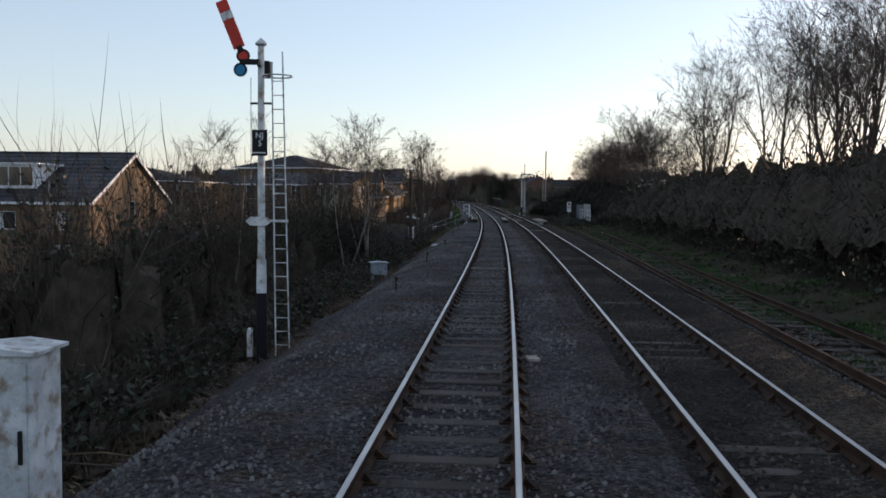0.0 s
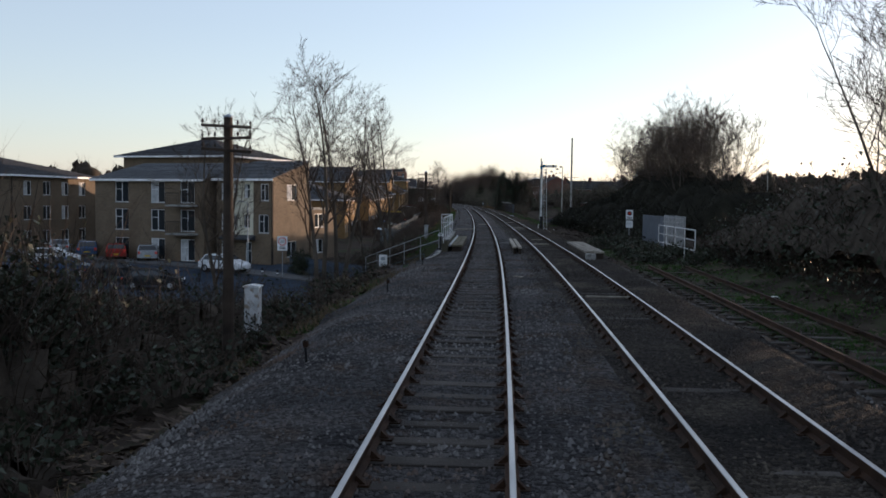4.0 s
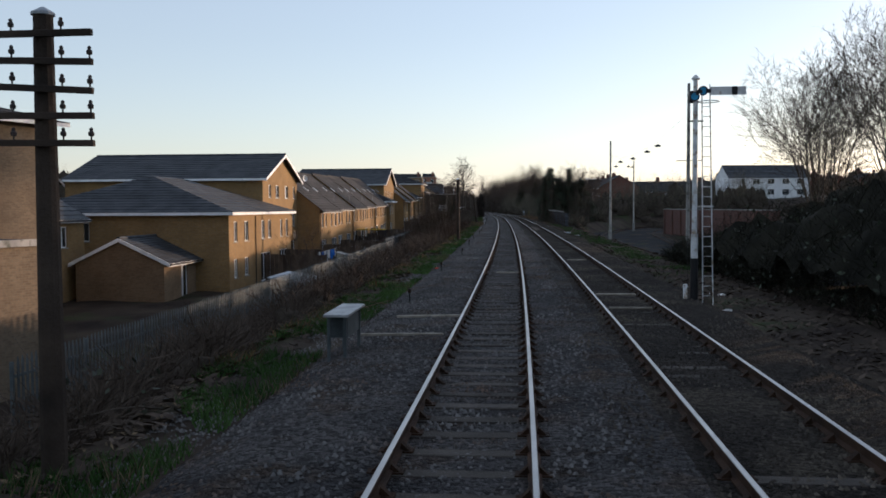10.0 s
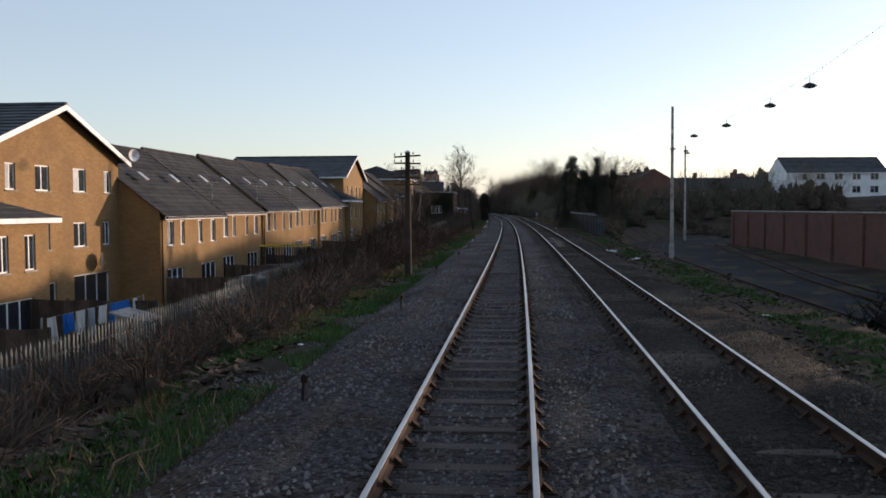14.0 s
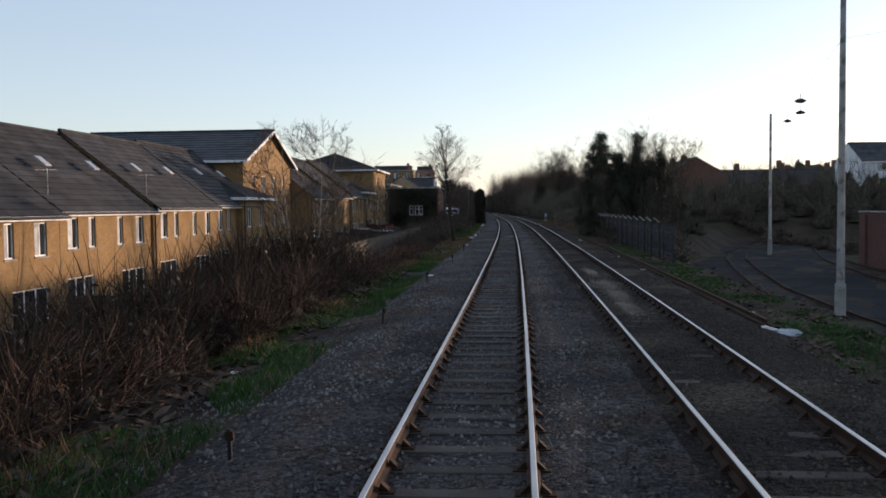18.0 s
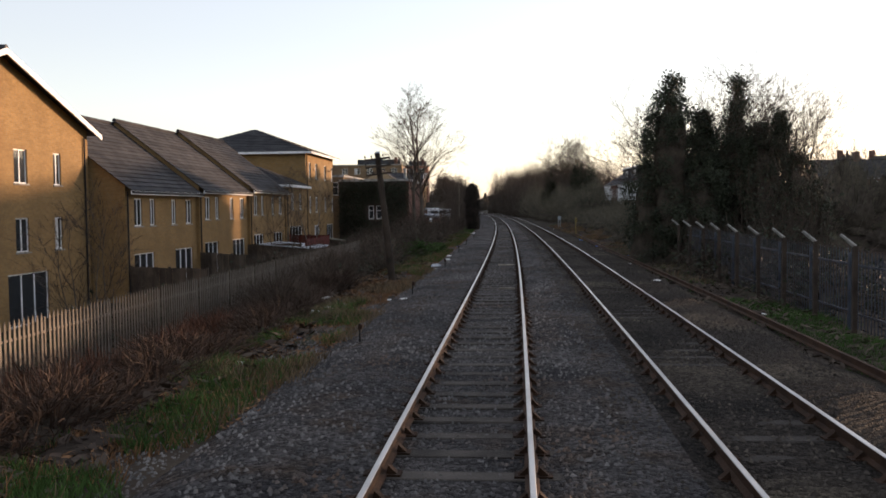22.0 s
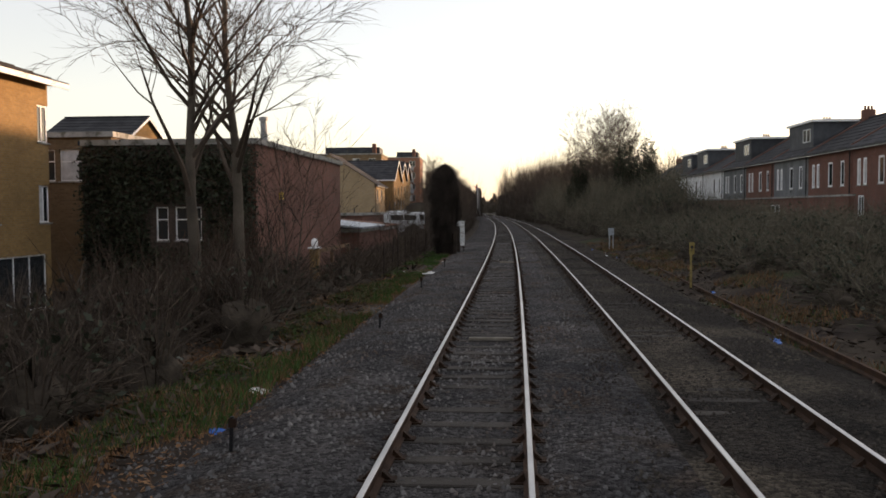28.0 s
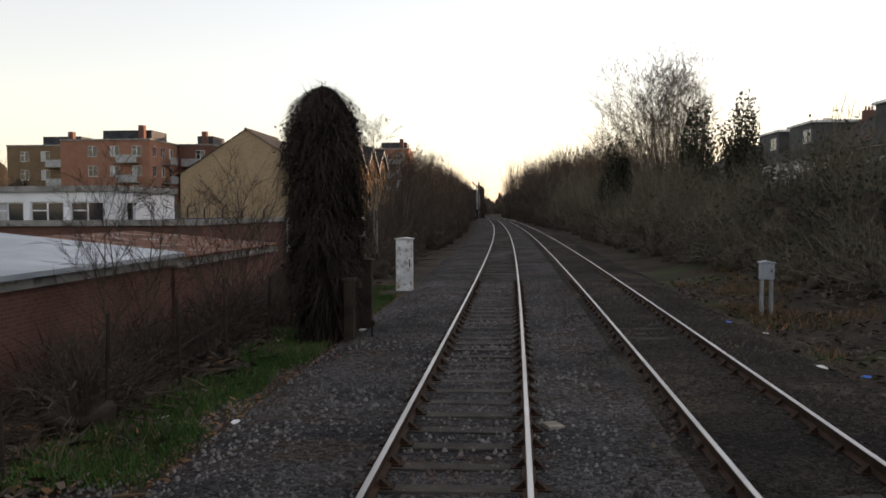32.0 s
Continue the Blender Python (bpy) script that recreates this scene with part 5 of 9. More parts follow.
# ---- lineside furniture ----
def text_part(parent, words, size, m, material, name="lettering"):
    cu = bpy.data.curves.new(name, "FONT")
    cu.body, cu.size, cu.extrude = words, size, 0.002
    cu.align_x = cu.align_y = "CENTER"
    cu.materials.append(material)
    ob = new(name, cu)
    ob.parent = parent
    ob.matrix_basis = m
    return ob


M_POT = plain("dark_glaze", (0.05, 0.042, 0.04), 0.25)


def telegraph_pole(s, d, z0, z1, arms, lean=0.0, top=0.22, label="dark creosoted telegraph pole with short crossarms", width=0.62):
    p = thing("telegraph_pole", at(s, d, z0, 0, 0, lean), label, "telegraph pole", "telegraph poles along the line")
    h = z1 - z0
    part("pole", Build().tube((0, 0, -0.4), (0, 0, h), 0.15, 0.105, 12), M_DARKTIM, p)
    part("cap", Build().lathe([(0.125, h), (0.125, h + 0.03), (0.02, h + 0.09)], 10), M_GREYP, p, "grey metal pole cap")
    rng = random.Random(s)
    for k in range(arms):
        z = h - top - 0.29 * k
        tl = rng.uniform(-3.5, 3.5)
        m = pose(0, -0.15, z, 0, tl, 0)
        a = part("crossarm", Build().bevel(-width, width, -0.03, 0.03, -0.034, 0.034, 0.006, m), M_DARKTIM, p, "narrow timber crossarm")
        for x in (-width * 0.95, -width * 0.45, width * 0.45, width * 0.95):
            if rng.random() < 0.85:
                part("insulator", Build().lathe([(0.010, 0.03), (0.010, 0.07), (0.030, 0.075), (0.034, 0.11), (0.018, 0.13), (0.022, 0.15), (0.007, 0.165)], 8, m @ Vector((x, 0, 0))), M_POT, a, "dark glazed pot insulator")
    return p


telegraph_pole(65.2, -6.05, -1.7, 4.42, 3)
telegraph_pole(112.0, -4.52, -0.5, 4.62, 5)
telegraph_pole(176.0, -3.98, -0.5, 4.72, 5, top=0.16, width=0.55)
telegraph_pole(244.8, -4.15, -0.5, 4.58, 3, lean=-6.0, width=0.5)


def cabinet(s, d, z, w, dp, h, label, material=None, legs=0.0, lid=0.05, turn=0.0, name="relay_cabinet"):
    material = material or M_PAINT
    c = thing(name, at(s, d, z, turn), label, "cabinet")
    part("body", Build().bevel(-w / 2, w / 2, -dp / 2, dp / 2, legs, legs + h, 0.015), material, c)
    part("lid", Build().prism([(-w / 2 - lid, legs + h), (w / 2 + lid, legs + h), (w / 2 + lid, legs + h + 0.03), (0, legs + h + 0.07), (-w / 2 - lid, legs + h + 0.03)], -dp / 2 - lid, dp / 2 + lid), material, c, "overhanging lid")
    dr = part("door", Build().box(-w / 2 + 0.03, w / 2 - 0.03, -dp / 2 - 0.015, -dp / 2 - 0.002, legs + 0.05, legs + h - 0.05), material, c)
    part("handle", Build().box(w / 2 - 0.1, w / 2 - 0.07, -dp / 2 - 0.04, -dp / 2 - 0.015, legs + h * 0.45, legs + h * 0.62), M_BLACK, dr, "black door handle")
    if legs:
        for x in (-w / 2 + 0.05, w / 2 - 0.05):
            for y in (-dp / 2 + 0.05, dp / 2 - 0.05):
                part("leg", Build().box(x - 0.025, x + 0.025, y - 0.025, y + 0.025, -0.2, legs), M_GALV, c)
    return c


cabinet(7.15, -3.62, -0.5, 0.62, 0.5, 1.66, "tall white lineside cabinet, paint peeling")
cabinet(34.9, -4.45, -1.05, 0.6, 0.46, 0.48, "grey lineside box on legs half sunk in the brambles", M_GREYP, legs=0.35, lid=0.07, turn=18)
cabinet(68.1, -6.25, -1.9, 0.4, 0.35, 1.9, "narrow white lineside cabinet among the bushes", lid=0.04)
cabinet(109.6, -4.32, -0.6, 0.26, 0.26, 1.15, "narrow grey lineside cabinet with an overhanging lid below the pole", M_GALV, lid=0.09)
tb = thing("lidded_trough", at(118.5, -2.75, -0.62), "battered lineside trough under a long pale lid", "trough")
part("lid", Build().bevel(-0.23, 0.23, 0, 1.62, 1.16, 1.21, 0.012, pose(0, 0, 0, 1.0, 0, -1.0)), M_GALV, tb, "long pale metal lid")
part("body", Build().bevel(-0.17, 0.17, 0.25, 1.4, 0.75, 1.15, 0.015), M_DARKPAL, tb)
for y in (0.12, 1.5):
    for x in (-0.15, 0.15):
        part("leg", Build().bevel(x - 0.03, x + 0.03, y - 0.03, y + 0.03, -0.2, 1.15, 0.006), M_DARKPAL, tb, "blue-grey painted leg")
cabinet(327.9, -3.2, -0.3, 0.56, 0.45, 1.78, "tall pale grey relay cabinet", M_PAINT)
cabinet(320.9, 7.12, -0.2, 0.34, 0.26, 0.42, "small grey box on short legs", M_GREYP, legs=0.85, lid=0.03)

# marker pegs
for q, s in enumerate([25, 36.2, 46.4, 58.3, 69.3, 79.5, 128, 140, 152, 163, 174.3, 185, 196, 207, 217.8, 228.6, 238.2, 249.6, 262, 272, 281.8, 292, 303, 316]):
    pg = thing("marker_peg", at(s, -2.55 - 0.1 * math.sin(q * 2.1), -0.45, 0, 3 * math.sin(q * 3), 4 * math.sin(q * 1.7)), "short dark metal peg in the ballast edge", "peg", "pegs along the line")
    part("stake", Build().box(-0.02, 0.02, -0.02, 0.02, -0.2, 0.62), M_BLACK, pg)
    part("head", Build().box(-0.035, 0.05, -0.03, 0.03, 0.50, 0.60), M_RUST, pg)


def semaphore(s, d, z0, h, side, angle, facing, label, plate=True, reach=0.06):
    """A white tubular semaphore signal. side: -1 arm to the left, 1 to the right. angle: degrees above level. facing: whether its red face is seen."""
    g = thing("semaphore_signal", at(s, d, z0), label, "railway signal", "semaphore signals")
    part("base_post", Build().tube((0, 0, -0.3), (0, 0, 1.5), 0.115, 0.11, 12), M_BLACK, g, "black painted foot of the post")
    part("sleeve", Build().tube((0, 0, 1.45), (0, 0, 2.2), 0.105, 0.10, 12), M_PAINT, g)
    part("post", Build().tube((0, 0, 2.2), (0, 0, h), 0.078, 0.066, 12), M_PAINT, g, "white painted tubular post")
    part("finial", Build().lathe([(0.07, h), (0.12, h + 0.03), (0.12, h + 0.06), (0.06, h + 0.12), (0.015, h + 0.16)], 12), M_PAINT, g)
    zp = h - 0.34
    pv = Vector((side * reach, -0.16, zp))
    turn_ = Matrix.Translation(pv) @ Matrix.Rotation(radians(-angle * side), 4, "Y")
    arm = part("arm", Build().box(side * 0.30 if side > 0 else -1.32, 1.32 if side > 0 else -0.30, -0.015, 0.015, -0.11, 0.13, turn_), M_REDP if facing else M_PAINT, g, "red signal arm with a white band" if facing else "white back of the signal arm with a black band")
    part("band", Build().box(*sorted((side * 0.92, side * 1.08)), -0.019, 0.019, -0.112, 0.132, turn_), M_PAINT if facing else M_BLACK, arm)
    sp = Build()
    for x, z in ((side * 0.12, 0.02), (-side * 0.12, -0.14)):
        p = [(x + r * math.cos(6.2832 * i / 16), y, z + r * math.sin(6.2832 * i / 16)) for i in range(16) for r, y in ((0.105, -0.02), (0.14, -0.02), (0.14, 0.02), (0.105, 0.02))]
        sp.add([turn_ @ Vector(q) for q in p], [(4 * i + k, 4 * i + (k + 1) % 4, 4 * ((i + 1) % 16) + (k + 1) % 4, 4 * ((i + 1) % 16) + k) for i in range(16) for k in range(4)])
    sp.box(*sorted((side * 0.2, side * 0.34)), -0.02, 0.02, -0.05, 0.07, turn_)
    spec = part("spectacle", sp, M_BLACK, g, "black spectacle frame")
    for (x, z), mt in (((side * 0.12, 0.02), M_REDP if facing else M_BLUEP), ((-side * 0.12, -0.14), M_BLUEP)):
        part("lens", Build().tube(turn_ @ Vector((x, -0.008, z)), turn_ @ Vector((x, 0.008, z)), 0.106, n=16), mt, spec, "coloured glass lens")
    part("lamp", Build().bevel(-0.09, 0.09, -0.1, 0.1, zp - 0.28, zp + 0.06, 0.02, pose(side * -0.06, 0.2, 0)), M_BLACK, g, "black signal lamp")
    part("bracket", Build().box(*sorted((0, side * (reach + 0.1))), -0.17, -0.06, zp - 0.05, zp + 0.05).box(-0.22, 0.22, -0.03, 0.03, zp - 0.85, zp - 0.81).box(-0.03, 0.03, -0.2, 0.2, zp - 0.1, zp - 0.06), M_BLACK, g)
    # ladder
    x0, x1 = 0.22, 0.50
    lad = part("ladder", Build().tube((x0 + 0.06, 0.1, -0.3), (x0 - 0.02, 0.1, h - 0.3), 0.018, n=6), M_PAINT, g, "white ladder rail")
    part("ladder_rail", Build().tube((x1 + 0.08, 0.1, -0.3), (x1 - 0.08, 0.1, h - 0.1), 0.018, n=6), M_PAINT, lad)
    for k in range(int((h - 0.4) / 0.29)):
        z = 0.1 + k * 0.29
        f = z / h
        part("rung", Build().tube((x0 + 0.05 - 0.07 * f, 0.1, z), (x1 + 0.06 - 0.14 * f, 0.1, z), 0.011, n=5), M_PAINT, lad)
    hp = Build()
    for i in range(14):
        a0, a1 = math.pi * (i / 14 * 2), math.pi * ((i + 1) / 14 * 2)
        hp.tube((0.36 + 0.3 * math.cos(a0), -0.05 + 0.3 * math.sin(a0), h - 0.62), (0.36 + 0.3 * math.cos(a1), -0.05 + 0.3 * math.sin(a1), h - 0.62), 0.016, n=5)
    part("safety_hoop", hp, M_PAINT, g, "round safety hoop at the ladder head")
    part("stay", Build().box(0, 0.55, 0.05, 0.08, 2.98, 3.03), M_PAINT, g)
    part("wire", Build().tube((-0.2, -0.05, 0.4), (-0.2, -0.05, zp - 0.3), 0.008, n=4), M_BLACK, g)
    part("lever_box", Build().bevel(-0.3, -0.2, -0.08, 0.08, 0.15, 0.75, 0.02), M_PAINT, g)
    if plate:
        pl = part("number_plate", Build().bevel(-0.16, 0.16, -0.13, -0.1, h - 2.25, h - 1.72, 0.005), M_BLACK, g, "black number plate with white lettering")
        text_part(pl, "NJ", 0.17, pose(0, -0.135, h - 1.84, 90), M_WHITE)
        text_part(pl, "5", 0.17, pose(0.01, -0.135, h - 2.0, 90), M_WHITE)
        part("bar", Build().box(-0.13, 0.13, -0.134, -0.131, h - 2.2, h - 2.18), M_WHITE, pl)
        part("diamond_plate", Build().prism([(-0.3, 0), (-0.2, 0.09), (0.14, 0.09), (0.24, 0.0), (0.14, -0.09), (-0.2, -0.09)], -0.13, -0.10).box(-0.02, 0.02, -0.1, 0.0, -0.02, 0.02), M_PAINT, g, "white rounded plate").location = (0, 0, 3.0)
    return g


semaphore(17.9, -4.5, -1.05, 6.6, -1, 68, True, "white semaphore signal post with its red arm raised", reach=0.3)
semaphore(128.85, 5.68, -0.5, 6.64, 1, 0, False, "white semaphore signal post with its arm level", plate=False)

# far signal and its pole
semaphore(470, -3.45, 1.0, 6.3, -1, 45, True, "distant white semaphore signal with a raised arm", plate=False)


# ---- bridge ----
def railing(name, s0, s1, d, z, h, bars, posts, label, material=None, r=0.025, returns=False):
    g = thing(name, at(s0, d, z), label, "railing")
    L = s1 - s0
    material = material or M_PAINT
    for k in range(bars):
        zz = h * (1 - k / bars)
        part("rail", Build().tube((0, 0, zz), (0, L, zz), r, n=8), material, g)
    for k in range(posts):
        y = L * k / (posts - 1)
        part("post", Build().tube((0, y, -0.3), (0, y, h), r * 1.05, n=10), material, g)
    if returns:
        for zz in (h, h * 0.5):
            part("return_rail", Build().tube((0, L, zz), (-0.65, L, zz), r, n=8), material, g)
        part("return_post", Build().tube((-0.65, L, -0.3), (-0.65, L, h), r * 1.05, n=10), material, g)
    return g


railing("bridge_railing", 88.45, 98.95, -2.06, 0.6, 0.97, 2, 6, "white tubular railing along the bridge edge", returns=True)
railing("bridge_railing", 84.8, 93.5, 9.68, -0.15, 1.40, 3, 5, "white tubular railing beside the siding")
rr = thing("ramp_railing", Matrix(), "thin grey tubular railing down the ramp", "railing")
ra, rb = Vector(loc(88.6, -2.3, 0.95)), Vector(loc(103.8, -8.1, -1.5))
for dz in (0.0, -0.5):
    part("rail", Build().tube(ra + Vector((0, 0, dz)), rb + Vector((0, 0, dz)), 0.022, n=8), M_GALV, rr)
for k in range(6):
    p = ra.lerp(rb, k / 5)
    part("post", Build().tube(p - Vector((0, 0, 1.25)), p, 0.022, n=6), M_GALV, rr)
wh = thing("wing_wall_handrail", Matrix(), "thin dark handrail down the wing wall above the street", "railing")
wa, wb = Vector(loc(87.3, -2.95, -0.2)), Vector(loc(86.6, -9.2, -2.35))
part("rail", Build().tube(wa, wb, 0.022, n=8), M_DARKPAL, wh)
for k in range(5):
    q_ = wa.lerp(wb, k / 4)
    part("post", Build().tube(q_ - Vector((0, 0, 1.1)), q_, 0.02, n=6), M_DARKPAL, wh)
wk = thing("bridge_deck_edge", at(86, -2.3, -0.4), "steel edge girder of the bridge with a pale flange", "bridge", kind="structure")
part("flange", Build().sweep([(0.2 - 0.022 * k - 0.05 * max(0, 3 - k) ** 2, -3.2 + 1.2 * k, 0.34 - 0.03 * max(0, 3 - k)) for k in range(14)], [(-0.06, 0), (0.06, 0), (0.06, 0.03), (-0.06, 0.03)]), M_CONC, wk, "pale flange")
part("web", Build().box(-0.12, -0.09, 0, 18, -2.2, 0.25), M_GREYP, wk)
part("lower_flange", Build().box(-0.25, 0.05, 0, 18, -2.25, -2.2), M_GREYP, wk)
M_STAINC = mat("stained_concrete", (0.045, 0.042, 0.03), (0.10, 0.09, 0.065), scale=1.2, fine=25, bump=0.4)
pier = thing("bridge_pier", at(87.6, -2.35, -4.2), "weathered concrete pier under the railing", "pier")
part("shaft", Build().bevel(-0.4, 0.22, -0.1, 1.1, 0, 3.9, 0.04), M_STAINC, pier)
plq = part("plaque", Build().prism([(0.2 + 0.14 * math.cos(a * 0.2618), 4.95 + 0.1 * math.sin(a * 0.2618)) for a in range(24)], -0.17, -0.14), M_WHITE, pier, "oval white bridge plate")
part("bracket", Build().box(0.16, 0.24, -0.14, -0.1, 4.2, 4.98).box(0.0, 0.24, -0.1, 0.0, 4.2, 4.3), M_BLACK, pier)
for z in (4.96, 4.85):
    part("bar", Build().box(0.15, 0.25, -0.176, -0.171, z, z + 0.06), M_BLACK, plq)


def timber(name, s0, s1, d0, d1, z0, z1, label, planks, material):
    g = thing(name, at(s0, d0, 0), label, "walkway")
    L, w = s1 - s0, (d1 - d0) / planks
    for k in range(planks):
        part("plank", Build().bevel(k * w + 0.012, (k + 1) * w - 0.012, 0.05 * (k % 2), L - 0.06 * (k % 2), z1 - 0.09, z1 + 0.006 * (k % 3), 0.012), material, g)
    part("bearer", Build().box(0.05, d1 - d0 - 0.05, 0.1, L - 0.1, z0, z1 - 0.092), M_DARKTIM, g)
    return g


M_MOSSP = mat("mossy_plank", (0.075, 0.066, 0.043), (0.17, 0.15, 0.105), scale=2, fine=40, bump=0.6, vary=0.2, c3=(0.05, 0.06, 0.03), third=2.5)
timber("timber_walkway", 88.7, 99.6, -1.68, -1.1, -0.25, 0.2, "long mossy timber walkway on the bridge", 2, M_MOSSP)
timber("timber_walkway", 87.4, 96.3, 1.42, 1.63, -0.25, 0.24, "pale weathered timber baulk between the tracks", 1, M_PLANK)
timber("timber_walkway", 87.2, 96.2, 1.66, 1.87, -0.25, 0.24, "pale weathered timber baulk between the tracks", 1, M_PLANK)
timber("timber_walkway", 84.9, 94.4, 4.68, 5.6, -0.25, 0.2, "wide timber walkway beside the far line", 4, M_PLANK)
pr = thing("brick_stop", at(84.6, 5.15, -0.4), "short brick and concrete end under the walkway", "block")
part("block", Build().bevel(-0.45, 0.0, -0.1, 0.3, 0, 0.5, 0.02), M_CONC, pr)
for k in range(3):
    part("brick", Build().bevel(0.05, 0.27, -0.08, 0.03, k * 0.08, k * 0.08 + 0.07, 0.006), M_REDB, pr)
rng = random.Random(5)
kb = thing("edge_kerb", at(88.6, -2.05, -0.4), "dark concrete kerb along the bridge edge", "kerb")
part("kerb", Build().bevel(-0.14, 0.2, 0, 11.0, 0, 0.80, 0.03), M_STAINC, kb)
part("pipe", Build().sweep([(0.3, k * 1.1, 0.58 + 0.02 * math.sin(k * 2)) for k in range(11)], [(0.06 * math.cos(a * 0.785), 0.06 * math.sin(a * 0.785)) for a in range(8)]), M_GALV, kb, "grey service pipe")
part("cable", Build().sweep([(0.19, k * 1.1, 0.80 + 0.04 * math.sin(k * 1.7)) for k in range(11)], [(0.03 * math.cos(a * 1.05), 0.03 * math.sin(a * 1.05)) for a in range(6)]), M_BLACK, kb, "slack black cable")
for k in range(6):
    b = Build().bevel(-0.11, 0.12, -0.84, 0.84, 0, 0.10, 0.012)
    b.v = [(x + rng.uniform(-.03, .03), y + rng.uniform(-.05, .05), z + rng.uniform(-.02, .02)) for x, y, z in b.v]
    solo("concrete_slab", b, M_CONC, at(89.6 + k * 1.82, -1.93 + 0.02 * math.sin(k), 0.415 + 0.012 * (k % 3), rng.uniform(-4, 4), rng.uniform(-1.5, 1.5)), "pale weathered slab along the bridge edge", "slab", "slabs along the bridge")

# street under the bridge
ss = np.linspace(0, 1, 40)
st_s, st_d = 96.0 + 24 * ss, -3.2 - 46 * ss


def street_level(s):
    return low_left(s) + np.interp(s, [105, 108], [0.04, 0.17])


across = np.linspace(-5.5, 17.5, 13)
cs, cd = st_s[:, None] + across[None], np.broadcast_to(st_d[:, None], (40, 13)) - 2 * (across[None] > 0)
i, j = np.meshgrid(np.arange(39), np.arange(12), indexing="ij")
k = (i * 13 + j).ravel()
me = raw_mesh("street", loc(cs, cd, street_level(cs)).reshape(-1, 3), np.stack([k, k + 1, k + 14, k + 13], -1), M_ASPHALT)
tagged(new("street", me), "blue-grey asphalt street and parking below the railway", "road", kind="structure")
rt = [loc(a + 9.0, b_ - 2, street_level(a + 9.0)) for a, b_ in zip(st_s, st_d)]
pv = Build()
for i in range(len(rt) - 1):
    a0, a1 = Vector(rt[i]), Vector(rt[i + 1])
    up, out = Vector((0, 0, 0.12)), Vector((0, 2.4, 0.2))
    pv.add([a0, a1, a1 + up, a0 + up, a1 + out, a0 + out], [(0, 1, 2, 3), (3, 2, 4, 5)])
me = pv.mesh("pavement")
me.materials.append(M_PAVE)
tagged(new("pavement", me), "grey paved footway with a kerb", "pavement", kind="structure")


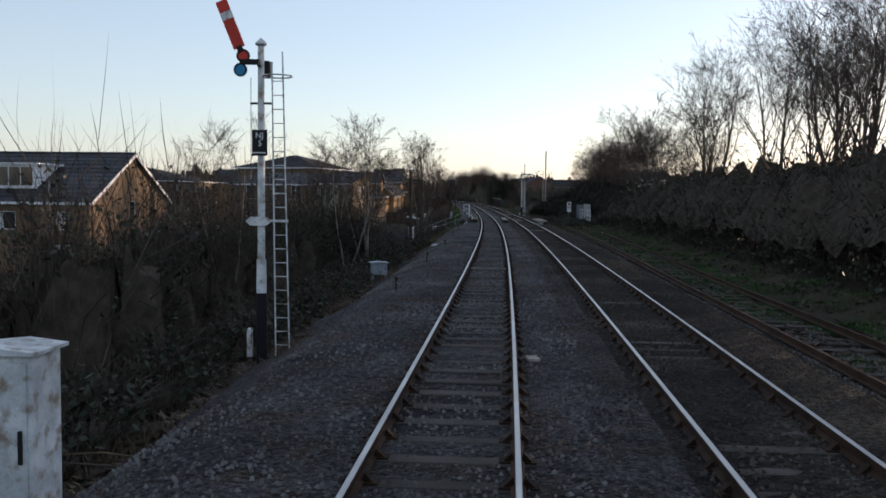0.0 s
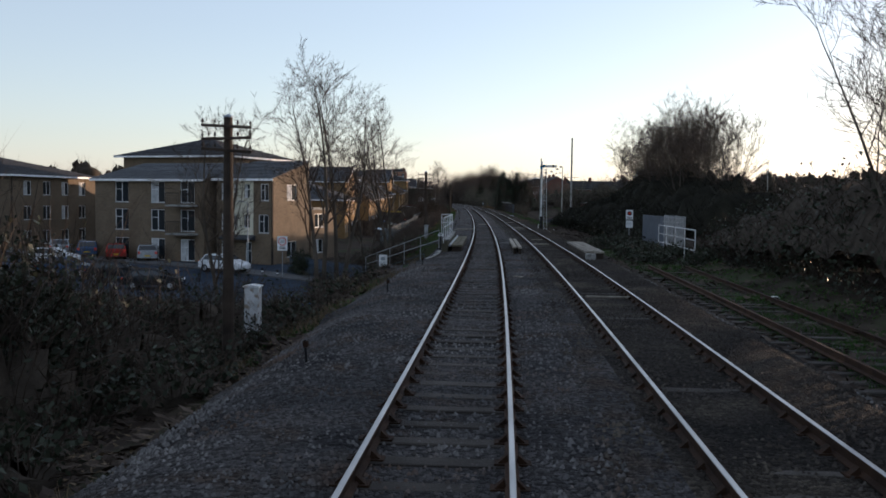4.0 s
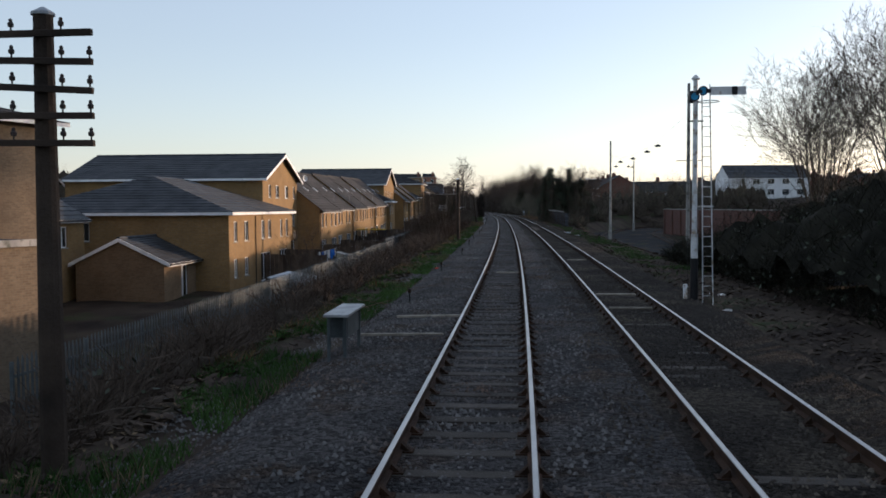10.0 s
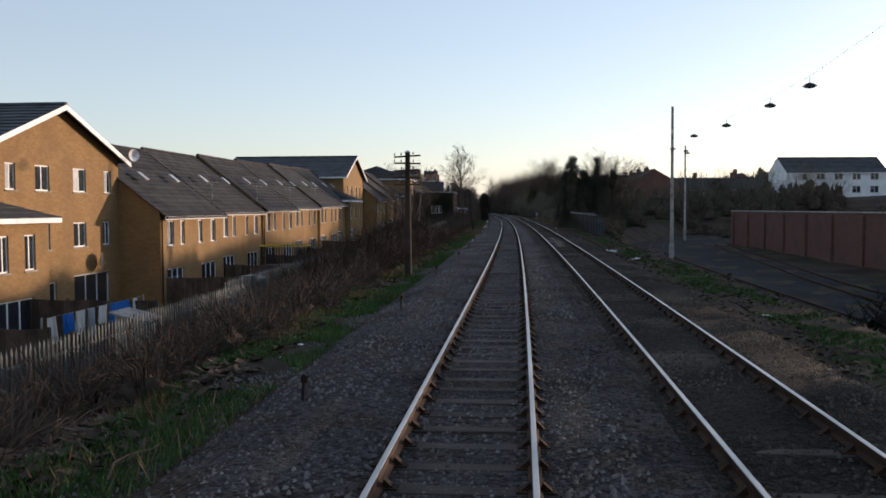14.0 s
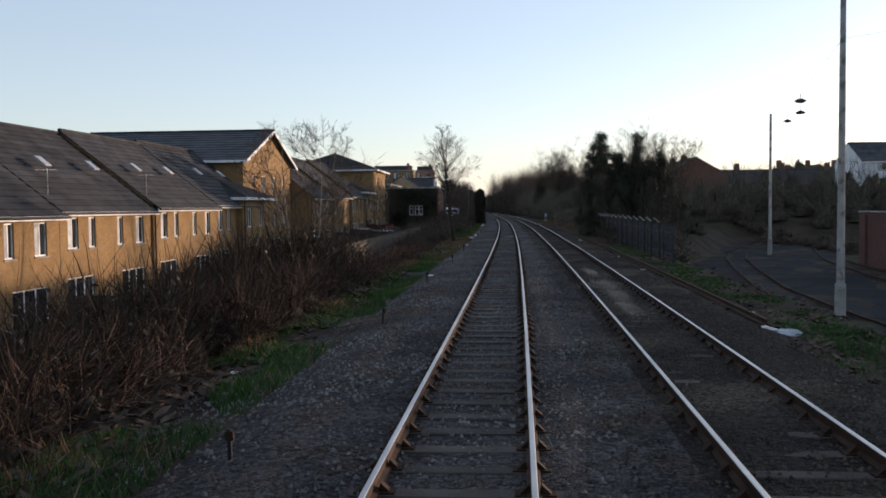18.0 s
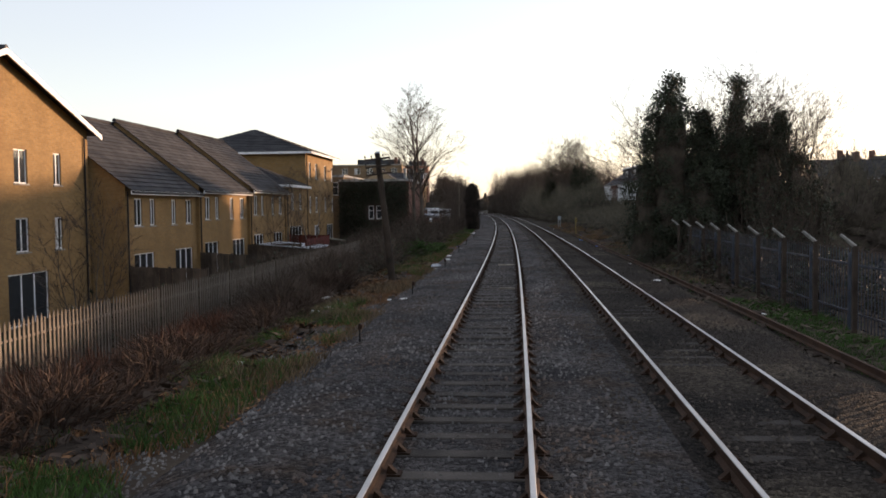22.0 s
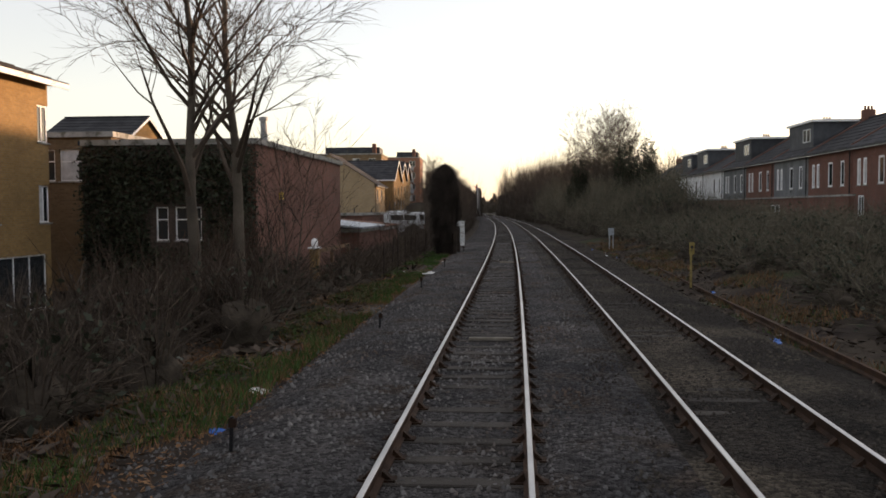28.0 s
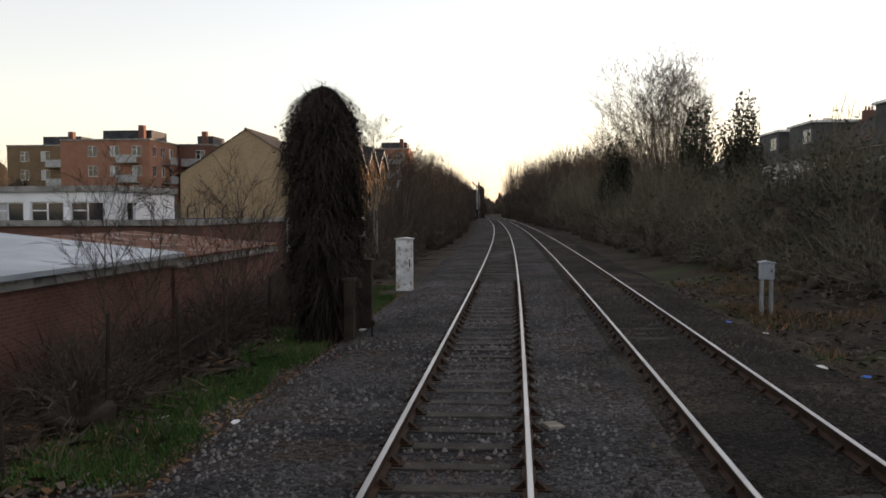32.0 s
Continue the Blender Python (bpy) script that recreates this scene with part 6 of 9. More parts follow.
def car(m, colour, label, name="parked_car", L=4.1, W=1.72, H=1.45, van=False):
    c = thing(name, m, label, "van" if van else "car", "parked vehicles")
    if van:
        side = [(-L / 2, 0.35), (-L / 2, H - 0.1), (-L / 2 + 0.1, H), (L / 2 - 1.25, H), (L / 2 - 0.75, H - 0.75), (L / 2 - 0.05, H - 1.0), (L / 2, 0.75), (L / 2, 0.35)]
    else:
        side = [(-L / 2, 0.35), (-L / 2 + 0.02, 0.85), (-L / 2 + 0.25, 0.95), (-L / 2 + 0.65, H - 0.06), (-L / 2 + 1.1, H), (L / 2 - 1.75, H - 0.03), (L / 2 - 1.0, 0.98), (L / 2 - 0.2, 0.82), (L / 2, 0.62), (L / 2, 0.35)]
    b = Build()
    rows = [(-W / 2, 0.93), (-W / 2 + 0.06, 1.0), (W / 2 - 0.06, 1.0), (W / 2, 0.93)]
    nn = len(side)
    vv = []
    for x, k in rows:
        for y, z in side:
            tz_ = max(0, (z - 0.95) / (H - 0.95)) if not van else 0
            vv.append((x * (1 - 0.14 * tz_), y * (1 if k == 1 else 0.985), 0.35 + (z - 0.35) * (1 if k == 1 else 0.97)))
    b.add(vv, [tuple(range(nn)), tuple(range(3 * nn, 4 * nn))] + [(r * nn + i, r * nn + (i + 1) % nn, (r + 1) * nn + (i + 1) % nn, (r + 1) * nn + i) for r in range(3) for i in range(nn)])
    part("body", b, colour, c)
    if van:
        part("windscreen", Build().add([(-W / 2 + .15, L / 2 - 1.21, H - .04), (W / 2 - .15, L / 2 - 1.21, H - .04), (W / 2 - .12, L / 2 - .74, H - .72), (-W / 2 + .12, L / 2 - .74, H - .72)], [(0, 1, 2, 3)]), M_GLASS, c)
        for x in (-1, 1):
            for y0 in (-L / 2 + 0.3, -L / 2 + 1.6):
                part("side_window", Build().box(*sorted((x * (W / 2 + 0.004), x * (W / 2 - 0.02))), y0, y0 + 1.15, H - 0.75, H - 0.28), M_GLASS, c)
        part("rear_window", Build().box(-W / 2 + .2, W / 2 - .2, -L / 2 - .01, -L / 2 + .01, H - .8, H - .25), M_GLASS, c)
    else:
        k = 0.86
        part("windscreen", Build().add([(-W / 2 * k + .06, L / 2 - 1.72, H - .07), (W / 2 * k - .06, L / 2 - 1.72, H - .07), (W / 2 - .1, L / 2 - 1.06, 1.02), (-W / 2 + .1, L / 2 - 1.06, 1.02)], [(0, 1, 2, 3)]).box(0, 0, 0, 0, 0, 0), M_GLASS, c).location = (0, 0.03, 0.03)
        part("rear_window", Build().add([(-W / 2 * k + .08, -L / 2 + .66, H - .09), (W / 2 * k - .08, -L / 2 + .66, H - .09), (W / 2 - .14, -L / 2 + .30, 1.0), (-W / 2 + .14, -L / 2 + .30, 1.0)], [(0, 1, 2, 3)]), M_GLASS, c).location = (0, -0.03, 0.02)
        for x in (-1, 1):
            part("side_window", Build().add([(x * (W / 2 * .875 + .012), -L / 2 + .8, H - .1), (x * (W / 2 * .875 + .012), L / 2 - 1.85, H - .1), (x * (W / 2 + .008), L / 2 - 1.2, 1.0), (x * (W / 2 + .008), -L / 2 + .5, 1.0)], [(0, 1, 2, 3)]), M_GLASS, c)
    for x in (-1, 1):
        for y in (-L / 2 + 0.75, L / 2 - 0.8):
            w = part("wheel", Build().tube((x * (W / 2 - 0.2), y, 0.31), (x * (W / 2 + 0.01), y, 0.31), 0.31, n=16), M_BLACK, c, "black tyre")
            part("rim", Build().tube((x * (W / 2 + 0.0), y, 0.31), (x * (W / 2 + 0.018), y, 0.31), 0.19, n=12), M_GALV, w)
        part("headlight", Build().box(*sorted((x * (W / 2 - 0.12), x * (W / 2 - 0.48))), L / 2 - 0.06, L / 2 + 0.006, 0.62, 0.76), M_WHITE, c)
        part("tail_light", Build().box(*sorted((x * (W / 2 - 0.05), x * (W / 2 - 0.25))), -L / 2 - 0.012, -L / 2 + 0.02, 0.7, 0.9), M_REDP, c)
    part("number_plate", Build().box(-0.26, 0.26, -L / 2 - 0.016, -L / 2 + 0.0, 0.48, 0.6), M_YELP, c)
    return c


P_WHITE, P_SILVER, P_RED, P_DARK, P_BLUE = plain("car_white", (0.7, 0.72, 0.74), 0.25), plain("car_silver", (0.38, 0.41, 0.44), 0.25, 0.4), plain("car_red", (0.28, 0.03, 0.025), 0.25), plain("car_black", (0.02, 0.022, 0.026), 0.2), plain("car_blue", (0.04, 0.08, 0.16), 0.25)
for s, d, t, col, lb in [(113.0, -20.6, -118, P_WHITE, "white parked hatchback"), (108.5, -27.5, -80, P_DARK, "black parked car"), (105.5, -23.5, -80, P_DARK, "dark parked car"), (122, -33, 20, P_RED, "dark red parked car"),
                         (121, -29.8, 20, P_SILVER, "silver parked car"), (124, -36.5, 20, P_BLUE, "dark blue parked car"), (116, -36, -80, P_WHITE, "white parked car"), (126, -40, 20, P_SILVER, "silver parked car"), (110, -32, -80, P_BLUE, "dark blue parked car")]:
    car(at(s, d, float(street_level(s)) + 0.01, t), col, lb + " on the street below the railway")


def sign_post(name, s, d, z, h, w, hs, label, draw, material=None, turn=0.0, r=0.03):
    g = thing(name, at(s, d, z, turn), label, "sign")
    part("post", Build().tube((0, 0, -0.2), (0, 0, h), r, n=8), material or M_GALV, g)
    p = part("plate", Build().bevel(-w / 2, w / 2, -0.05, -0.03, h - hs, h, 0.004), M_WHITE, g, "white sign plate")
    draw(p, h)
    return g


def ring(b, cx, cz, r0, r1, y):
    for i in range(24):
        a0, a1 = 6.2832 * i / 24, 6.2832 * (i + 1) / 24
        b.add([(cx + r0 * math.cos(a0), y, cz + r0 * math.sin(a0)), (cx + r1 * math.cos(a0), y, cz + r1 * math.sin(a0)), (cx + r1 * math.cos(a1), y, cz + r1 * math.sin(a1)), (cx + r0 * math.cos(a1), y, cz + r0 * math.sin(a1))], [(0, 1, 2, 3)])
    return b


def draw20(p, h):
    part("red_ring", ring(Build(), 0, h - 0.4, 0.25, 0.32, -0.054), M_REDP, p)
    text_part(p, "20", 0.34, pose(0, -0.056, h - 0.4, 90), M_BLACK)
    for k in range(2):
        part("bar", Build().box(-0.25, 0.25, -0.056, -0.052, h - 0.86 - 0.12 * k, h - 0.8 - 0.12 * k), M_BLACK, p)


def draw_notice(p, h):
    part("emblem", Build().prism([(-0.12, h - 0.32), (0.12, h - 0.32), (0.12, h - 0.18), (0.05, h - 0.1), (-0.12, h - 0.14)], -0.056, -0.052), M_GREYP, p)
    for k in range(4):
        part("bar", Build().box(-0.17, 0.17, -0.056, -0.052, h - 0.44 - 0.09 * k, h - 0.40 - 0.09 * k), M_GREYP, p)


def draw_limit(p, h):
    part("disc", Build().tube((0, -0.052, h - 0.22), (0, -0.056, h - 0.22), 0.15, n=24), M_BLACK, p)
    part("disc_centre", Build().tube((0, -0.057, h - 0.22), (0, -0.06, h - 0.22), 0.075, n=16), M_REDP, p)
    for k in range(2):
        part("bar", Build().box(-0.16, 0.16, -0.056, -0.052, h - 0.50 - 0.08 * k, h - 0.46 - 0.08 * k), M_BLACK, p)


sign_post("speed_sign", 110.6, -15.4, -4.1, 3.65, 0.78, 1.1, "white street sign with a red ring on a grey post", draw20)
sign_post("notice_sign", 93.3, -5.7, -4.15, 3.5, 0.46, 0.8, "white notice board on a dark post", draw_notice, M_BLACK)
sg = sign_post("railway_sign", 101.9, 9.46, -0.2, 2.2, 0.46, 0.62, "white railway sign with a dark disc above a smaller plate", draw_limit)
lower = part("lower_plate", Build().bevel(-0.22, 0.22, -0.05, -0.03, 1.05, 1.5, 0.004), M_WHITE, sg, "second white plate")
for k in range(4):
    part("bar", Build().box(-0.17, 0.17, -0.056, -0.052, 1.13 + 0.09 * k, 1.16 + 0.09 * k), M_GREYP, lower)
M_TAN = mat("faded_yellow_paint", (0.20, 0.15, 0.05), (0.34, 0.27, 0.11), scale=5, fine=30, bump=0.3, c3=(0.12, 0.09, 0.05), third=9)
ys = thing("yellow_marker", at(293.4, 6.7, -0.35), "faded yellow lineside marker post with a square plate", "sign")
part("post", Build().bevel(-0.035, 0.035, -0.03, 0.03, -0.2, 1.5, 0.006), M_TAN, ys)
part("plate", Build().bevel(-0.07, 0.11, -0.05, -0.032, 1.2, 1.62, 0.005), M_TAN, ys)
part("disc", Build().tube((0.02, -0.056, 1.45), (0.02, -0.052, 1.45), 0.05, n=16), M_BLACK, ys)
for s, d in ((114.6, -19.1), (117.7, -21.8), (113.2, -17.6), (111.5, -16.0)):
    bo = thing("bollard", at(s, d, -4.1), "black street bollard with a pale band", "bollard", "bollards along the street")
    part("shaft", Build().lathe([(0.1, 0), (0.09, 0.1), (0.075, 0.85), (0.1, 0.88), (0.1, 0.95), (0.03, 1.02)], 10), M_BLACK, bo)
    part("band", Build().lathe([(0.082, 0.66), (0.081, 0.76)], 10), M_WHITE, bo)


def street_lamp(s, d, z, h, label="slim dark street lamp", turn=0.0, m=None):
    g = thing("street_lamp", at(s, d, z, turn), label, "street lamp")
    part("column", Build().tube((0, 0, 0), (0, 0, h), 0.07, 0.04, 8), M_GREYP, g)
    part("bracket", Build().tube((0, 0, h - 0.02), (-0.45, 0, h + 0.14), 0.03, n=6), M_GREYP, g)
    part("lantern", Build().bevel(-0.9, -0.4, -0.1, 0.1, h + 0.1, h + 0.2, 0.03), M_GALV, g, "flat lantern head")
    return g


street_lamp(116.0, -19.5, -4.1, 6.1)
street_lamp(52, -27, -3.1, 6.3)


# ---- fences ----
PALE = None


def palisade(s0, s1, d0, d1, z0, z1, h, group, label, material, panel=2.75, joined=False):
    """Steel palisade: bays of pales on two rails between posts. z0, z1: the foot's level at both ends."""
    n = max(1, round((s1 - s0) / panel))
    first = None
    for k in range(n):
        f = (k + 0.5) / n
        s, d, z = s0 + (s1 - s0) * k / n, d0 + (d1 - d0) * k / n, z0 + (z1 - z0) * k / n
        p0, p1 = Vector(loc(s, d, z)), Vector(loc(s0 + (s1 - s0) * (k + 1) / n, d0 + (d1 - d0) * (k + 1) / n, z0 + (z1 - z0) * (k + 1) / n))
        w = p1 - p0
        m = Matrix.Translation(p0) @ pose(0, 0, 0, 0, 0, math.degrees(math.atan2(-w.x, w.y)))
        if first is None:
            L = Vector((w.x, w.y)).length
            first = thing("palisade_panel", m, label, "fence", group)
            part("post", Build().box(-0.09, -0.03, -0.03, 0.03, -0.3, h - 0.1), material, first)
            for zz in (0.35, h - 0.4):
                part("rail", Build().box(-0.04, -0.005, 0.03, L - 0.03, zz, zz + 0.05), material, first)
            outline = [(-0.033, 0), (0.033, 0), (0.033, h - 0.12), (0.0, h), (-0.033, h - 0.12)]
            me = fix(Build().prism(outline, -0.004, 0.012, "x").mesh("pale"))
            me.materials.append(material)
            count = int(L / 0.152)
            if joined:
                run = Build()
                for q in range(int(L / 0.19)):
                    run.prism([(y * 0.6 + 0.1 + q * 0.19, z + 0.012 * math.sin(q * 12.9898 + s0)) for y, z in outline], 0.0, 0.012, "x")
                tagged(part("pale_run", run, material, first), kind="stuff")
                count = 0
            for q in range(count):
                part("pale", me, None, first).location = (0.004, 0.09 + q * 0.152, 0.03 * math.sin(q * 12.9898 + s0) * 0.4)
        else:
            copy_thing(first, m)


palisade(118, 168, -8.6, -8.4, -2.0, -1.75, 1.85, "palisade along the gardens", "grey-green steel palisade fence panel", M_DARKPAL)
palisade(168, 222, -9.0, -8.7, -1.7, -1.4, 1.85, "palisade along the gardens", "grey steel palisade fence panel among brambles", M_DARKPAL)
M_BRNPAL = mat("rust_stained_steel", (0.075, 0.0638, 0.0525), (0.165, 0.143, 0.12), scale=1.5, fine=25, rough=0.7, metal=0.2, bump=0.2)
palisade(222, 263, -8.5, -8.5, -1.35, -1.35, 1.9, "rusty palisade", "rust-stained steel palisade fence panel", M_BRNPAL)
M_YARDPAL = mat("dark_blue_steel", (0.028, 0.034, 0.045), (0.06, 0.07, 0.088), scale=2, fine=25, rough=0.6, bump=0.1)
palisade(222, 252, 8.7, 8.5, -0.55, -0.45, 1.9, "yard palisade", "dark grey steel palisade panel along the yard", M_YARDPAL, joined=True)
palisade(89.6, 95.2, 10.3, 10.3, -0.15, -0.15, 1.95, "palisade gate", "pale grey steel palisade gate panel", M_GALV)
M_SCREEN = plain("dull_screen_paint", (0.085, 0.10, 0.125), 0.6)
gp = thing("steel_screen", at(95.3, 10.35, -0.2), "blue-grey sheet steel screen beside the siding", "fence")
for k in range(6):
    part("sheet", Build().bevel(-0.02, 0.02, k * 1.12 + 0.01, k * 1.12 + 1.11, 0, 1.9, 0.004), M_SCREEN, gp)
M_BLUEPAL = mat("dull_blue_steel", (0.035, 0.055, 0.085), (0.075, 0.105, 0.15), scale=2, fine=25, rough=0.6, metal=0.1, bump=0.1)
palisade(84, 94, -11.6, -5.7, -4.1, -4.05, 1.85, "street palisade", "blue-grey steel palisade panel along the street", M_BLUEPAL)
palisade(104, 115, -8.0, -15.8, -4.1, -4.1, 1.95, "street palisade", "blue-grey steel palisade panel beside the flats", M_BLUEPAL)
# cranked posts near the ivy trees
for k in range(12):
    s = 224 + k * 2.6
    cp = thing("cranked_post", at(s, 8.3 - 0.01 * k, -0.45), "concrete fence post with a cranked top", "fence post", "cranked posts")
    part("shaft", Build().box(-0.05, 0.05, -0.05, 0.05, -0.2, 1.95), M_DARKTIM, cp)
    part("crank", Build().tube((0, 0, 1.93), (-0.32, 0, 2.2), 0.05, 0.04, 6), M_CONC, cp)
    for z in (0.4, 0.9, 1.4, 1.85):
        part("strand", Build().tube((0, 0, z), (0, 2.6, z), 0.005, n=4), M_RUST, cp)
# posts with wire on the left, at the end
for k in range(12):
    s = 299 + k * 2.5
    fp = thing("fence_post", at(s, -4.9 + 0.05 * math.sin(k * 3), float(ground(s, -4.9)), 0, 2 * math.sin(k * 5), 3 * math.sin(k * 2)), "thin weathered fence post", "fence post", "posts along the works")
    part("shaft", Build().tube((0, 0, -0.3), (0, 0, 1.55), 0.035, 0.03, 6), M_DARKTIM, fp)
for z in (0.5, 1.0, 1.4):
    ss = np.arange(299, 328, 2.0)
    wire = solo("fence_wire", Build().sweep([Vector(p) for p in loc(ss, -4.9, ground(ss, -4.9) + z)], [(-0.003, 0), (0.003, 0), (0, 0.005)]), M_RUST, Matrix(), "thin fence wire strung between the posts", "wire", "wires along the works")

# ---- yard on the right: masts, lamps on wires, rails, wall ----
for s, d, z0, z1, r in ((166.5, 12.95, -1.95, 11.1, 0.17), (210.2, 12.8, -2.0, 10.2, 0.16), (251.5, 22.1, -1.9, 9.9, 0.15), (166.5, 40, -1, 8.5, 0.08)):
    g = thing("yard_mast", at(s, d, z0), "tall tapering grey lighting mast", "mast", "yard masts")
    h = z1 - z0
    part("shaft", Build().tube((0, 0, -0.3), (0, 0, h), r, r * 0.62, 10), M_CONC, g)
    part("collar", Build().tube((0, 0, 0), (0, 0, 1.4), r * 1.3, r * 1.25, 10), M_CONC, g, "thick foot of the mast")
    if s == 166.5 and d < 20:
        part("crossbar", Build().tube((-0.85, 0, 7.6), (1.0, 0, 7.6), 0.025, n=6), M_BLACK, g)
        part("switch_box", Build().bevel(-0.55, -0.2, -0.15, 0.15, 0.2, 1.5, 0.02), M_BLACK, g, "dark switch box")
for q, (s, d, z) in enumerate([(178.5, 12.85, 7.47), (184.6, 12.95, 7.33), (193.9, 13.05, 7.2), (203, 13.0, 7.3), (222, 15.0, 7.6), (232, 18.2, 8.0), (241, 20.2, 8.3)]):
    lm = thing("hanging_lamp", at(s, d, z), "flat lamp hanging from a wire over the yard", "lamp", "lamps over the yard")
    part("hood", Build().lathe([(0.05, 0.16), (0.2, 0.1), (0.3, 0.02), (0.28, 0.0)], 12), M_BLACK, lm)
    part("bowl", Build().lathe([(0.05, -0.08), (0.2, -0.05), (0.26, 0.0)], 12), M_GALV, lm)
    part("hanger", Build().tube((0, 0, 0.15), (0, 0, 0.42), 0.012, n=4), M_BLACK, lm)
pts = [(166.5, 12.95, 9.0), (178.5, 12.85, 7.9), (184.6, 12.95, 7.76), (193.9, 13.05, 7.62), (203, 13.0, 7.73), (210.2, 12.8, 8.6), (222, 15, 8.02), (232, 18.2, 8.42), (241, 20.2, 8.72), (251.5, 22.1, 9.4)]
solo("span_wire", Build().sweep([Vector(loc(*p)) for p in pts], [(-0.004, 0), (0.004, 0), (0, 0.007)]), M_BLACK, Matrix(), "span wire carrying the yard lamps", "wire")


def yard_rails(points, name, label):
    g = thing(name, Matrix(), label, "railway track", "depot tracks")
    for side in (-0.72, 0.72):
        part("rail", Build().sweep([Vector(loc(s, d + side, z)) for s, d, z in points], RAIL), M_RUST, g)
    for k in range(len(points) * 5 - 5):
        a, f = divmod(k, 5)
        s, d, z = [p0 + (p1 - p0) * f / 5 for p0, p1 in zip(points[a], points[a + 1])]
        w = Vector(loc(*points[a + 1])) - Vector(loc(*points[a]))
        ob = part("sleeper", SLEEPERS[k % 5], None, g)
        ob.matrix_world = Matrix.Translation(loc(s, d, z - 0.01)) @ pose(0, 0, 0, 0, 0, math.degrees(math.atan2(-w.x, w.y)))


def bend(rows, step=5.0):
    """Places every few metres along a yard track given by a few rows of s and d."""
    ss, dd = zip(*rows)
    return [(q, float(np.interp(q, ss, dd)), -1.82) for q in np.arange(ss[0], ss[-1] + 0.1, step)]


yard_rails(bend([(150, 12.7), (197, 12.7), (212, 12.9), (222, 13.6), (233, 15.4), (246, 17.9), (256, 20.8), (263, 23.2), (269, 25.6), (276, 29.0), (282, 32.8)], 4.0), "depot_track", "dark rusty depot track curving away")
yard_rails(bend([(150, 16.2), (170, 16.7), (192, 18.0), (217, 20.9), (229, 22.0), (244, 24.6), (256, 28.2), (268, 32.2), (282, 38.6)], 4.0), "depot_track", "dark rusty depot track curving away")
# darker and less red than red_brick, for the yard wall
M_WALLB = brick_mat("dark_red_brick", (0.105, 0.05, 0.04), (0.15, 0.07, 0.052), (0.12, 0.095, 0.085), (0.07, 0.045, 0.038))
yw = thing("yard_wall", at(184, 24.6, -1.95), "long red brick yard wall with a coping", "wall")
part("wall", Build().box(-0.17, 0.17, 0, 56, 0, 3.85), M_WALLB, yw)
part("coping", Build().bevel(-0.24, 0.24, -0.05, 56.05, 3.852, 3.95, 0.02), M_CONC, yw)
for k in range(10):
    part("buttress", Build().bevel(-0.35, -0.172, 0.5 + k * 6, 1.0 + k * 6, 0, 3.7, 0.02), M_WALLB, yw)

# concrete surface of the yard; the shade of its wall is put into the colour
ss, dd = np.meshgrid(np.arange(152, 284, 4.0), [2.0, 5.0, 9, 13.0], indexing="ij")
dd = dd + 9 + np.interp(ss, [150, 232, 246, 256, 269, 282], [0, 0, 4.0, 7.5, 12.0, 17.0])
k = np.arange(len(ss) * 4).reshape(len(ss), 4)[:-1, :-1].ravel()
M_YARD = mat("yard_concrete", (0.015, 0.0165, 0.0195), (0.03, 0.0324, 0.036), scale=0.3, fine=20, bump=0.3, c3=(0.015, 0.015, 0.015), third=0.8, spec=0.02)
me = raw_mesh("yard_surface", loc(ss, dd, ground(ss, dd) + 0.03).reshape(-1, 3), np.stack([k, k + 4, k + 5, k + 1], -1), M_YARD)
tagged(new("yard_surface", me), "worn grey concrete surface of the depot yard, coloured dark for wall shade", "ground", kind="structure")


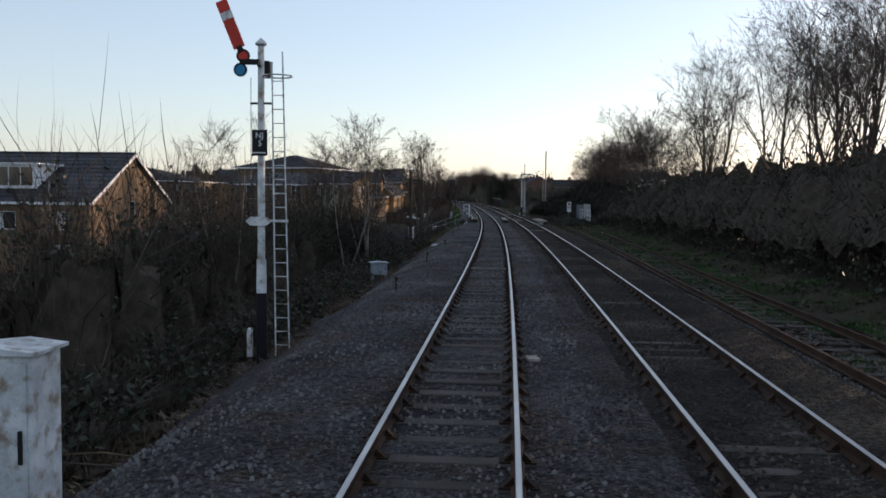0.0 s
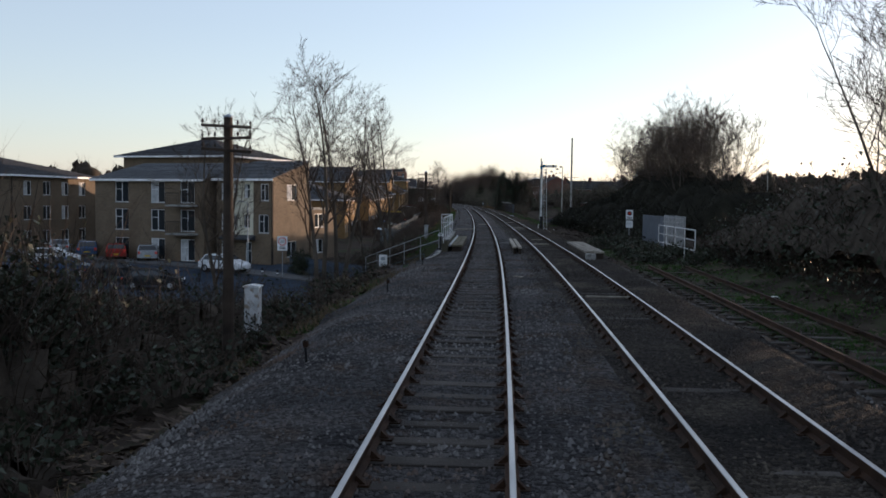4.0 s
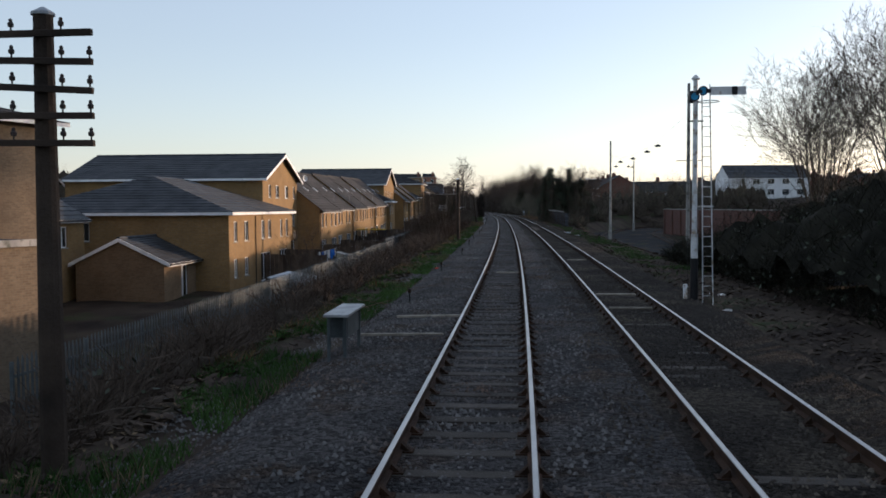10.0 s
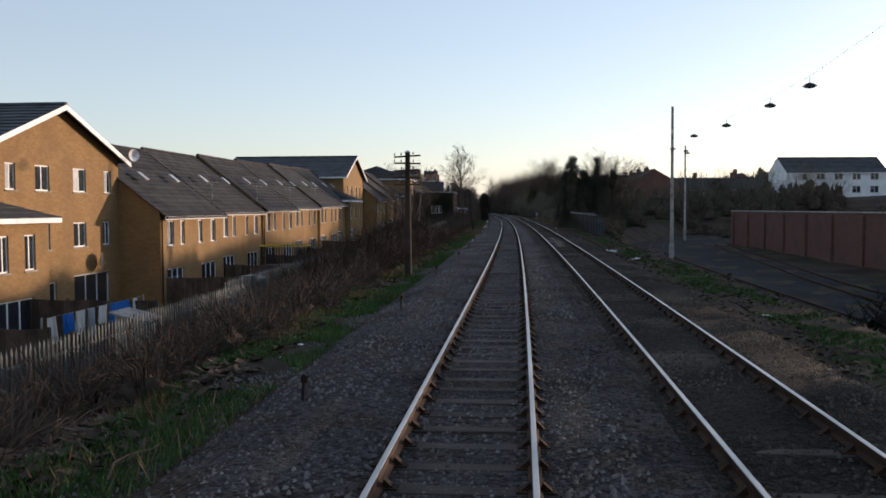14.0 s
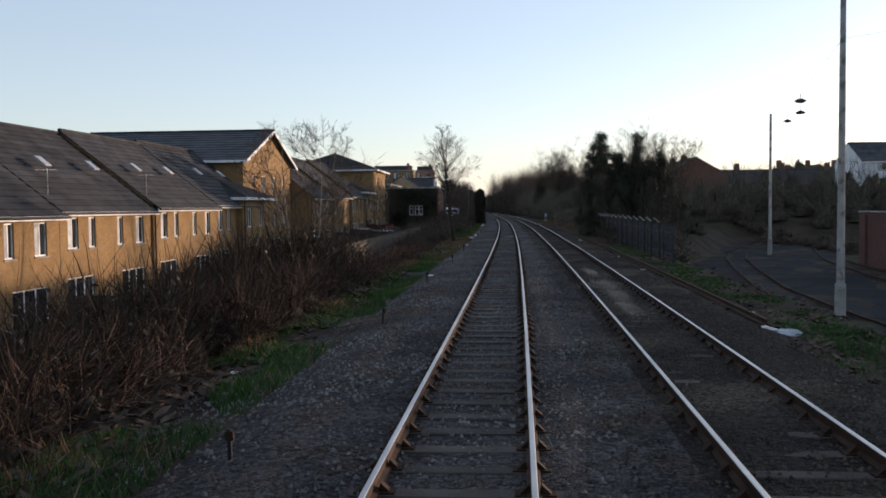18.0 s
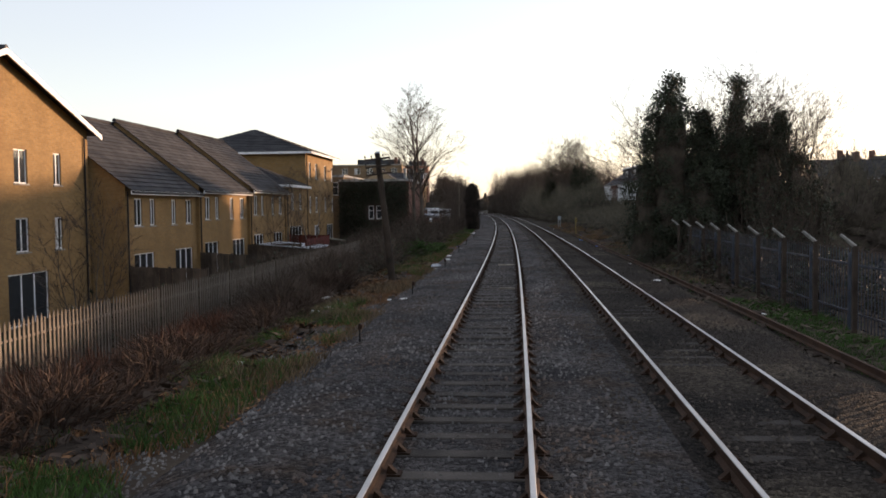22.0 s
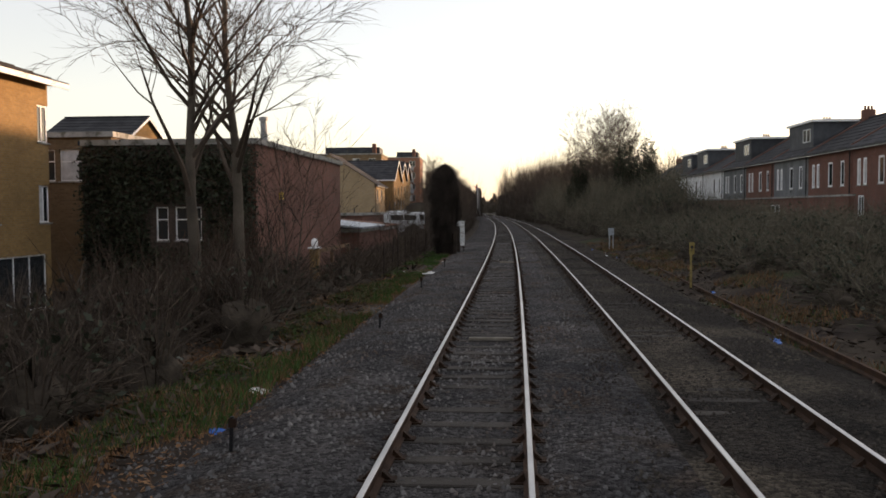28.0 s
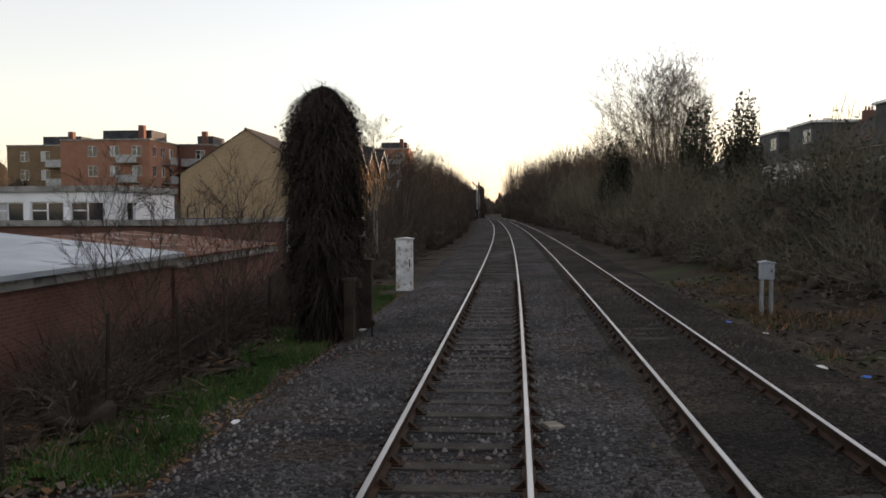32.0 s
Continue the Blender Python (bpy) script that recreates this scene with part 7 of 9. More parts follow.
# ---- shrubs: stems that spread from a foot, each with finer shoots, round a dark heart ----
def shrubs(name, seed, spots, stems, label, material=None, heart=0.46, leaf=0, width=0.011, droop=0.0, category="bushes", shoots=2, leaf_size=0.08, leaf_mat=None, dense=0.7):
    """spots: rows of s, d, height, half width."""
    material = material or M_TWIG
    rng = np.random.default_rng(seed)
    t = thing(name, Matrix(), label, category, kind="stuff")
    sp = np.array(spots, float)
    n = len(sp)
    foot = loc(sp[:, 0], sp[:, 1], ground(sp[:, 0], sp[:, 1]) - 0.1)
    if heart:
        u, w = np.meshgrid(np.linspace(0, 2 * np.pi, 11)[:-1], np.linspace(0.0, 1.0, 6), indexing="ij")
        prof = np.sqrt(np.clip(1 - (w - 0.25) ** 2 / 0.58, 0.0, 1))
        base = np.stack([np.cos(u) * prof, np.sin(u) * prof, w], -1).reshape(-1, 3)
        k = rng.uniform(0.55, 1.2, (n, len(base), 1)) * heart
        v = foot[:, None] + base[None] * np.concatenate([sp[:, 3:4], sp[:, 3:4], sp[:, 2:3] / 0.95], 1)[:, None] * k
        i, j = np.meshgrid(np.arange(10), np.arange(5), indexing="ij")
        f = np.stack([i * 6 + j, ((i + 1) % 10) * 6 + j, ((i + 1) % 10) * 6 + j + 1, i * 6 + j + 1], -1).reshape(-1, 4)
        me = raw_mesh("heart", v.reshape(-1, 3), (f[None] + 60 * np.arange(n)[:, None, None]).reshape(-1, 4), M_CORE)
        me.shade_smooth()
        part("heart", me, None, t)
    stems = max(12, int(stems * dense))
    width *= 1.2
    N = n * stems
    own = np.repeat(np.arange(n), stems)
    a = rng.uniform(0, 2 * np.pi, N)
    v = rng.uniform(0.0, 1.0, N) ** 0.8
    prof = np.sqrt(np.clip(1 - (v - 0.3) ** 2 / 0.52, 0.02, 1)) * rng.uniform(0.7, 1.08, N)
    H, R = sp[own, 2], sp[own, 3]
    tip = foot[own] + np.stack([np.cos(a) * prof * R, np.sin(a) * prof * R, v * H * rng.uniform(0.92, 1.08, N)], -1)
    root = foot[own] + np.stack([np.cos(a) * R * 0.25, np.sin(a) * R * 0.25, 0 * a], -1) * rng.uniform(0, 1, N)[:, None]
    mid = (root + tip) / 2 + np.stack([np.cos(a) * R * -0.1, np.sin(a) * R * -0.1, 0.16 * H + droop * H], -1) * rng.uniform(0.3, 1.2, N)[:, None]

    def ribbons(p0, p1, p2, wid):
        side = np.cross(p2 - p0, rng.normal(size=p0.shape))
        side /= np.linalg.norm(side, axis=1)[:, None] + 1e-9
        side *= (wid * rng.uniform(0.6, 1.4, len(p0)))[:, None]
        return np.stack([p0 - side, p0 + side, p1 - side * 0.75, p1 + side * 0.75, p2], 1).reshape(-1, 3)

    vs = [ribbons(root, mid, tip, width)]
    for q in range(shoots):
        f = rng.uniform(0.25, 1.0, N)[:, None]
        p0 = mid * (1 - f) + tip * f
        out = (tip - mid) * rng.uniform(0.35, 0.8, N)[:, None] + rng.normal(size=(N, 3)) * (0.16 * np.minimum(H, R * 1.5))[:, None]
        out[:, 2] += 0.05 * H - droop * H * 0.3
        vs.append(ribbons(p0, p0 + out * 0.5 + rng.normal(size=(N, 3)) * 0.03, p0 + out, width * 0.6))
    v = np.concatenate(vs)
    k = 5 * np.arange(len(v) // 5)[:, None]
    part("stems", raw_mesh("stems", v, np.concatenate([k + [0, 1, 3], k + [0, 3, 2], k + [2, 3, 4]]), material), None, t)
    if leaf:
        q = rng.integers(0, N, leaf)
        c = mid[q] + (tip[q] - mid[q]) * rng.uniform(0.2, 1.05, (leaf, 1))
        leaves(t, rng, leaf, c, leaf_size, leaf_mat)
    return t


def row(seed, s0, s1, d0, d1, step, h, r, jitter=0.3):
    """Spots for shrubs over a stretch. h: heights along it."""
    rng = random.Random(seed)
    out = []
    s = s0
    while s < s1:
        f = (s - s0) / max(s1 - s0, 1e-6)
        hh = float(np.interp(f, np.linspace(0, 1, len(h)), h))
        out.append((s + rng.uniform(-0.4, 0.4) * step, rng.uniform(d0, d1), hh * rng.uniform(1 - jitter, 1 + jitter * 0.6), r * rng.uniform(0.75, 1.25)))
        s += step
    return out


# left bank before the bridge
shrubs("bramble_bank", 1, row(1, -6, 73, -8.2, -5.2, 0.75, [1.5, 1.5, 1.3, 1.1, 1.2], 1.2), 120, "dark tangled brambles on the bank", leaf=26000, heart=0.5)
shrubs("thicket", 2, row(2, -6, 80, -14, -8.6, 0.6, [4.8, 5.2, 5.8, 5.6, 4.6, 2.2], 1.9), 90, "tall dark thicket on the bank", leaf=30000, width=0.014, heart=0.55)
shrubs("evergreen_bush", 3, [(44 + 2.1 * k, -10.5 + math.sin(k * 2.4), 4.9 + 0.5 * math.sin(k * 1.9), 1.9) for k in range(10)], 120, "dark evergreen bushes on the bank", leaf=44000, leaf_size=0.08, heart=0.55)
shrubs("bramble_bank", 4, row(4, 70, 86, -8.0, -4.0, 0.9, [0.9, 0.8, 0.5], 0.8), 90, "low dead growth near the bridge", leaf=1500)
# left along the gardens
shrubs("bramble_bank", 5, row(5, 107, 178, -8.0, -5.3, 0.3, [0.95, 1.2, 1.15, 1.25, 1.3], 1.05), 75, "low dark brambles along the fence", shoots=3, dense=0.9)
shrubs("bramble_bank", 6, row(6, 178, 246, -8.1, -5.4, 0.5, [1.3, 1.6, 1.5, 1.0, 0.8, 0.8], 1.1), 80, "brown brambles along the fence", M_REDTWIG, shoots=4, dense=1.5, heart=0.45)
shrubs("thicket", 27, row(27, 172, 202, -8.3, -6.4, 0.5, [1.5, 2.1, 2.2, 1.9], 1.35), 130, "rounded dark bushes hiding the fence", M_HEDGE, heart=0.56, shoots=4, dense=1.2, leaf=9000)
shrubs("thicket", 7, row(7, 183, 222, -11.5, -8.8, 0.9, [1.6, 2.6, 3.4, 2.6], 1.5), 90, "bare brown thicket beyond the fence", width=0.012)
shrubs("thicket", 8, row(8, 222, 262, -12.5, -9.2, 1.1, [1.6, 1.9, 1.6], 1.2), 80, "garden shrubs beyond the fence", leaf=4000)
shrubs("bramble_bank", 9, row(9, 244, 296, -11.5, -5.4, 0.42, [1.2, 1.6, 1.9, 1.9, 1.7], 1.25), 90, "dark brambles beside the line", leaf=6000, shoots=3, dense=0.9)
shrubs("bramble_bank", 53, row(53, 221, 236, -8.2, -7.0, 0.5, [1.0, 0.9, 0.8], 0.9), 90, "rust-brown stems in front of the palisade", M_RUSTTWIG, heart=0.3, shoots=4, dense=1.3)
shrubs("bramble_bank", 54, row(54, 236, 252, -8.4, -6.4, 0.5, [1.1, 1.4, 1.5], 1.0), 90, "brown brambles hiding the palisade", heart=0.45, shoots=4, dense=1.2)
shrubs("green_bush", 10, [(262.0, -4.9, 0.9, 0.9), (263.6, -5.4, 1.0, 1.0), (261.0, -5.6, 1.0, 0.9), (265.5, -4.6, 0.6, 0.8), (267.0, -4.3, 0.5, 0.7)], 120, "yellow-green low bushes", leaf=6000, leaf_mat=M_GRASS, leaf_size=0.06)
shrubs("thicket", 11, row(11, 281, 293, -9.5, -7.0, 0.7, [2.4, 2.8, 2.4], 1.3), 110, "bare thicket before the works", M_REDTWIG)
shrubs("bramble_bank", 12, row(12, 297, 328, -7.2, -5.2, 0.6, [1.3, 1.2, 1.0], 0.9), 90, "dark brambles below the works", shoots=3, dense=1.1)
shrubs("thicket", 13, row(13, 332, 420, -9.0, -4.6, 0.7, [1.6, 3.0, 4.2, 5.0, 5.6], 1.6), 80, "bare thicket beside the line", width=0.014)
shrubs("thicket", 14, row(14, 420, 560, -14, -5, 1.0, [6, 7, 8], 2.4), 60, "bare trees and thicket far along the line", width=0.03, shoots=4)
# right side
M_BRUSH = mat("grey_brown_brush", (0.077, 0.07, 0.0532), (0.154, 0.137, 0.101), scale=0.5, fine=10, bump=0, vary=0.35, island=True, spec=0.04)
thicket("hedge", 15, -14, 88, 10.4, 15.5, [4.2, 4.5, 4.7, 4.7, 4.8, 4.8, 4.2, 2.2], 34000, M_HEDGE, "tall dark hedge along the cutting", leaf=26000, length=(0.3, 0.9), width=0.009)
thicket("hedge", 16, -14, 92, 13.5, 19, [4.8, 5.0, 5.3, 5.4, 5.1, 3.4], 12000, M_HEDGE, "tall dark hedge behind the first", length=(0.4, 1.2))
# much darker than hedge_twig, for stems and hearts of the next two hedges
M_DARKHEDGE = mat("dark_hedge", (0.010, 0.010, 0.008), (0.024, 0.023, 0.017), scale=0.8, fine=14, bump=0.8, vary=0.3, island=True, spec=0.02)
thicket("hedge", 17, 103, 152, 8.8, 13.5, [2.0, 3.2, 3.8, 4.0, 2.4], 18000, M_DARKHEDGE, "dark hedge beside the line", leaf=2500, length=(0.3, 0.9), width=0.009, shade=M_DARKHEDGE)
thicket("hedge", 18, 96, 172, 12, 19.5, [3.6, 5.8, 6.6, 6.6, 5.8, 4.4, 2.6], 16000, M_DARKHEDGE, "tall dark hedge up the bank", length=(0.4, 1.2), shade=M_DARKHEDGE)
shrubs("thicket", 25, row(25, 252, 270, 11.5, 14.5, 0.5, [4.5, 5.5, 5.5, 4.5], 1.6), 90, "tall dark thicket behind the yard corner", leaf=9000)
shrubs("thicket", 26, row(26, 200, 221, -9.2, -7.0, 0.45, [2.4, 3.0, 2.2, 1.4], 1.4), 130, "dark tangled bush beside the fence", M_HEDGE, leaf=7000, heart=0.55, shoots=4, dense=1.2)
shrubs("green_bush", 19, row(19, 84, 104, 7.2, 10.2, 0.7, [0.7, 0.8, 0.9], 0.9), 90, "low green growth beside the bridge", leaf=12000)
shrubs("bramble_bank", 20, row(20, 236, 268, 8.6, 13.0, 0.55, [1.2, 2.2, 2.4], 1.3), 90, "dark bushes below the ivy-clad trees", leaf=9000)
shrubs("hedge", 21, row(21, 262, 345, 9.2, 12.8, 0.4, [1.2, 1.3, 1.4, 1.7, 2.4], 1.5), 90, "dark bushes up the bank", M_BRUSH, leaf=9000)
shrubs("hedge", 22, row(22, 262, 345, 13, 19, 0.5, [2.2, 2.0, 1.6, 1.5, 3.0], 1.8), 80, "dark bushes below the hill houses", M_BRUSH, leaf=6000)
shrubs("thicket", 52, [(284 + (k * 7) % 17, 21 + (k * 11) % 34 + 0.3 * k % 1, 4.6 + (k % 5) * 0.45, 2.3) for k in range(46)], 90, "dark bushes and scrub beyond the curving depot tracks", M_BRUSH, heart=0.55, leaf=3000, shoots=3, width=0.014)
shrubs("evergreen_bush", 28, row(28, 325, 337, 11.0, 13.4, 0.5, [3.6, 4.8, 5.2, 4.6], 1.6), 120, "tall dark bushes below the hill houses", M_BRUSH, heart=0.6, leaf=9000, shoots=3)
shrubs("evergreen_bush", 29, row(29, 334, 356, 8.6, 12.5, 0.6, [2.6, 3.6, 5.0], 1.8), 110, "dark bushes thickening along the bank", M_BRUSH, heart=0.6, leaf=6000, shoots=3)
shrubs("thicket", 23, row(23, 345, 430, 7.8, 16, 0.35, [3.0, 4.6, 5.8, 6.6], 2.1), 80, "dense dark trees and bushes on the bank", M_BRUSH, width=0.014, leaf=9000)
shrubs("thicket", 24, row(24, 420, 600, 7.0, 34, 0.4, [8.5, 11.5, 13.5, 14], 3.0), 50, "dense bare trees far along the line", width=0.03, shoots=4)
M_CONIFER = mat("conifer_spray", (0.018, 0.022, 0.014), (0.042, 0.048, 0.030), scale=0.7, fine=20, bump=0, vary=0.4, island=True, spec=0.05)
for k, (s, d, h, r) in enumerate([(372.5, 9.6, 8.4, 1.6), (358, 13.2, 8.8, 1.5), (352, 14.5, 8.2, 1.5)]):
    shrubs("conifer", 30 + k, [(s, d, h, r), (s, d, h * 0.7, r * 1.2)], 240, "tall dark conifer on the bank", leaf=7000, leaf_size=0.11, leaf_mat=M_CONIFER, category="tree")

# ---- distance: woods and roofs on the skyline ----
far = []
rng = random.Random(77)
for k in range(330):
    d = rng.uniform(-260, 330)
    s = rng.uniform(560, 1100) if abs(d) < 60 else rng.uniform(430, 1000)
    far.append((s, d, rng.uniform(7, 13), rng.uniform(3.5, 6.5)))
shrubs("far_wood", 40, far, 46, "far bare woods along the skyline", heart=0.8, width=0.06, shoots=2)
mid_r = [(rng.uniform(262, 420), rng.uniform(34, 130), rng.uniform(4, 8), rng.uniform(2.2, 4.0)) for k in range(190)]
mid_r = [p for p in mid_r if not (p[0] < 336 and p[1] < 95)]
shrubs("far_wood", 41, mid_r, 60, "bare trees behind the hill houses", heart=0.75, width=0.035)
mid_l = [(rng.uniform(330, 460), rng.uniform(-120, -60), rng.uniform(4, 8), rng.uniform(2.2, 4.0)) for k in range(40)]
shrubs("far_wood", 42, mid_l, 60, "bare trees beyond the works", heart=0.7, width=0.035)
back = [(rng.uniform(-240, -30), rng.uniform(-160, 160), rng.uniform(6, 11), rng.uniform(3, 5)) for k in range(90)]
shrubs("far_wood", 43, back, 30, "bare woods behind", heart=0.85, width=0.05)
back = [(rng.uniform(-40, 300), rng.uniform(60, 220), rng.uniform(4, 9), rng.uniform(3, 5)) for k in range(170)]
back = [p for p in back if p[0] < 150 or p[1] > 110]
shrubs("far_wood", 44, back, 40, "bare trees beyond the yard", heart=0.8, width=0.045)
for k in range(16):
    s, d = 380 + 9 * (k % 8) + 60 * (k // 8), 60 + 10 * k
    hh = building("skyline_house", Matrix.Translation(loc(s, d, float(ground(s, d)) - 0.3)) @ pose(0, 0, 0, 0, 0, 185 + 3 * (k % 3)), 8.0, 9.0, 5.0, "ridge_y", "far brick house on the skyline", wall=M_REDB, rise=2.6, courses=4, group="skyline houses", pipes=(), far=True)
    part("chimney", Build().bevel(-5.0, -4.0, 0.2, 0.9, 7.2, 9.0, 0.05), M_REDB, hh)

# ---- trees ----
for kind, s, d, k, tu in [("lean", 82.8, -6.6, 1.0, 0), ("lean", 77.3, -6.4, 0.95, 80), ("lean", 79.0, -10.2, 0.95, 200),
                          ("birch", 49.6, -7.3, 1.1, 60), ("birch", 47.6, -8.3, 1.0, 150), ("birch", 50, -9.2, 1.0, 220), ("birch", 31, -9, 0.95, 300), ("birch", 55, -8.0, 0.9, 10), ("slim", 60, -12, 0.8, 10),
                          ("ash", 107.2, -6.5, 0.98, 40), ("ash", 111.0, -9.0, 0.75, 100),
                          ("twin", 286.0, -6.9, 1.0, 0), ("twin", 283.8, -7.5, 0.97, 130), ("whip", 290, -7.0, 1.1, 40), ("whip", 262, -13, 1.0, 0), ("birch", 272, -13.2, 0.8, 0),
                          ("birch", 209.8, -7.4, 0.85, 0), ("birch", 212.5, -9.0, 0.95, 130), ("whip", 222, -10.5, 1.05, 40), ("whip", 156, -12.6, 0.8, 80), ("whip", 236, -12, 0.9, 10),
                          ("ball", 69, 12.3, 1.0, 0), ("upright", 57, 13.6, 1.1, 75), ("clump", 72, 15, 1.1, 70), ("upright", 49, 15.5, 1.1, 0), ("upright", 44, 17, 1.2, 60), ("upright", 39, 15.5, 1.15, 120), ("wide", 35, 18, 1.2, 40), ("round", 74, 17, 0.9, 200), ("upright", 30, 16, 1.1, 10), ("upright", 52.5, 19, 1.1, 33),
                          ("clump", 104, 16, 1.15, 0), ("clump", 109, 15, 1.2, 90), ("clump", 114, 17, 1.25, 40), ("clump", 119, 15.5, 1.25, 200), ("clump", 124, 16.5, 1.2, 300), ("clump", 129, 15.0, 1.1, 140), ("clump", 133, 17, 1.0, 20), ("dome", 181, 27.5, 1.2, 20), ("dome", 178, 33.0, 1.3, 120), ("wide", 257.0, 10.8, 1.0, 70), ("wide", 256.5, 8.9, 0.85, 200),
                          ("round", 258, 13.5, 0.95, 10), ("wide", 262, 16, 0.95, 110), ("round", 268, 15, 0.8, 60), ("dome", 369.0, 13.2, 1.0, 30), ("round", 392, 12, 1.1, 50), ("clump", 372, 16, 1.1, 50), ("wide", 410, 10, 1.0, 0),
                          ("clump", 352, -6.5, 0.9, 0), ("clump", 368, -7.5, 1.05, 60), ("birch", 340, -6.2, 0.9, 60), ("clump", 384, -7, 1.1, 160), ("whip", 318, -6.3, 0.75, 0), ("whip", 322, -7.0, 0.7, 90), ("whip", 312.5, -6.2, 0.7, 190)]:
    tree_at(kind, s, d, k, tu)


def ivy_tree(s, d, spires, seed, label):
    """A tree smothered in ivy: upright clouds of dark leaves round bare stems. spires: dx, dy, height, half width."""
    g = thing("ivy_tree", at(s, d, float(ground(s, d))), label, "tree")
    rng = np.random.default_rng(seed)
    tr = Build()
    for k, (dx, dy, h, r) in enumerate(spires):
        part("trunk", Build().tube((dx, dy, -0.3), (dx * 1.1, dy, h * 0.92), 0.22, 0.06, 8), M_BARK, g)
        clumps = int(9 * h)
        zc = rng.uniform(0.04, 1.0, clumps) ** 0.9
        ac = rng.uniform(0, 6.28, clumps)
        wide = np.clip(np.minimum(1, (1.03 - zc) * 4.0), 0.08, 1) * (1.15 - 0.45 * zc) * r * rng.uniform(0.45, 1.05, clumps)
        cc = np.stack([dx + np.cos(ac) * wide, dy + np.sin(ac) * wide, zc * h], -1)
        n = int(8200 * h * r / 6)
        own = rng.integers(0, clumps, n)
        off = rng.normal(size=(n, 3))
        off *= (rng.uniform(0.5, 1.0, n) * 0.42 * min(1.0, r) / np.linalg.norm(off, axis=1))[:, None]
        leaves(g, rng, n, cc[own] + off * (1, 1, 0.85), 0.062)
        # solid filling under the leaves, coloured dark for the shade inside the ivy
        v, f = [], []
        for i in range(9):
            for j in range(8):
                zz = i / 8
                rr = r * 0.58 * min(1, (1 - zz) * 4) * (1.15 - 0.45 * zz) * rng.uniform(0.8, 1.15)
                v.append((dx + rr * math.cos(j * 0.785), dy + rr * math.sin(j * 0.785), zz * h * 0.97))
        f = [(i * 8 + j, i * 8 + (j + 1) % 8, (i + 1) * 8 + (j + 1) % 8, (i + 1) * 8 + j) for i in range(8) for j in range(8)]
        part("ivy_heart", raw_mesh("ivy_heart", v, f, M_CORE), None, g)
    return g


ivy_tree(255.8, 9.3, [(-0.9, 0, 9.4, 1.5), (2.4, 0.4, 9.3, 1.1), (0.7, 0.4, 7.4, 1.6), (-2.0, 0.2, 5.0, 1.2), (0.4, -0.3, 5.6, 1.7), (3.6, 0.5, 6.8, 1.4), (4.6, 0.6, 7.6, 0.7), (5.4, 0.8, 5.6, 1.6)], 3, "tree smothered in dark ivy beside the yard")
ivy_tree(262, 11.5, [(0, 0, 7.0, 1.2), (1.4, 0, 6.0, 1.1)], 4, "tree smothered in dark ivy beside the yard")
M_DEADLEAF = mat("withered_ivy", (0.022, 0.019, 0.018), (0.055, 0.045, 0.040), scale=1.2, fine=10, bump=0, vary=0.4, island=True, spec=0.04)
M_STRANDS = mat("dead_creeper", (0.018, 0.015, 0.0132), (0.045, 0.036, 0.03), scale=1.2, fine=10, bump=0, vary=0.4, island=True, spec=0.04)
col = thing("creeper_column", at(316.8, -3.6, -0.85), "round-topped column of dead creeper on an old stump", "tree")
part("stump", Build().tube((0.15, 0, -0.3), (0, 0, 4.5), 0.2, 0.12, 10), M_BARK, col)
crng = np.random.default_rng(50)
# solid filling of the column, the shade behind the strands put into its colour
v, f = [], []
prof = [(0.42, 0.25), (0.56, 1.0), (0.74, 1.8), (0.86, 2.8), (0.92, 3.8), (0.9, 4.8), (0.8, 5.4), (0.6, 5.85), (0.28, 6.05), (0.02, 6.1)]
for r, z in prof:
    for j in range(14):
        k = 0.68 * crng.uniform(0.85, 1.1) * (1 + 0.1 * math.sin(3 * j * 0.4488 + z * 1.5) + 0.07 * math.sin(5 * j * 0.4488 - z * 2.3))
        v.append((r * k * math.cos(j * 0.4488), r * k * math.sin(j * 0.4488), z * 0.985))
f = [(i * 14 + j, i * 14 + (j + 1) % 14, (i + 1) * 14 + (j + 1) % 14, (i + 1) * 14 + j) for i in range(9) for j in range(14)]
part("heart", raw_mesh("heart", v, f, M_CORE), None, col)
n = 22000
z0 = crng.uniform(0.5, 6.1, n)
a = crng.uniform(0, 6.28, n)
shape = lambda z: np.interp(z, [p[1] for p in prof], [p[0] for p in prof])
ragged = lambda z, a: 0.86 + 0.13 * np.sin(3 * a + z * 2.1) + 0.1 * np.sin(7 * a - z * 4.3) + 0.07 * np.sin(11 * a + z * 9)
r0 = shape(z0) * ragged(z0, a) * crng.uniform(0.72, 1.04, n)
p0 = np.stack([r0 * np.cos(a), r0 * np.sin(a), z0], -1)
ln = crng.uniform(0.12, 0.55, n)
fall = np.stack([np.cos(a) * 0.25, np.sin(a) * 0.25, -1.0 + 0 * a], -1) + crng.normal(size=(n, 3)) * 0.5
p2 = p0 + fall * ln[:, None]
p1 = (p0 + p2) / 2 + np.stack([np.cos(a), np.sin(a), 0 * a + 0.3], -1) * crng.uniform(0.01, 0.1, n)[:, None]
sd = np.stack([-np.sin(a), np.cos(a), 0 * a], -1) * 0.008
v = np.stack([p0 - sd, p0 + sd, p1 - sd, p1 + sd, p2], 1).reshape(-1, 3)
k = 5 * np.arange(n)[:, None]
zl, al = crng.uniform(0.8, 5.5, 16000), crng.uniform(0, 6.28, 16000)
rl_ = shape(zl) * ragged(zl, al) * crng.uniform(0.62, 0.9, 16000)
leaves(col, crng, 16000, np.stack([rl_ * np.cos(al), rl_ * np.sin(al), zl], -1), 0.05, M_DEADLEAF)
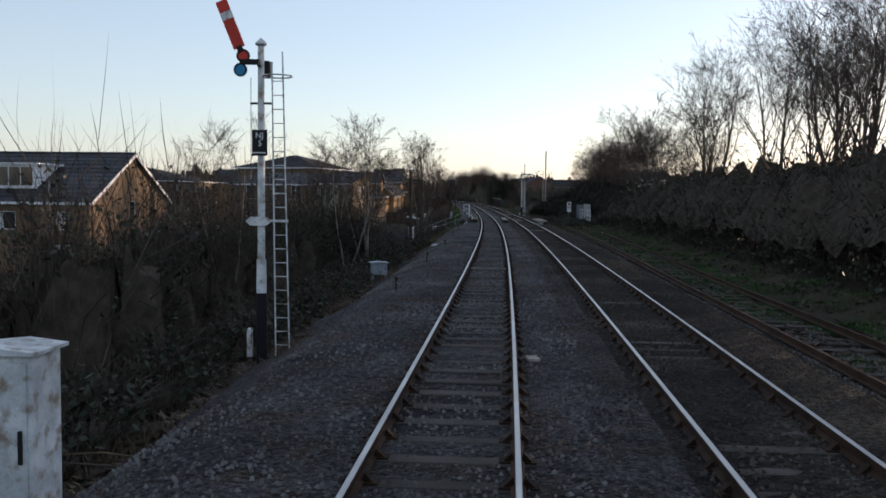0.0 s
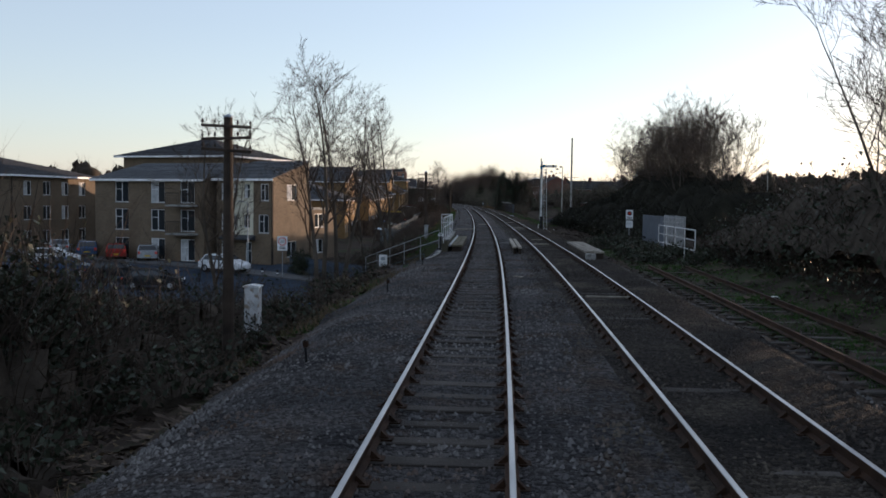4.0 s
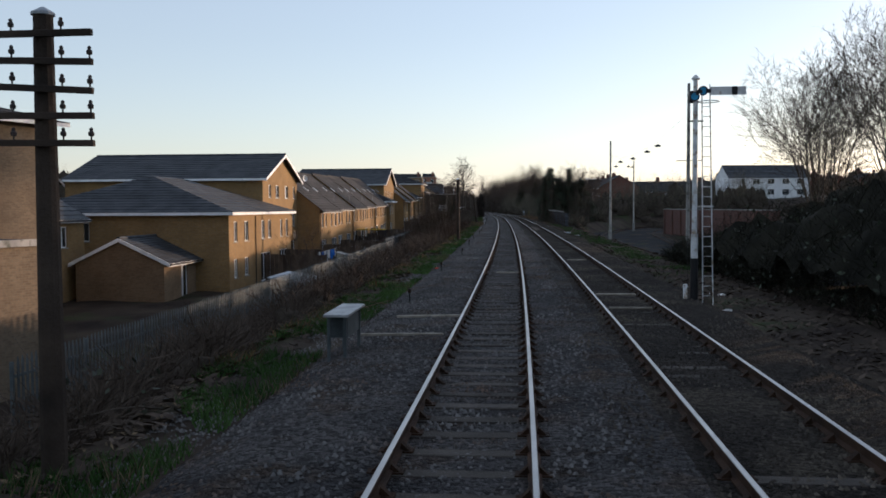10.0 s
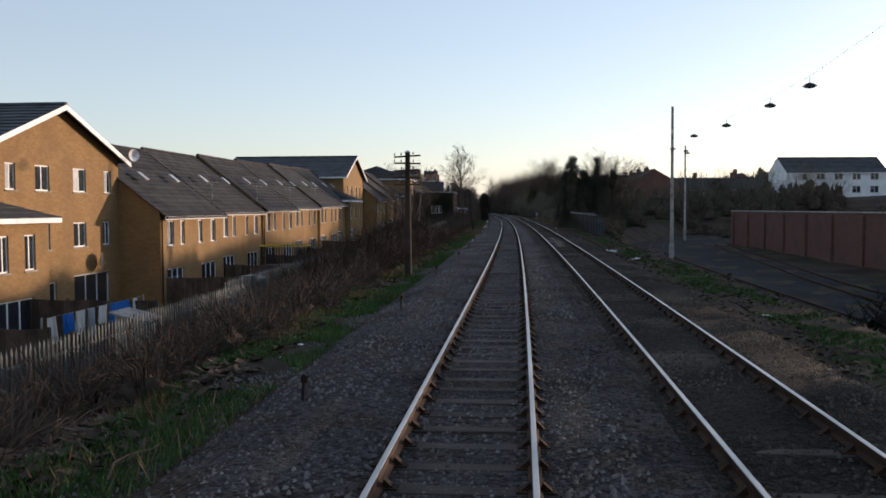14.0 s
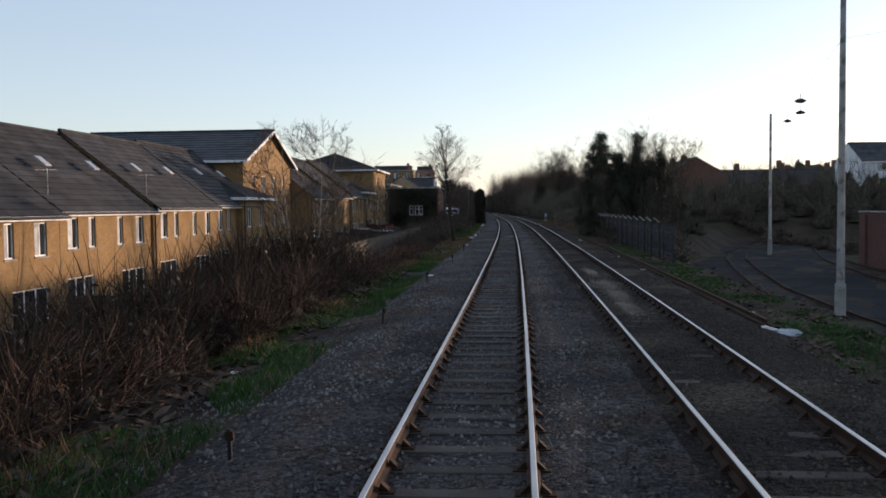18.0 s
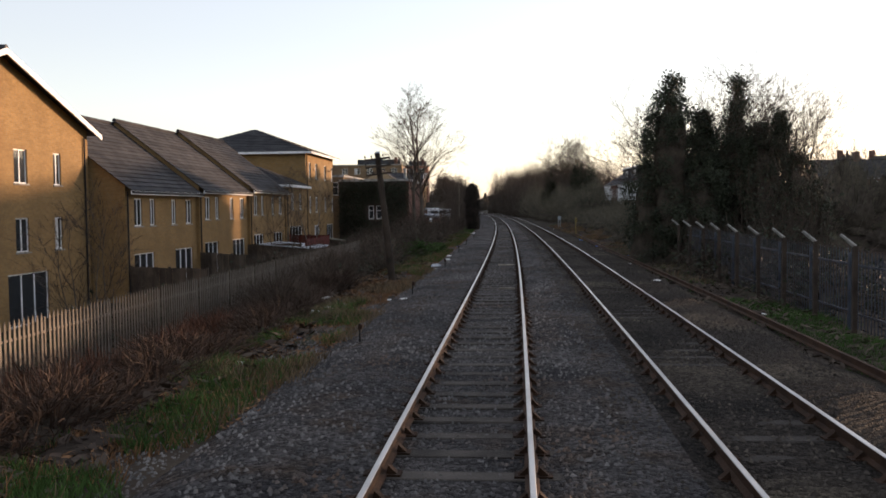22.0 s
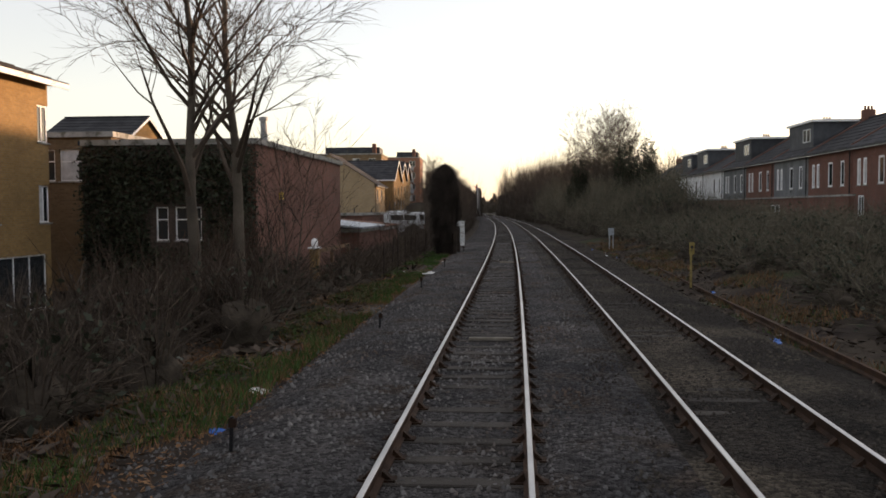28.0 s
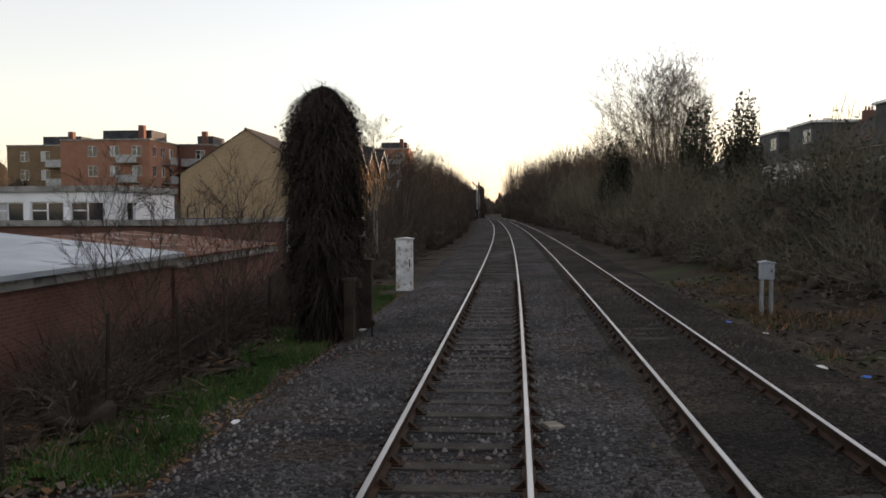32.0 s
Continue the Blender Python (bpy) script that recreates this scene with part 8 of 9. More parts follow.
part("strands", raw_mesh("strands", v, np.concatenate([k + [0, 1, 3], k + [0, 3, 2], k + [2, 3, 4]]), M_STRANDS), None, col, "hanging dead strands")


# ---- grass, dead stalks ----
def blades(name, seed, count, s0, s1, d0, d1, h, material, label, patch=0.0):
    rng = np.random.default_rng(seed)
    s, d = rng.uniform(s0, s1, count), rng.uniform(d0, d1, count)
    if patch:
        keep = np.sin(s * 0.55 + 1.3 * np.sin(d)) * np.sin(d * 1.4 + s * 0.21) + 0.4 * np.sin(s * 1.7) > patch
        s, d = s[keep], d[keep]
    n = len(s)
    p = loc(s, d, ground(s, d) - 0.02)
    a = rng.uniform(0, 6.28, n)
    hh = h * rng.uniform(0.4, 1.2, n)
    side = np.stack([np.cos(a), np.sin(a), 0 * a], -1) * (0.009 + 0.02 * h)
    tip = p + np.stack([np.cos(a * 3.1) * hh * 0.5, np.sin(a * 3.1) * hh * 0.5, hh], -1)
    v = np.stack([p - side, p + side, tip], 1).reshape(-1, 3)
    me = raw_mesh(name, v, (3 * np.arange(n)[:, None] + [0, 1, 2]), material)
    return tagged(new(name, me), label, "grass", kind="stuff")


blades("grass", 1, 100000, 106, 236, -5.5, -3.3, 0.2, M_GRASS, "short green grass along the ballast edge", -0.35)
blades("grass", 2, 26000, 62, 86, -6.5, -3.2, 0.15, M_GRASS, "rough green grass near the bridge", 0.15)
blades("grass", 3, 56000, 246, 330, -5.2, -3.3, 0.2, M_GRASS, "rough grass along the ballast edge", -0.25)
blades("grass", 4, 30000, 20, 100, 6.6, 10.5, 0.14, M_GRASS, "grass growing through the siding", 0.0)
blades("grass", 15, 42000, 6, 84, 6.5, 9.0, 0.12, M_GRASS, "grass between the siding rails", -0.2)
scatter_stones("scattered_stones", 66, 9000, 4, 84, 5.9, 7.6, 0.034, 0.012, "grey ballast spread beside the siding", M_STONE)
blades("grass", 5, 40000, 140, 335, 6.3, 9.0, 0.14, M_GRASS, "rough grass beside the far line", 0.15)
blades("grass", 13, 60000, 144, 240, 6.9, 8.6, 0.13, M_GRASS, "strip of green grass at the yard edge", -0.3)
blades("dead_stalks", 6, 16000, 225, 250, -6.2, -2.9, 0.28, M_STRAW, "flattened straw-coloured dead stalks", 0.1)
blades("dead_stalks", 7, 22000, 0, 90, -6.0, -3.0, 0.35, M_STRAW, "dry dead stalks on the bank", 0.45)
blades("dead_stalks", 8, 26000, 108, 330, -6.0, -3.2, 0.3, M_STRAW, "dry dead stalks beside the line", 0.45)
blades("dead_stalks", 9, 16000, 240, 335, 6.4, 10.0, 0.3, M_STRAW, "dry dead stalks beside the line", 0.4)
blades("dead_bracken", 10, 64000, 220, 300, -6.2, -3.3, 0.17, M_BRACKEN, "flattened rust-brown dead bracken beside the ballast", -0.45)
blades("grass", 14, 60000, 212, 238, -6.4, -3.9, 0.16, M_GRASS, "green grass on the bank below the fence", -0.25)
blades("dead_bracken", 11, 14000, 118, 222, -6.2, -4.4, 0.3, M_BRACKEN, "brown dead bracken along the brambles", 0.2)
blades("dead_bracken", 12, 12000, 270, 335, 6.4, 9.5, 0.25, M_BRACKEN, "brown dead bracken beside the far line", 0.1)


def litter(name, seed, count, s0, s1, d0, d1, size, material, label):
    """Fallen twigs and dead leaves lying on the ground."""
    rng = np.random.default_rng(seed)
    s, d = rng.uniform(s0, s1, count), rng.uniform(d0, d1, count)
    p = loc(s, d, ground(s, d) + rng.uniform(0.0, 0.05, count))
    a = rng.uniform(0, 6.28, count)
    ln, wd = size * rng.uniform(0.3, 1.4, count), size * rng.uniform(0.04, 0.22, count)
    w = np.stack([np.cos(a) * ln, np.sin(a) * ln, rng.uniform(-0.2, 0.45, count) * ln], -1)
    side = np.stack([-np.sin(a) * wd, np.cos(a) * wd, rng.normal(size=count) * wd * 0.4], -1)
    v = np.stack([p - side, p + w * 0.5 - side * 1.3, p + w, p + w * 0.5 + side], 1).reshape(-1, 3)
    k = 4 * np.arange(count)[:, None]
    return tagged(new(name, raw_mesh(name, v, np.concatenate([k + [0, 1, 3], k + [1, 2, 3]]), material)), label, "litter", kind="stuff")


for q, (s0, s1) in enumerate([(0, 90), (104, 180), (180, 250), (250, 332)]):
    litter("leaf_litter", 70 + q, 18000, s0, s1, -8.6, -4.2, 0.14, M_BRACKEN if q > 1 else M_STRAW, "dead leaves and stalks lying on the bank")
    litter("twig_litter", 80 + q, 18000, s0, s1, -8.6, -4.0, 0.30, M_TWIG, "fallen twigs lying on the bank")
    litter("twig_litter", 90 + q, 15000, s0, s1, 6.0, 10.5, 0.22, M_TWIG, "fallen twigs and dead growth beside the far line")

litter("leaf_litter", 78, 14000, 222, 332, -4.3, -2.9, 0.1, M_BRACKEN, "brown dead leaves along the ballast edge")
litter("twig_litter", 96, 7000, 284, 297, -6.4, -3.9, 0.17, M_TWIG, "heap of dry sticks and rubbish before the works")
blades("grass", 16, 24000, 292, 330, -4.8, -3.5, 0.15, M_GRASS, "bright grass strip below the works", -0.4)
shrubs("far_wood", 45, [(225 + (k * 37) % 100, 30 + (k * 23) % 46, 0.8 + (k % 5) * 0.3, 1.8) for k in range(60)], 60, "dark scrub across the yard", heart=0.7, width=0.02)
litter("straw_heap", 95, 16000, 250.5, 259.5, -5.6, -3.5, 0.17, M_STRAW, "pale dead stalks lying in a heap")
for k in range(4):
    hh = building("skyline_house", at(345, 37 + 8.6 * k, 1.3, -90), 8.6, 9.0, 5.0, "ridge_y", "dark brick house on the skyline", wall=M_REDB, rise=2.6, courses=4, group="skyline houses", pipes=(), far=True, front=[(1.5, 2.5, 3.0, 4.3, 1), (5.5, 6.5, 3.0, 4.3, 1)])
    part("chimney", Build().bevel(-5.0, -4.0, 0.2, 1.0, 7.0, 8.9, 0.05), M_REDB, hh)
shrubs("bramble_bank", 50, row(50, 104, 116, -12.5, -5.0, 0.3, [1.2, 1.6, 1.2], 1.2), 90, "dark tangled growth below the trees", leaf=2500)
shrubs("evergreen_bush", 51, [(113.6, -14.6, 1.9, 1.1), (112.6, -13.9, 1.6, 1.0)], 140, "dark rounded bush beside the flats", leaf=5000)
# loose twigs standing out of the creeper
m = 1400
za, aa = crng.uniform(1.2, 6.2, m), crng.uniform(0, 6.28, m)
ra_ = np.interp(za, [p[1] for p in prof], [p[0] for p in prof]) * 0.95
q0 = np.stack([ra_ * np.cos(aa), ra_ * np.sin(aa), za], -1)
out = np.stack([np.cos(aa), np.sin(aa), crng.uniform(-0.6, 0.9, m)], -1) * crng.uniform(0.08, 0.38, m)[:, None] + crng.normal(size=(m, 3)) * 0.06
sd_ = np.stack([-np.sin(aa), np.cos(aa), 0 * aa], -1) * 0.006
v = np.stack([q0 - sd_, q0 + sd_, q0 + out], 1).reshape(-1, 3)
part("loose_twigs", raw_mesh("loose_twigs", v, 3 * np.arange(m)[:, None] + [0, 1, 2], M_STRANDS), None, col, "fine twigs standing out")


# ---- gardens ----
def board_fence(s0, d0, s1, d1, h, label, material=None, name="garden_fence"):
    p0, p1 = Vector(loc(s0, d0, float(ground(s0, d0)))), Vector(loc(s1, d1, float(ground(s1, d1))))
    w = p1 - p0
    L = Vector((w.x, w.y)).length
    g = thing(name, Matrix.Translation(p0) @ pose(0, 0, 0, 0, 0, math.degrees(math.atan2(-w.x, w.y))), label, "fence", "garden fences")
    n = max(2, round(L / 0.3))
    for k in range(n):
        z = w.z * k / n
        part("board", Build().bevel(-0.012, 0.012, L * k / n + 0.006, L * (k + 1) / n - 0.006, z - 0.1, z + h + 0.02 * math.sin(k * 7.3), 0.004), material or M_FENCEW, g)
    for k in range(max(2, round(L / 1.9)) + 1):
        y = L * k / max(2, round(L / 1.9))
        part("post", Build().box(-0.1, -0.014, y - 0.05, y + 0.05, w.z * k / max(2, round(L / 1.9)) - 0.2, w.z * k / max(2, round(L / 1.9)) + h + 0.05), material or M_FENCEW, g)
    return g


for q in range(5):
    s0 = 181.6 + q * 8.85
    board_fence(s0, -16.6, s0, -12.2, 1.75, "dark board fence between the gardens")
    board_fence(s0 + 0.1, -12.1, s0 + 7.6, -12.0 - 0.3 * (q % 2), 1.55, "dark board fence at the garden end")
board_fence(163.4, -16.9, 163.4, -12.6, 1.9, "dark board fence between the gardens")
board_fence(156.4, -12.7, 163.2, -12.6, 1.1, "low dark board fence at the garden end")
board_fence(170.5, -17.5, 170.8, -12.6, 1.8, "dark board fence between the gardens")
board_fence(171.0, -12.4, 179.0, -12.2, 1.4, "dark board fence at the garden end")
for q in range(3):
    s0 = 248.4 + q * 8.6
    board_fence(s0, -16.2, s0, -12.8, 1.7, "dark board fence between the gardens")
M_REDFENCE = mat("red_stained_boards", (0.066, 0.0168, 0.0144), (0.114, 0.03, 0.024), scale=2, fine=25, bump=0.4)
board_fence(266.5, -12.6, 273.5, -12.6, 1.9, "dark red stained board fence", M_REDFENCE)
board_fence(273.6, -12.6, 274.4, -15.6, 1.9, "dark red stained board fence", M_REDFENCE)


def shed(s, d, w, L, h, label, roofmat, wallmat=None, name="garden_shed", tilt=0.25):
    g = thing(name, at(s, d, float(ground(s, d))), label, "shed")
    b = Build().prism([(-w / 2, 0), (w / 2, 0), (w / 2, h), (-w / 2, h + tilt)], -L / 2, L / 2)
    part("wall", b, wallmat or M_FENCEW, g)
    part("roof", Build().prism([(-w / 2 - 0.15, h + tilt + 0.01), (w / 2 + 0.15, h - 0.03), (w / 2 + 0.15, h + 0.03), (-w / 2 - 0.15, h + tilt + 0.07)], -L / 2 - 0.15, L / 2 + 0.15), roofmat, g)
    part("door", Build().box(w / 2 + 0.004, w / 2 + 0.03, -0.4, 0.4, 0.05, h - 0.15), wallmat or M_FENCEW, g)
    return g


shed(190.0, -13.9, 2.2, 3.0, 0.9, "low shed with a blue-grey felt roof", M_SHEET)
shed(267.6, -13.6, 3.2, 4.2, 1.35, "shed with a pale flat sheet roof", M_SHEET)
shed(150.0, -11.4, 1.8, 4.0, 1.2, "low shed with a grey roof behind the fence", M_SHEET)
shed(168.2, -12.2, 0.9, 1.2, 1.5, "pale tall garden store", M_CONC, M_RENDER, "garden_store")
shed(198.5, -12.8, 1.6, 1.6, 1.3, "small red garden playhouse", M_REDP, M_REDFENCE, "playhouse", 0.1)
shed(276.5, -12.9, 1.4, 1.8, 1.3, "small shed with a mossy roof", M_STAINC)
tr = thing("trampoline", at(195.0, -14.2, -1.9), "garden trampoline with a dark safety net and yellow rim", "trampoline")
rim = Build()
for k in range(20):
    a0, a1 = k * 0.31416, (k + 1) * 0.31416
    rim.tube((1.6 * math.cos(a0), 1.6 * math.sin(a0), 1.95), (1.6 * math.cos(a1), 1.6 * math.sin(a1), 1.95), 0.03, n=6, caps=False)
part("top_rim", rim, M_YELP, tr, "yellow padded rim")
part("mat", Build().lathe([(1.5, 0.68), (1.5, 0.72)], 20), M_BLACK, tr)
for k in range(8):
    a0 = k * 0.785
    part("pole", Build().tube((1.6 * math.cos(a0), 1.6 * math.sin(a0), 0), (1.6 * math.cos(a0), 1.6 * math.sin(a0), 1.95), 0.025, n=6), M_BLACK, tr)
net = Build()
for k in range(60):
    a0 = k * 0.10472
    net.box(1.58 * math.cos(a0) - 0.012, 1.58 * math.cos(a0) + 0.012, 1.58 * math.sin(a0) - 0.012, 1.58 * math.sin(a0) + 0.012, 0.72, 1.93)
tagged(part("net", net, M_BLACK, tr, "dark net strands"), kind="stuff")
# washing line
wl = thing("washing_line", at(164.5, -13.4, -2.6), "washing line with white and blue laundry", "washing line")
for y in (0, 7):
    part("post", Build().tube((0, y, 0), (0, y, 1.9), 0.03, n=6), M_GALV, wl)
part("cord", Build().tube((0, 0, 1.85), (0, 7, 1.85), 0.006, n=4), M_GALV, wl)
rng = random.Random(3)
for k, (c, ww, hh) in enumerate([(M_LITTER, 0.5, 0.8), (M_BLUEBAG, 0.7, 0.6), (M_LITTER, 0.6, 0.7), (M_GREYP, 0.4, 0.9), (M_LITTER, 0.5, 0.6), (M_BLUEBAG, 0.9, 0.7), (M_BLUEBAG, 0.6, 0.5), (M_LITTER, 0.4, 0.6)]):
    y0 = 0.3 + k * 0.82
    b = Build()
    nn = 6
    top = [(0.03 * math.sin(i * 1.9 + k), y0 + ww * i / nn, 1.85) for i in range(nn + 1)]
    bot = [(0.08 * math.sin(i * 2.3 + k), y0 + ww * i / nn, 1.85 - hh * (1 + 0.08 * math.sin(i * 3 + k))) for i in range(nn + 1)]
    b.add(top + bot + [(x + 0.012, y, z) for x, y, z in top + bot], [(i, i + 1, nn + 2 + i, nn + 1 + i) for i in range(nn)] + [(2 * nn + 2 + i, 2 * nn + 3 + i, 3 * nn + 4 + i, 3 * nn + 3 + i) for i in range(nn)])
    part("laundry", b, c, wl, "hanging laundry")


def dish(s, d, z, r, label, turn=-60):
    g = thing("satellite_dish", at(s, d, z, turn), label, "satellite dish")
    b = Build()
    rings = [(0.0, 0.0), (r * 0.5, 0.04), (r, 0.13)]
    vv = [(q * math.cos(k * 0.3927), y, q * math.sin(k * 0.3927)) for q, y in rings for k in range(16)]
    vv += [(x, y + 0.012, z_) for x, y, z_ in vv]
    ff = [(o + i * 16 + k, o + i * 16 + (k + 1) % 16, o + (i + 1) * 16 + (k + 1) % 16, o + (i + 1) * 16 + k) for o in (0, 48) for i in range(2) for k in range(16)]
    part("dish", b.add(vv, ff), M_WHITE, g)
    part("arm", Build().tube((0, 0.1, -r * 0.6), (0, -0.35, -0.05), 0.012, n=5), M_GALV, g)
    part("mount", Build().tube((0, 0.02, 0), (0, 0.3, -0.1), 0.02, n=5), M_GALV, g)
    return g


dish(179.0, -18.75, 0.05, 0.42, "white round dish on the house wall")
dish(182.0, -18.4, 5.1, 0.3, "small grey dish above the eaves", -120)
for q, (s, d, z) in enumerate([(190, -17.2, 3.0), (199, -17.2, 3.0), (208, -17.2, 3.1), (217, -17.2, 3.2)]):
    g = thing("tv_aerial", at(s, d, z), "thin television aerial at the eaves", "aerial", "aerials")
    part("mast", Build().tube((0, 0, 0), (0, 0, 1.0), 0.015, n=5), M_GALV, g)
    part("boom", Build().tube((-0.4, 0, 0.95), (0.4, 0, 0.95), 0.01, n=4), M_GALV, g)
    for k in range(6):
        part("element", Build().tube((-0.36 + 0.14 * k, -0.18, 0.95), (-0.36 + 0.14 * k, 0.18, 0.95), 0.006, n=4), M_GALV, g)
g = thing("tv_aerial", at(131.5, -25.5, -3.5, -18.9) @ pose(-5.5, 5.0, 11.2), "tall television aerial on the tower roof", "aerial", "aerials")
part("mast", Build().tube((0, 0, 0), (0, 0, 3.0), 0.02, n=5), M_GALV, g)
part("boom", Build().tube((-0.5, 0, 2.9), (0.5, 0, 2.9), 0.014, n=4), M_GALV, g)
for k in range(6):
    part("element", Build().tube((-0.45 + 0.18 * k, -0.25, 2.9), (-0.45 + 0.18 * k, 0.25, 2.9), 0.008, n=4), M_GALV, g)
ld = thing("garden_ladder", at(206.5, -12.3, float(ground(206.5, -12.3)), 90, -14), "pale wooden ladder leaning on a garden fence", "ladder")
for x in (-0.2, 0.2):
    part("stile", Build().bevel(x - 0.02, x + 0.02, -0.03, 0.03, 0, 2.3, 0.005), M_PLANK, ld)
for k in range(7):
    part("rung", Build().tube((-0.2, 0, 0.25 + 0.3 * k), (0.2, 0, 0.25 + 0.3 * k), 0.016, n=6), M_PLANK, ld)
for q in range(9):
    s0 = (181.6 + q * 8.85) if q < 6 else (248.4 + (q - 6) * 8.6)
    for off in (2.2, 6.4):
        rl = thing("rooflight", at(s0 + off, -18.7, [2.65, 2.65, 2.65, 2.65, 2.65, 2.65, 3.8, 3.95, 4.1][q] + 1.60 + 0.12 * min(q, 5) * (q < 6) - 0.12) @ pose(0, 0, 0, 0, math.degrees(math.atan(3.5 / 4.5)), 0), "small rooflight in the tiled slope", "rooflight", "rooflights")
        part("frame", Build().bevel(-0.32, 0.32, -0.24, 0.24, 0.0, 0.07, 0.01), M_GALV, rl)
        part("pane", Build().box(-0.27, 0.27, -0.19, 0.19, 0.071, 0.078), M_SHEET, rl)
# dormer of the first house
d0 = thing("roof_dormer", at(55.9, -26.3, -3.2) @ pose(-5.6, 1.9, 5.9), "white box dormer in the slate roof", "dormer")
part("cheek", Build().prism([(-0.8, 0), (2.4, 1.6), (-0.8, 1.6)], -1.5, 1.5, "x"), M_WHITEW, d0)
part("roof", Build().box(-1.7, 1.7, -1.0, 2.6, 1.602, 1.72), M_WHITE, d0)
window(d0, pose(-1.3, -0.92, 0.15), 0, 2.6, 0, 1.35, 3, sill=False)

# ---- below the works ----
bp = thing("brick_gatepost", at(295.2, -7.0, -0.5), "crumbling buff brick gatepost with a white cap and round lamp", "gatepost")
for k in range(20):
    part("brick", Build().bevel(-0.17 + 0.01 * (k % 3), 0.17, -0.17, 0.17, k * 0.075, k * 0.075 + 0.066, 0.008), M_YELLOW, bp)
part("core", Build().box(-0.15, 0.15, -0.15, 0.15, 0, 1.5), M_CONC, bp)
part("cap", Build().bevel(-0.22, 0.22, -0.22, 0.22, 1.5, 1.56, 0.015), M_WHITE, bp)
part("lamp", Build().lathe([(0.05, 1.56), (0.12, 1.62), (0.14, 1.74), (0.1, 1.85), (0.02, 1.89)], 12), M_WHITE, bp, "round white lamp")
tb = thing("timber_barrier", at(296.8, -7.5, -0.9), "long brown timber rail on posts below the works", "barrier")
M_BARRIER = mat("brown_barrier_timber", (0.11, 0.065, 0.036), (0.19, 0.12, 0.07), scale=3, fine=40, bump=0.5)
part("rail", Build().bevel(-0.04, 0.04, 0, 8.0, 1.58, 1.74, 0.01), M_BARRIER, tb)
for y in (0.06, 4, 7.9):
    part("post", Build().box(-0.06, 0.06, y - 0.06, y + 0.06, -0.2, 1.58), M_BARRIER, tb)
for q, (s, d, t, col) in enumerate([(345, -10.2, 80, P_WHITE), (352, -10.8, 10, P_WHITE)]):
    car(at(s, d, float(ground(s, d)) + 0.25, t), col, "white minibus parked in the works yard", "parked_van", 5.2, 1.95, 2.25, van=True)
for q, (s, d) in enumerate([(360, -24), (361, -28)]):
    car(at(s, d, float(ground(s, d)) + 0.02, 85), P_SILVER, "silver car parked beyond the works")
for k in range(6):
    s, d = 352 + 2.5 * k, -13.5 - 2.2 * k
    cp = thing("cranked_post", at(s, d, float(ground(s, d))), "dark fence post with a cranked top", "fence post", "cranked posts beyond the works")
    part("shaft", Build().box(-0.05, 0.05, -0.05, 0.05, -0.2, 2.4), M_BLACK, cp)
    part("crank", Build().tube((0, 0, 2.38), (0.35, 0, 2.75), 0.045, 0.04, 6), M_BLACK, cp)
for s, d, hh in ((316.2, -2.95, 1.6), (318.0, -2.85, 1.9), (318.6, -3.1, 1.2)):
    dp = thing("timber_post", at(s, d, -0.6), "dark rotten timber post beside the creeper column", "post")
    part("shaft", Build().bevel(-0.11, 0.11, -0.11, 0.11, -0.2, hh, 0.02), M_DARKTIM, dp)
    part("cap", Build().bevel(-0.14, 0.14, -0.14, 0.14, hh + 0.002, hh + 0.06, 0.01), M_DARKTIM, dp)


# ---- litter and debris ----
def crumple(seed, size, flat=0.45):
    rng = random.Random(seed)
    b = Build().lathe([(0.12, 0.0), (0.9, 0.1), (1.0, 0.45), (0.7, 0.85), (0.15, 1.0)], 9)
    b.v = [(x * size * rng.uniform(0.6, 1.3), y * size * rng.uniform(0.6, 1.3), z * size * flat * rng.uniform(0.7, 1.3)) for x, y, z in b.v]
    return b


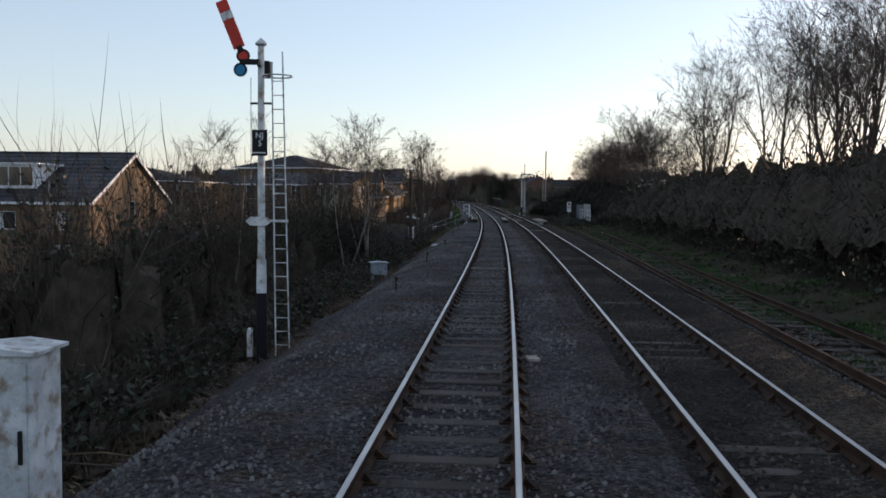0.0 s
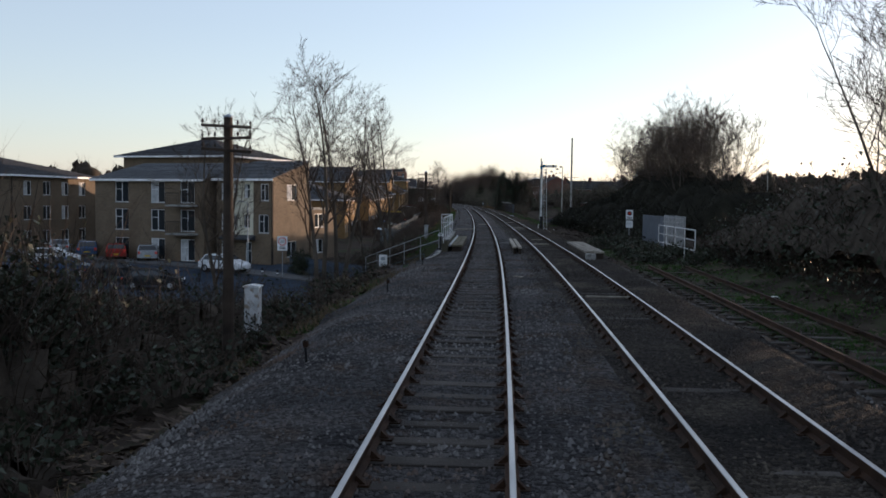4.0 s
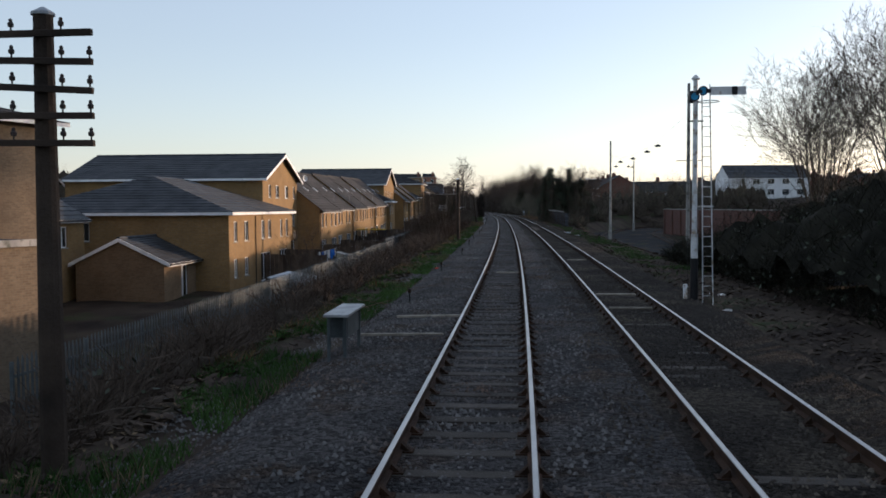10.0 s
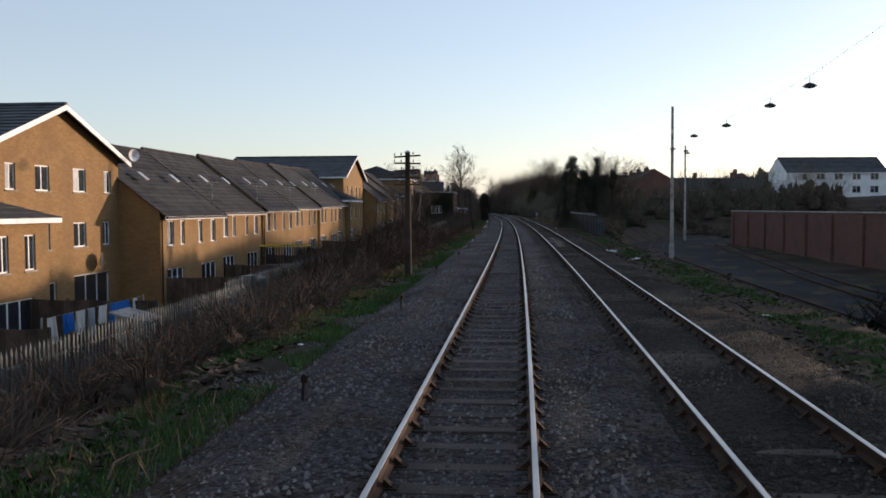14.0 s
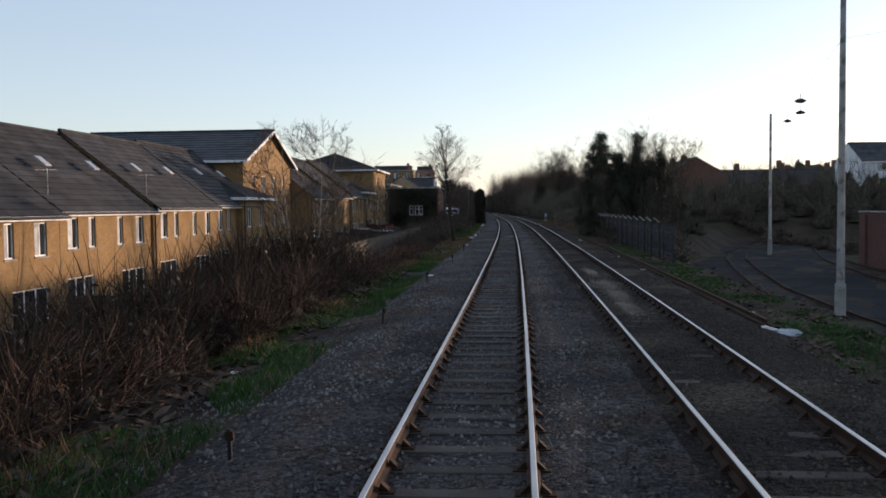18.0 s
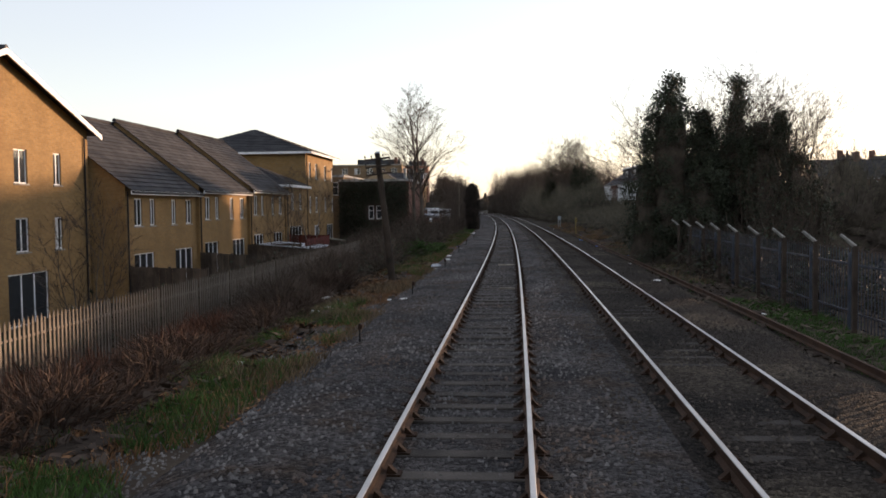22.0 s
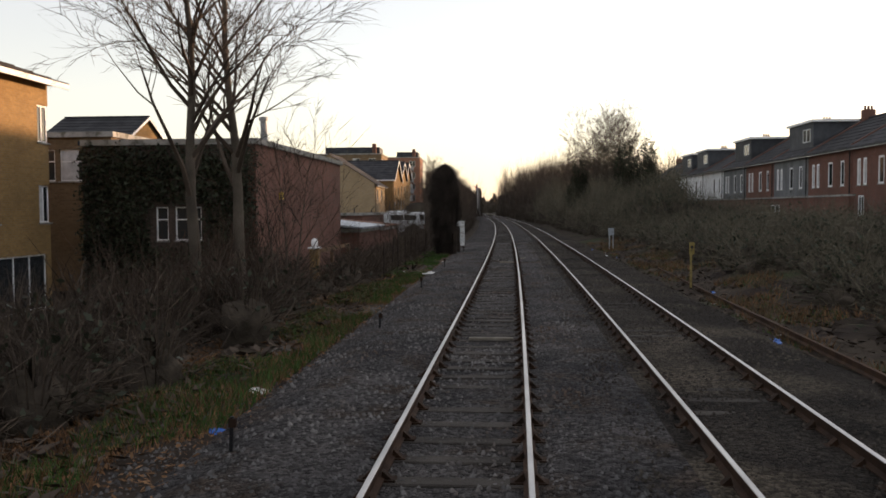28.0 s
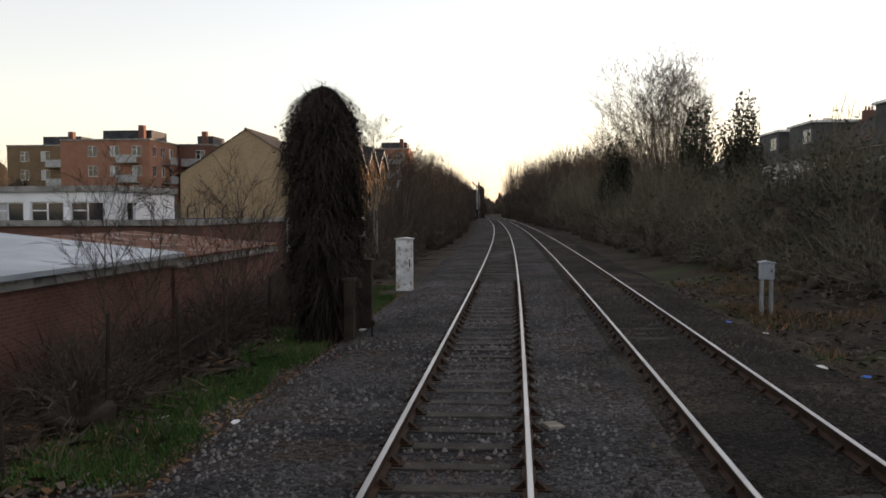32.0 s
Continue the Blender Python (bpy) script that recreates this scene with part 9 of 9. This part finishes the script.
for q, (s, d, size, m, lb) in enumerate([(161.2, -5.4, 0.25, M_BLUEBAG, "blue"), (159.1, -4.3, 0.14, M_LITTER, "white"), (237.6, -4.9, 0.28, M_BLUEBAG, "blue"), (234.9, -5.0, 0.24, M_LITTER, "white"), (235.6, -4.7, 0.2, M_LITTER, "white"), (231.3, -5.1, 0.12, M_LITTER, "white"),
                                         (229.5, -5.1, 0.22, M_BLUEBAG, "blue"), (227.2, -4.6, 0.15, M_LITTER, "white"), (228.4, -5.6, 0.2, M_LITTER, "white"), (230.4, -4.3, 0.13, M_BLUEBAG, "blue"), (232.2, -5.6, 0.16, M_LITTER, "white"), (236.6, -4.4, 0.14, M_LITTER, "white"), (238.8, -5.4, 0.2, M_LITTER, "white"), (290.5, -4.9, 0.16, M_BLUEBAG, "blue"), (289.2, -4.6, 0.14, M_LITTER, "white"), (288.0, -5.2, 0.13, M_BLUEBAG, "blue"), (291.6, -4.3, 0.1, M_LITTER, "white"), (252.0, -3.05, 0.3, M_SHEET, "pale"), (252.8, -3.2, 0.2, M_BLUEBAG, "blue"), (255.6, -2.75, 0.18, M_LITTER, "white"), (299.5, -3.0, 0.28, M_LITTER, "white"), (276.0, -3.5, 0.18, M_LITTER, "white"), (273.5, -3.3, 0.14, M_BLUEBAG, "blue"),
                                         (280.8, 5.95, 0.12, M_BLUEBAG, "blue"), (272.8, 6.4, 0.13, M_BLUEBAG, "blue"), (281.5, 6.1, 0.12, M_BLUEBAG, "blue"), (79.4, -7.0, 0.4, M_BLUEBAG, "blue"), (78.0, -3.4, 0.2, M_BLUEBAG, "blue"), (143.1, -3.1, 0.12, M_REDP, "red"), (188.4, 7.0, 0.26, M_LITTER, "white"),
                                         (127.8, 6.4, 0.14, M_LITTER, "white"), (196.1, 6.6, 0.3, M_SHEET, "pale"), (196.6, 6.3, 0.22, M_LITTER, "white"), (163.7, 7.1, 0.16, M_LITTER, "white"), (309.6, -4.4, 0.13, M_LITTER, "white"), (60.5, -3.4, 0.25, M_BLUEBAG, "blue"), (51, -3.3, 0.25, M_LITTER, "white"), (302, -4.4, 0.15, M_LITTER, "white"),
                                         (233.0, -6.3, 0.16, M_LITTER, "white"), (240.6, -6.0, 0.18, M_LITTER, "white"), (241.5, -5.6, 0.2, M_LITTER, "white"), (250.5, -4.2, 0.16, M_LITTER, "white"), (247.8, -3.9, 0.14, M_REDFENCE, "dark red"), (135, 6.6, 0.13, M_LITTER, "white"), (132, 7.2, 0.14, M_LITTER, "white"), (71, 8.9, 0.15, M_LITTER, "white")]):
    zz = float(np.interp(d, [e_[0] for e_ in edge], [e_[1] for e_ in edge])) if -3.35 < d < 6.5 else float(ground(s, d))
    solo("litter", crumple(q, size), m, at(s, d, max(zz, float(ground(s, d))) - 0.01, q * 40), lb + " crumpled plastic lying beside the track", "litter", "litter")
for q, (s, d, L, w, turn) in enumerate([(14.3, 1.05, 0.3, 0.2, 10), (74.4, 1.3, 0.3, 0.16, 60), (308.3, 1.07, 0.28, 0.2, 20), (32, -0.0, 1.3, 0.07, 90), (121.0, -1.9, 1.8, 0.12, 95), (124.1, -1.6, 1.6, 0.12, 98), (138, 0.2, 0.9, 0.16, 92), (146, 3.5, 0.9, 0.16, 85), (98, 3.4, 1.1, 0.14, 88), (104, 3.6, 0.8, 0.14, 95),
                                        (250, 0.2, 0.7, 0.12, 93), (280, 0.1, 0.9, 0.12, 90), (305, 0.25, 0.7, 0.12, 90), (239, 0.3, 0.5, 0.1, 80), (68.5, 3.6, 1.2, 0.1, 90), (129.5, 3.5, 1.2, 0.12, 90), (126, 3.5, 1.1, 0.1, 90)]):
    b = Build().bevel(-w / 2, w / 2, -L / 2, L / 2, 0, 0.05, 0.01)
    solo("loose_board", b, M_PLANK, at(s, d, -0.155, turn), "pale weathered board lying across the track", "board", "loose boards")
rng = random.Random(9)
for q in range(70):
    s = rng.choice([rng.uniform(4, 84), rng.uniform(108, 175), rng.uniform(190, 326)])
    d = rng.uniform(-6.0, -3.4)
    L = rng.uniform(0.5, 1.8)
    p = [(0, 0, 0)]
    for k in range(4):
        p.append((p[-1][0] + rng.gauss(0, 0.12) * L, p[-1][1] + L / 4, p[-1][2] + rng.uniform(-0.01, 0.09) * L))
    b = Build()
    for k in range(4):
        b.tube(p[k], p[k + 1], 0.022 * (1 - k * 0.2), 0.022 * (0.8 - k * 0.2), 5, caps=k in (0, 3))
    solo("fallen_branch", b, M_STRAW if q % 3 else M_BARK, at(s, d, float(ground(s, d)) + 0.03, rng.uniform(0, 360)), "dry fallen branch on the bank", "branch", "fallen branches")
for q in range(60):
    s = rng.choice([rng.uniform(222, 262), rng.uniform(262, 330), rng.uniform(112, 222)])
    d = rng.choice([rng.uniform(-6.4, -3.2), rng.uniform(-5.0, -2.6), rng.uniform(5.4, 7.4)])
    zz = float(np.interp(d, [e_[0] for e_ in edge], [e_[1] for e_ in edge])) if -3.35 < d < 6.5 else float(ground(s, d))
    blue = q % 6 == 0
    solo("litter", crumple(100 + q, rng.uniform(0.05, 0.15), 0.35), M_BLUEBAG if blue else M_LITTER, at(s, d, max(zz, float(ground(s, d))) - 0.01, q * 40), ("blue" if blue else "white") + " crumpled plastic lying beside the track", "litter", "litter")
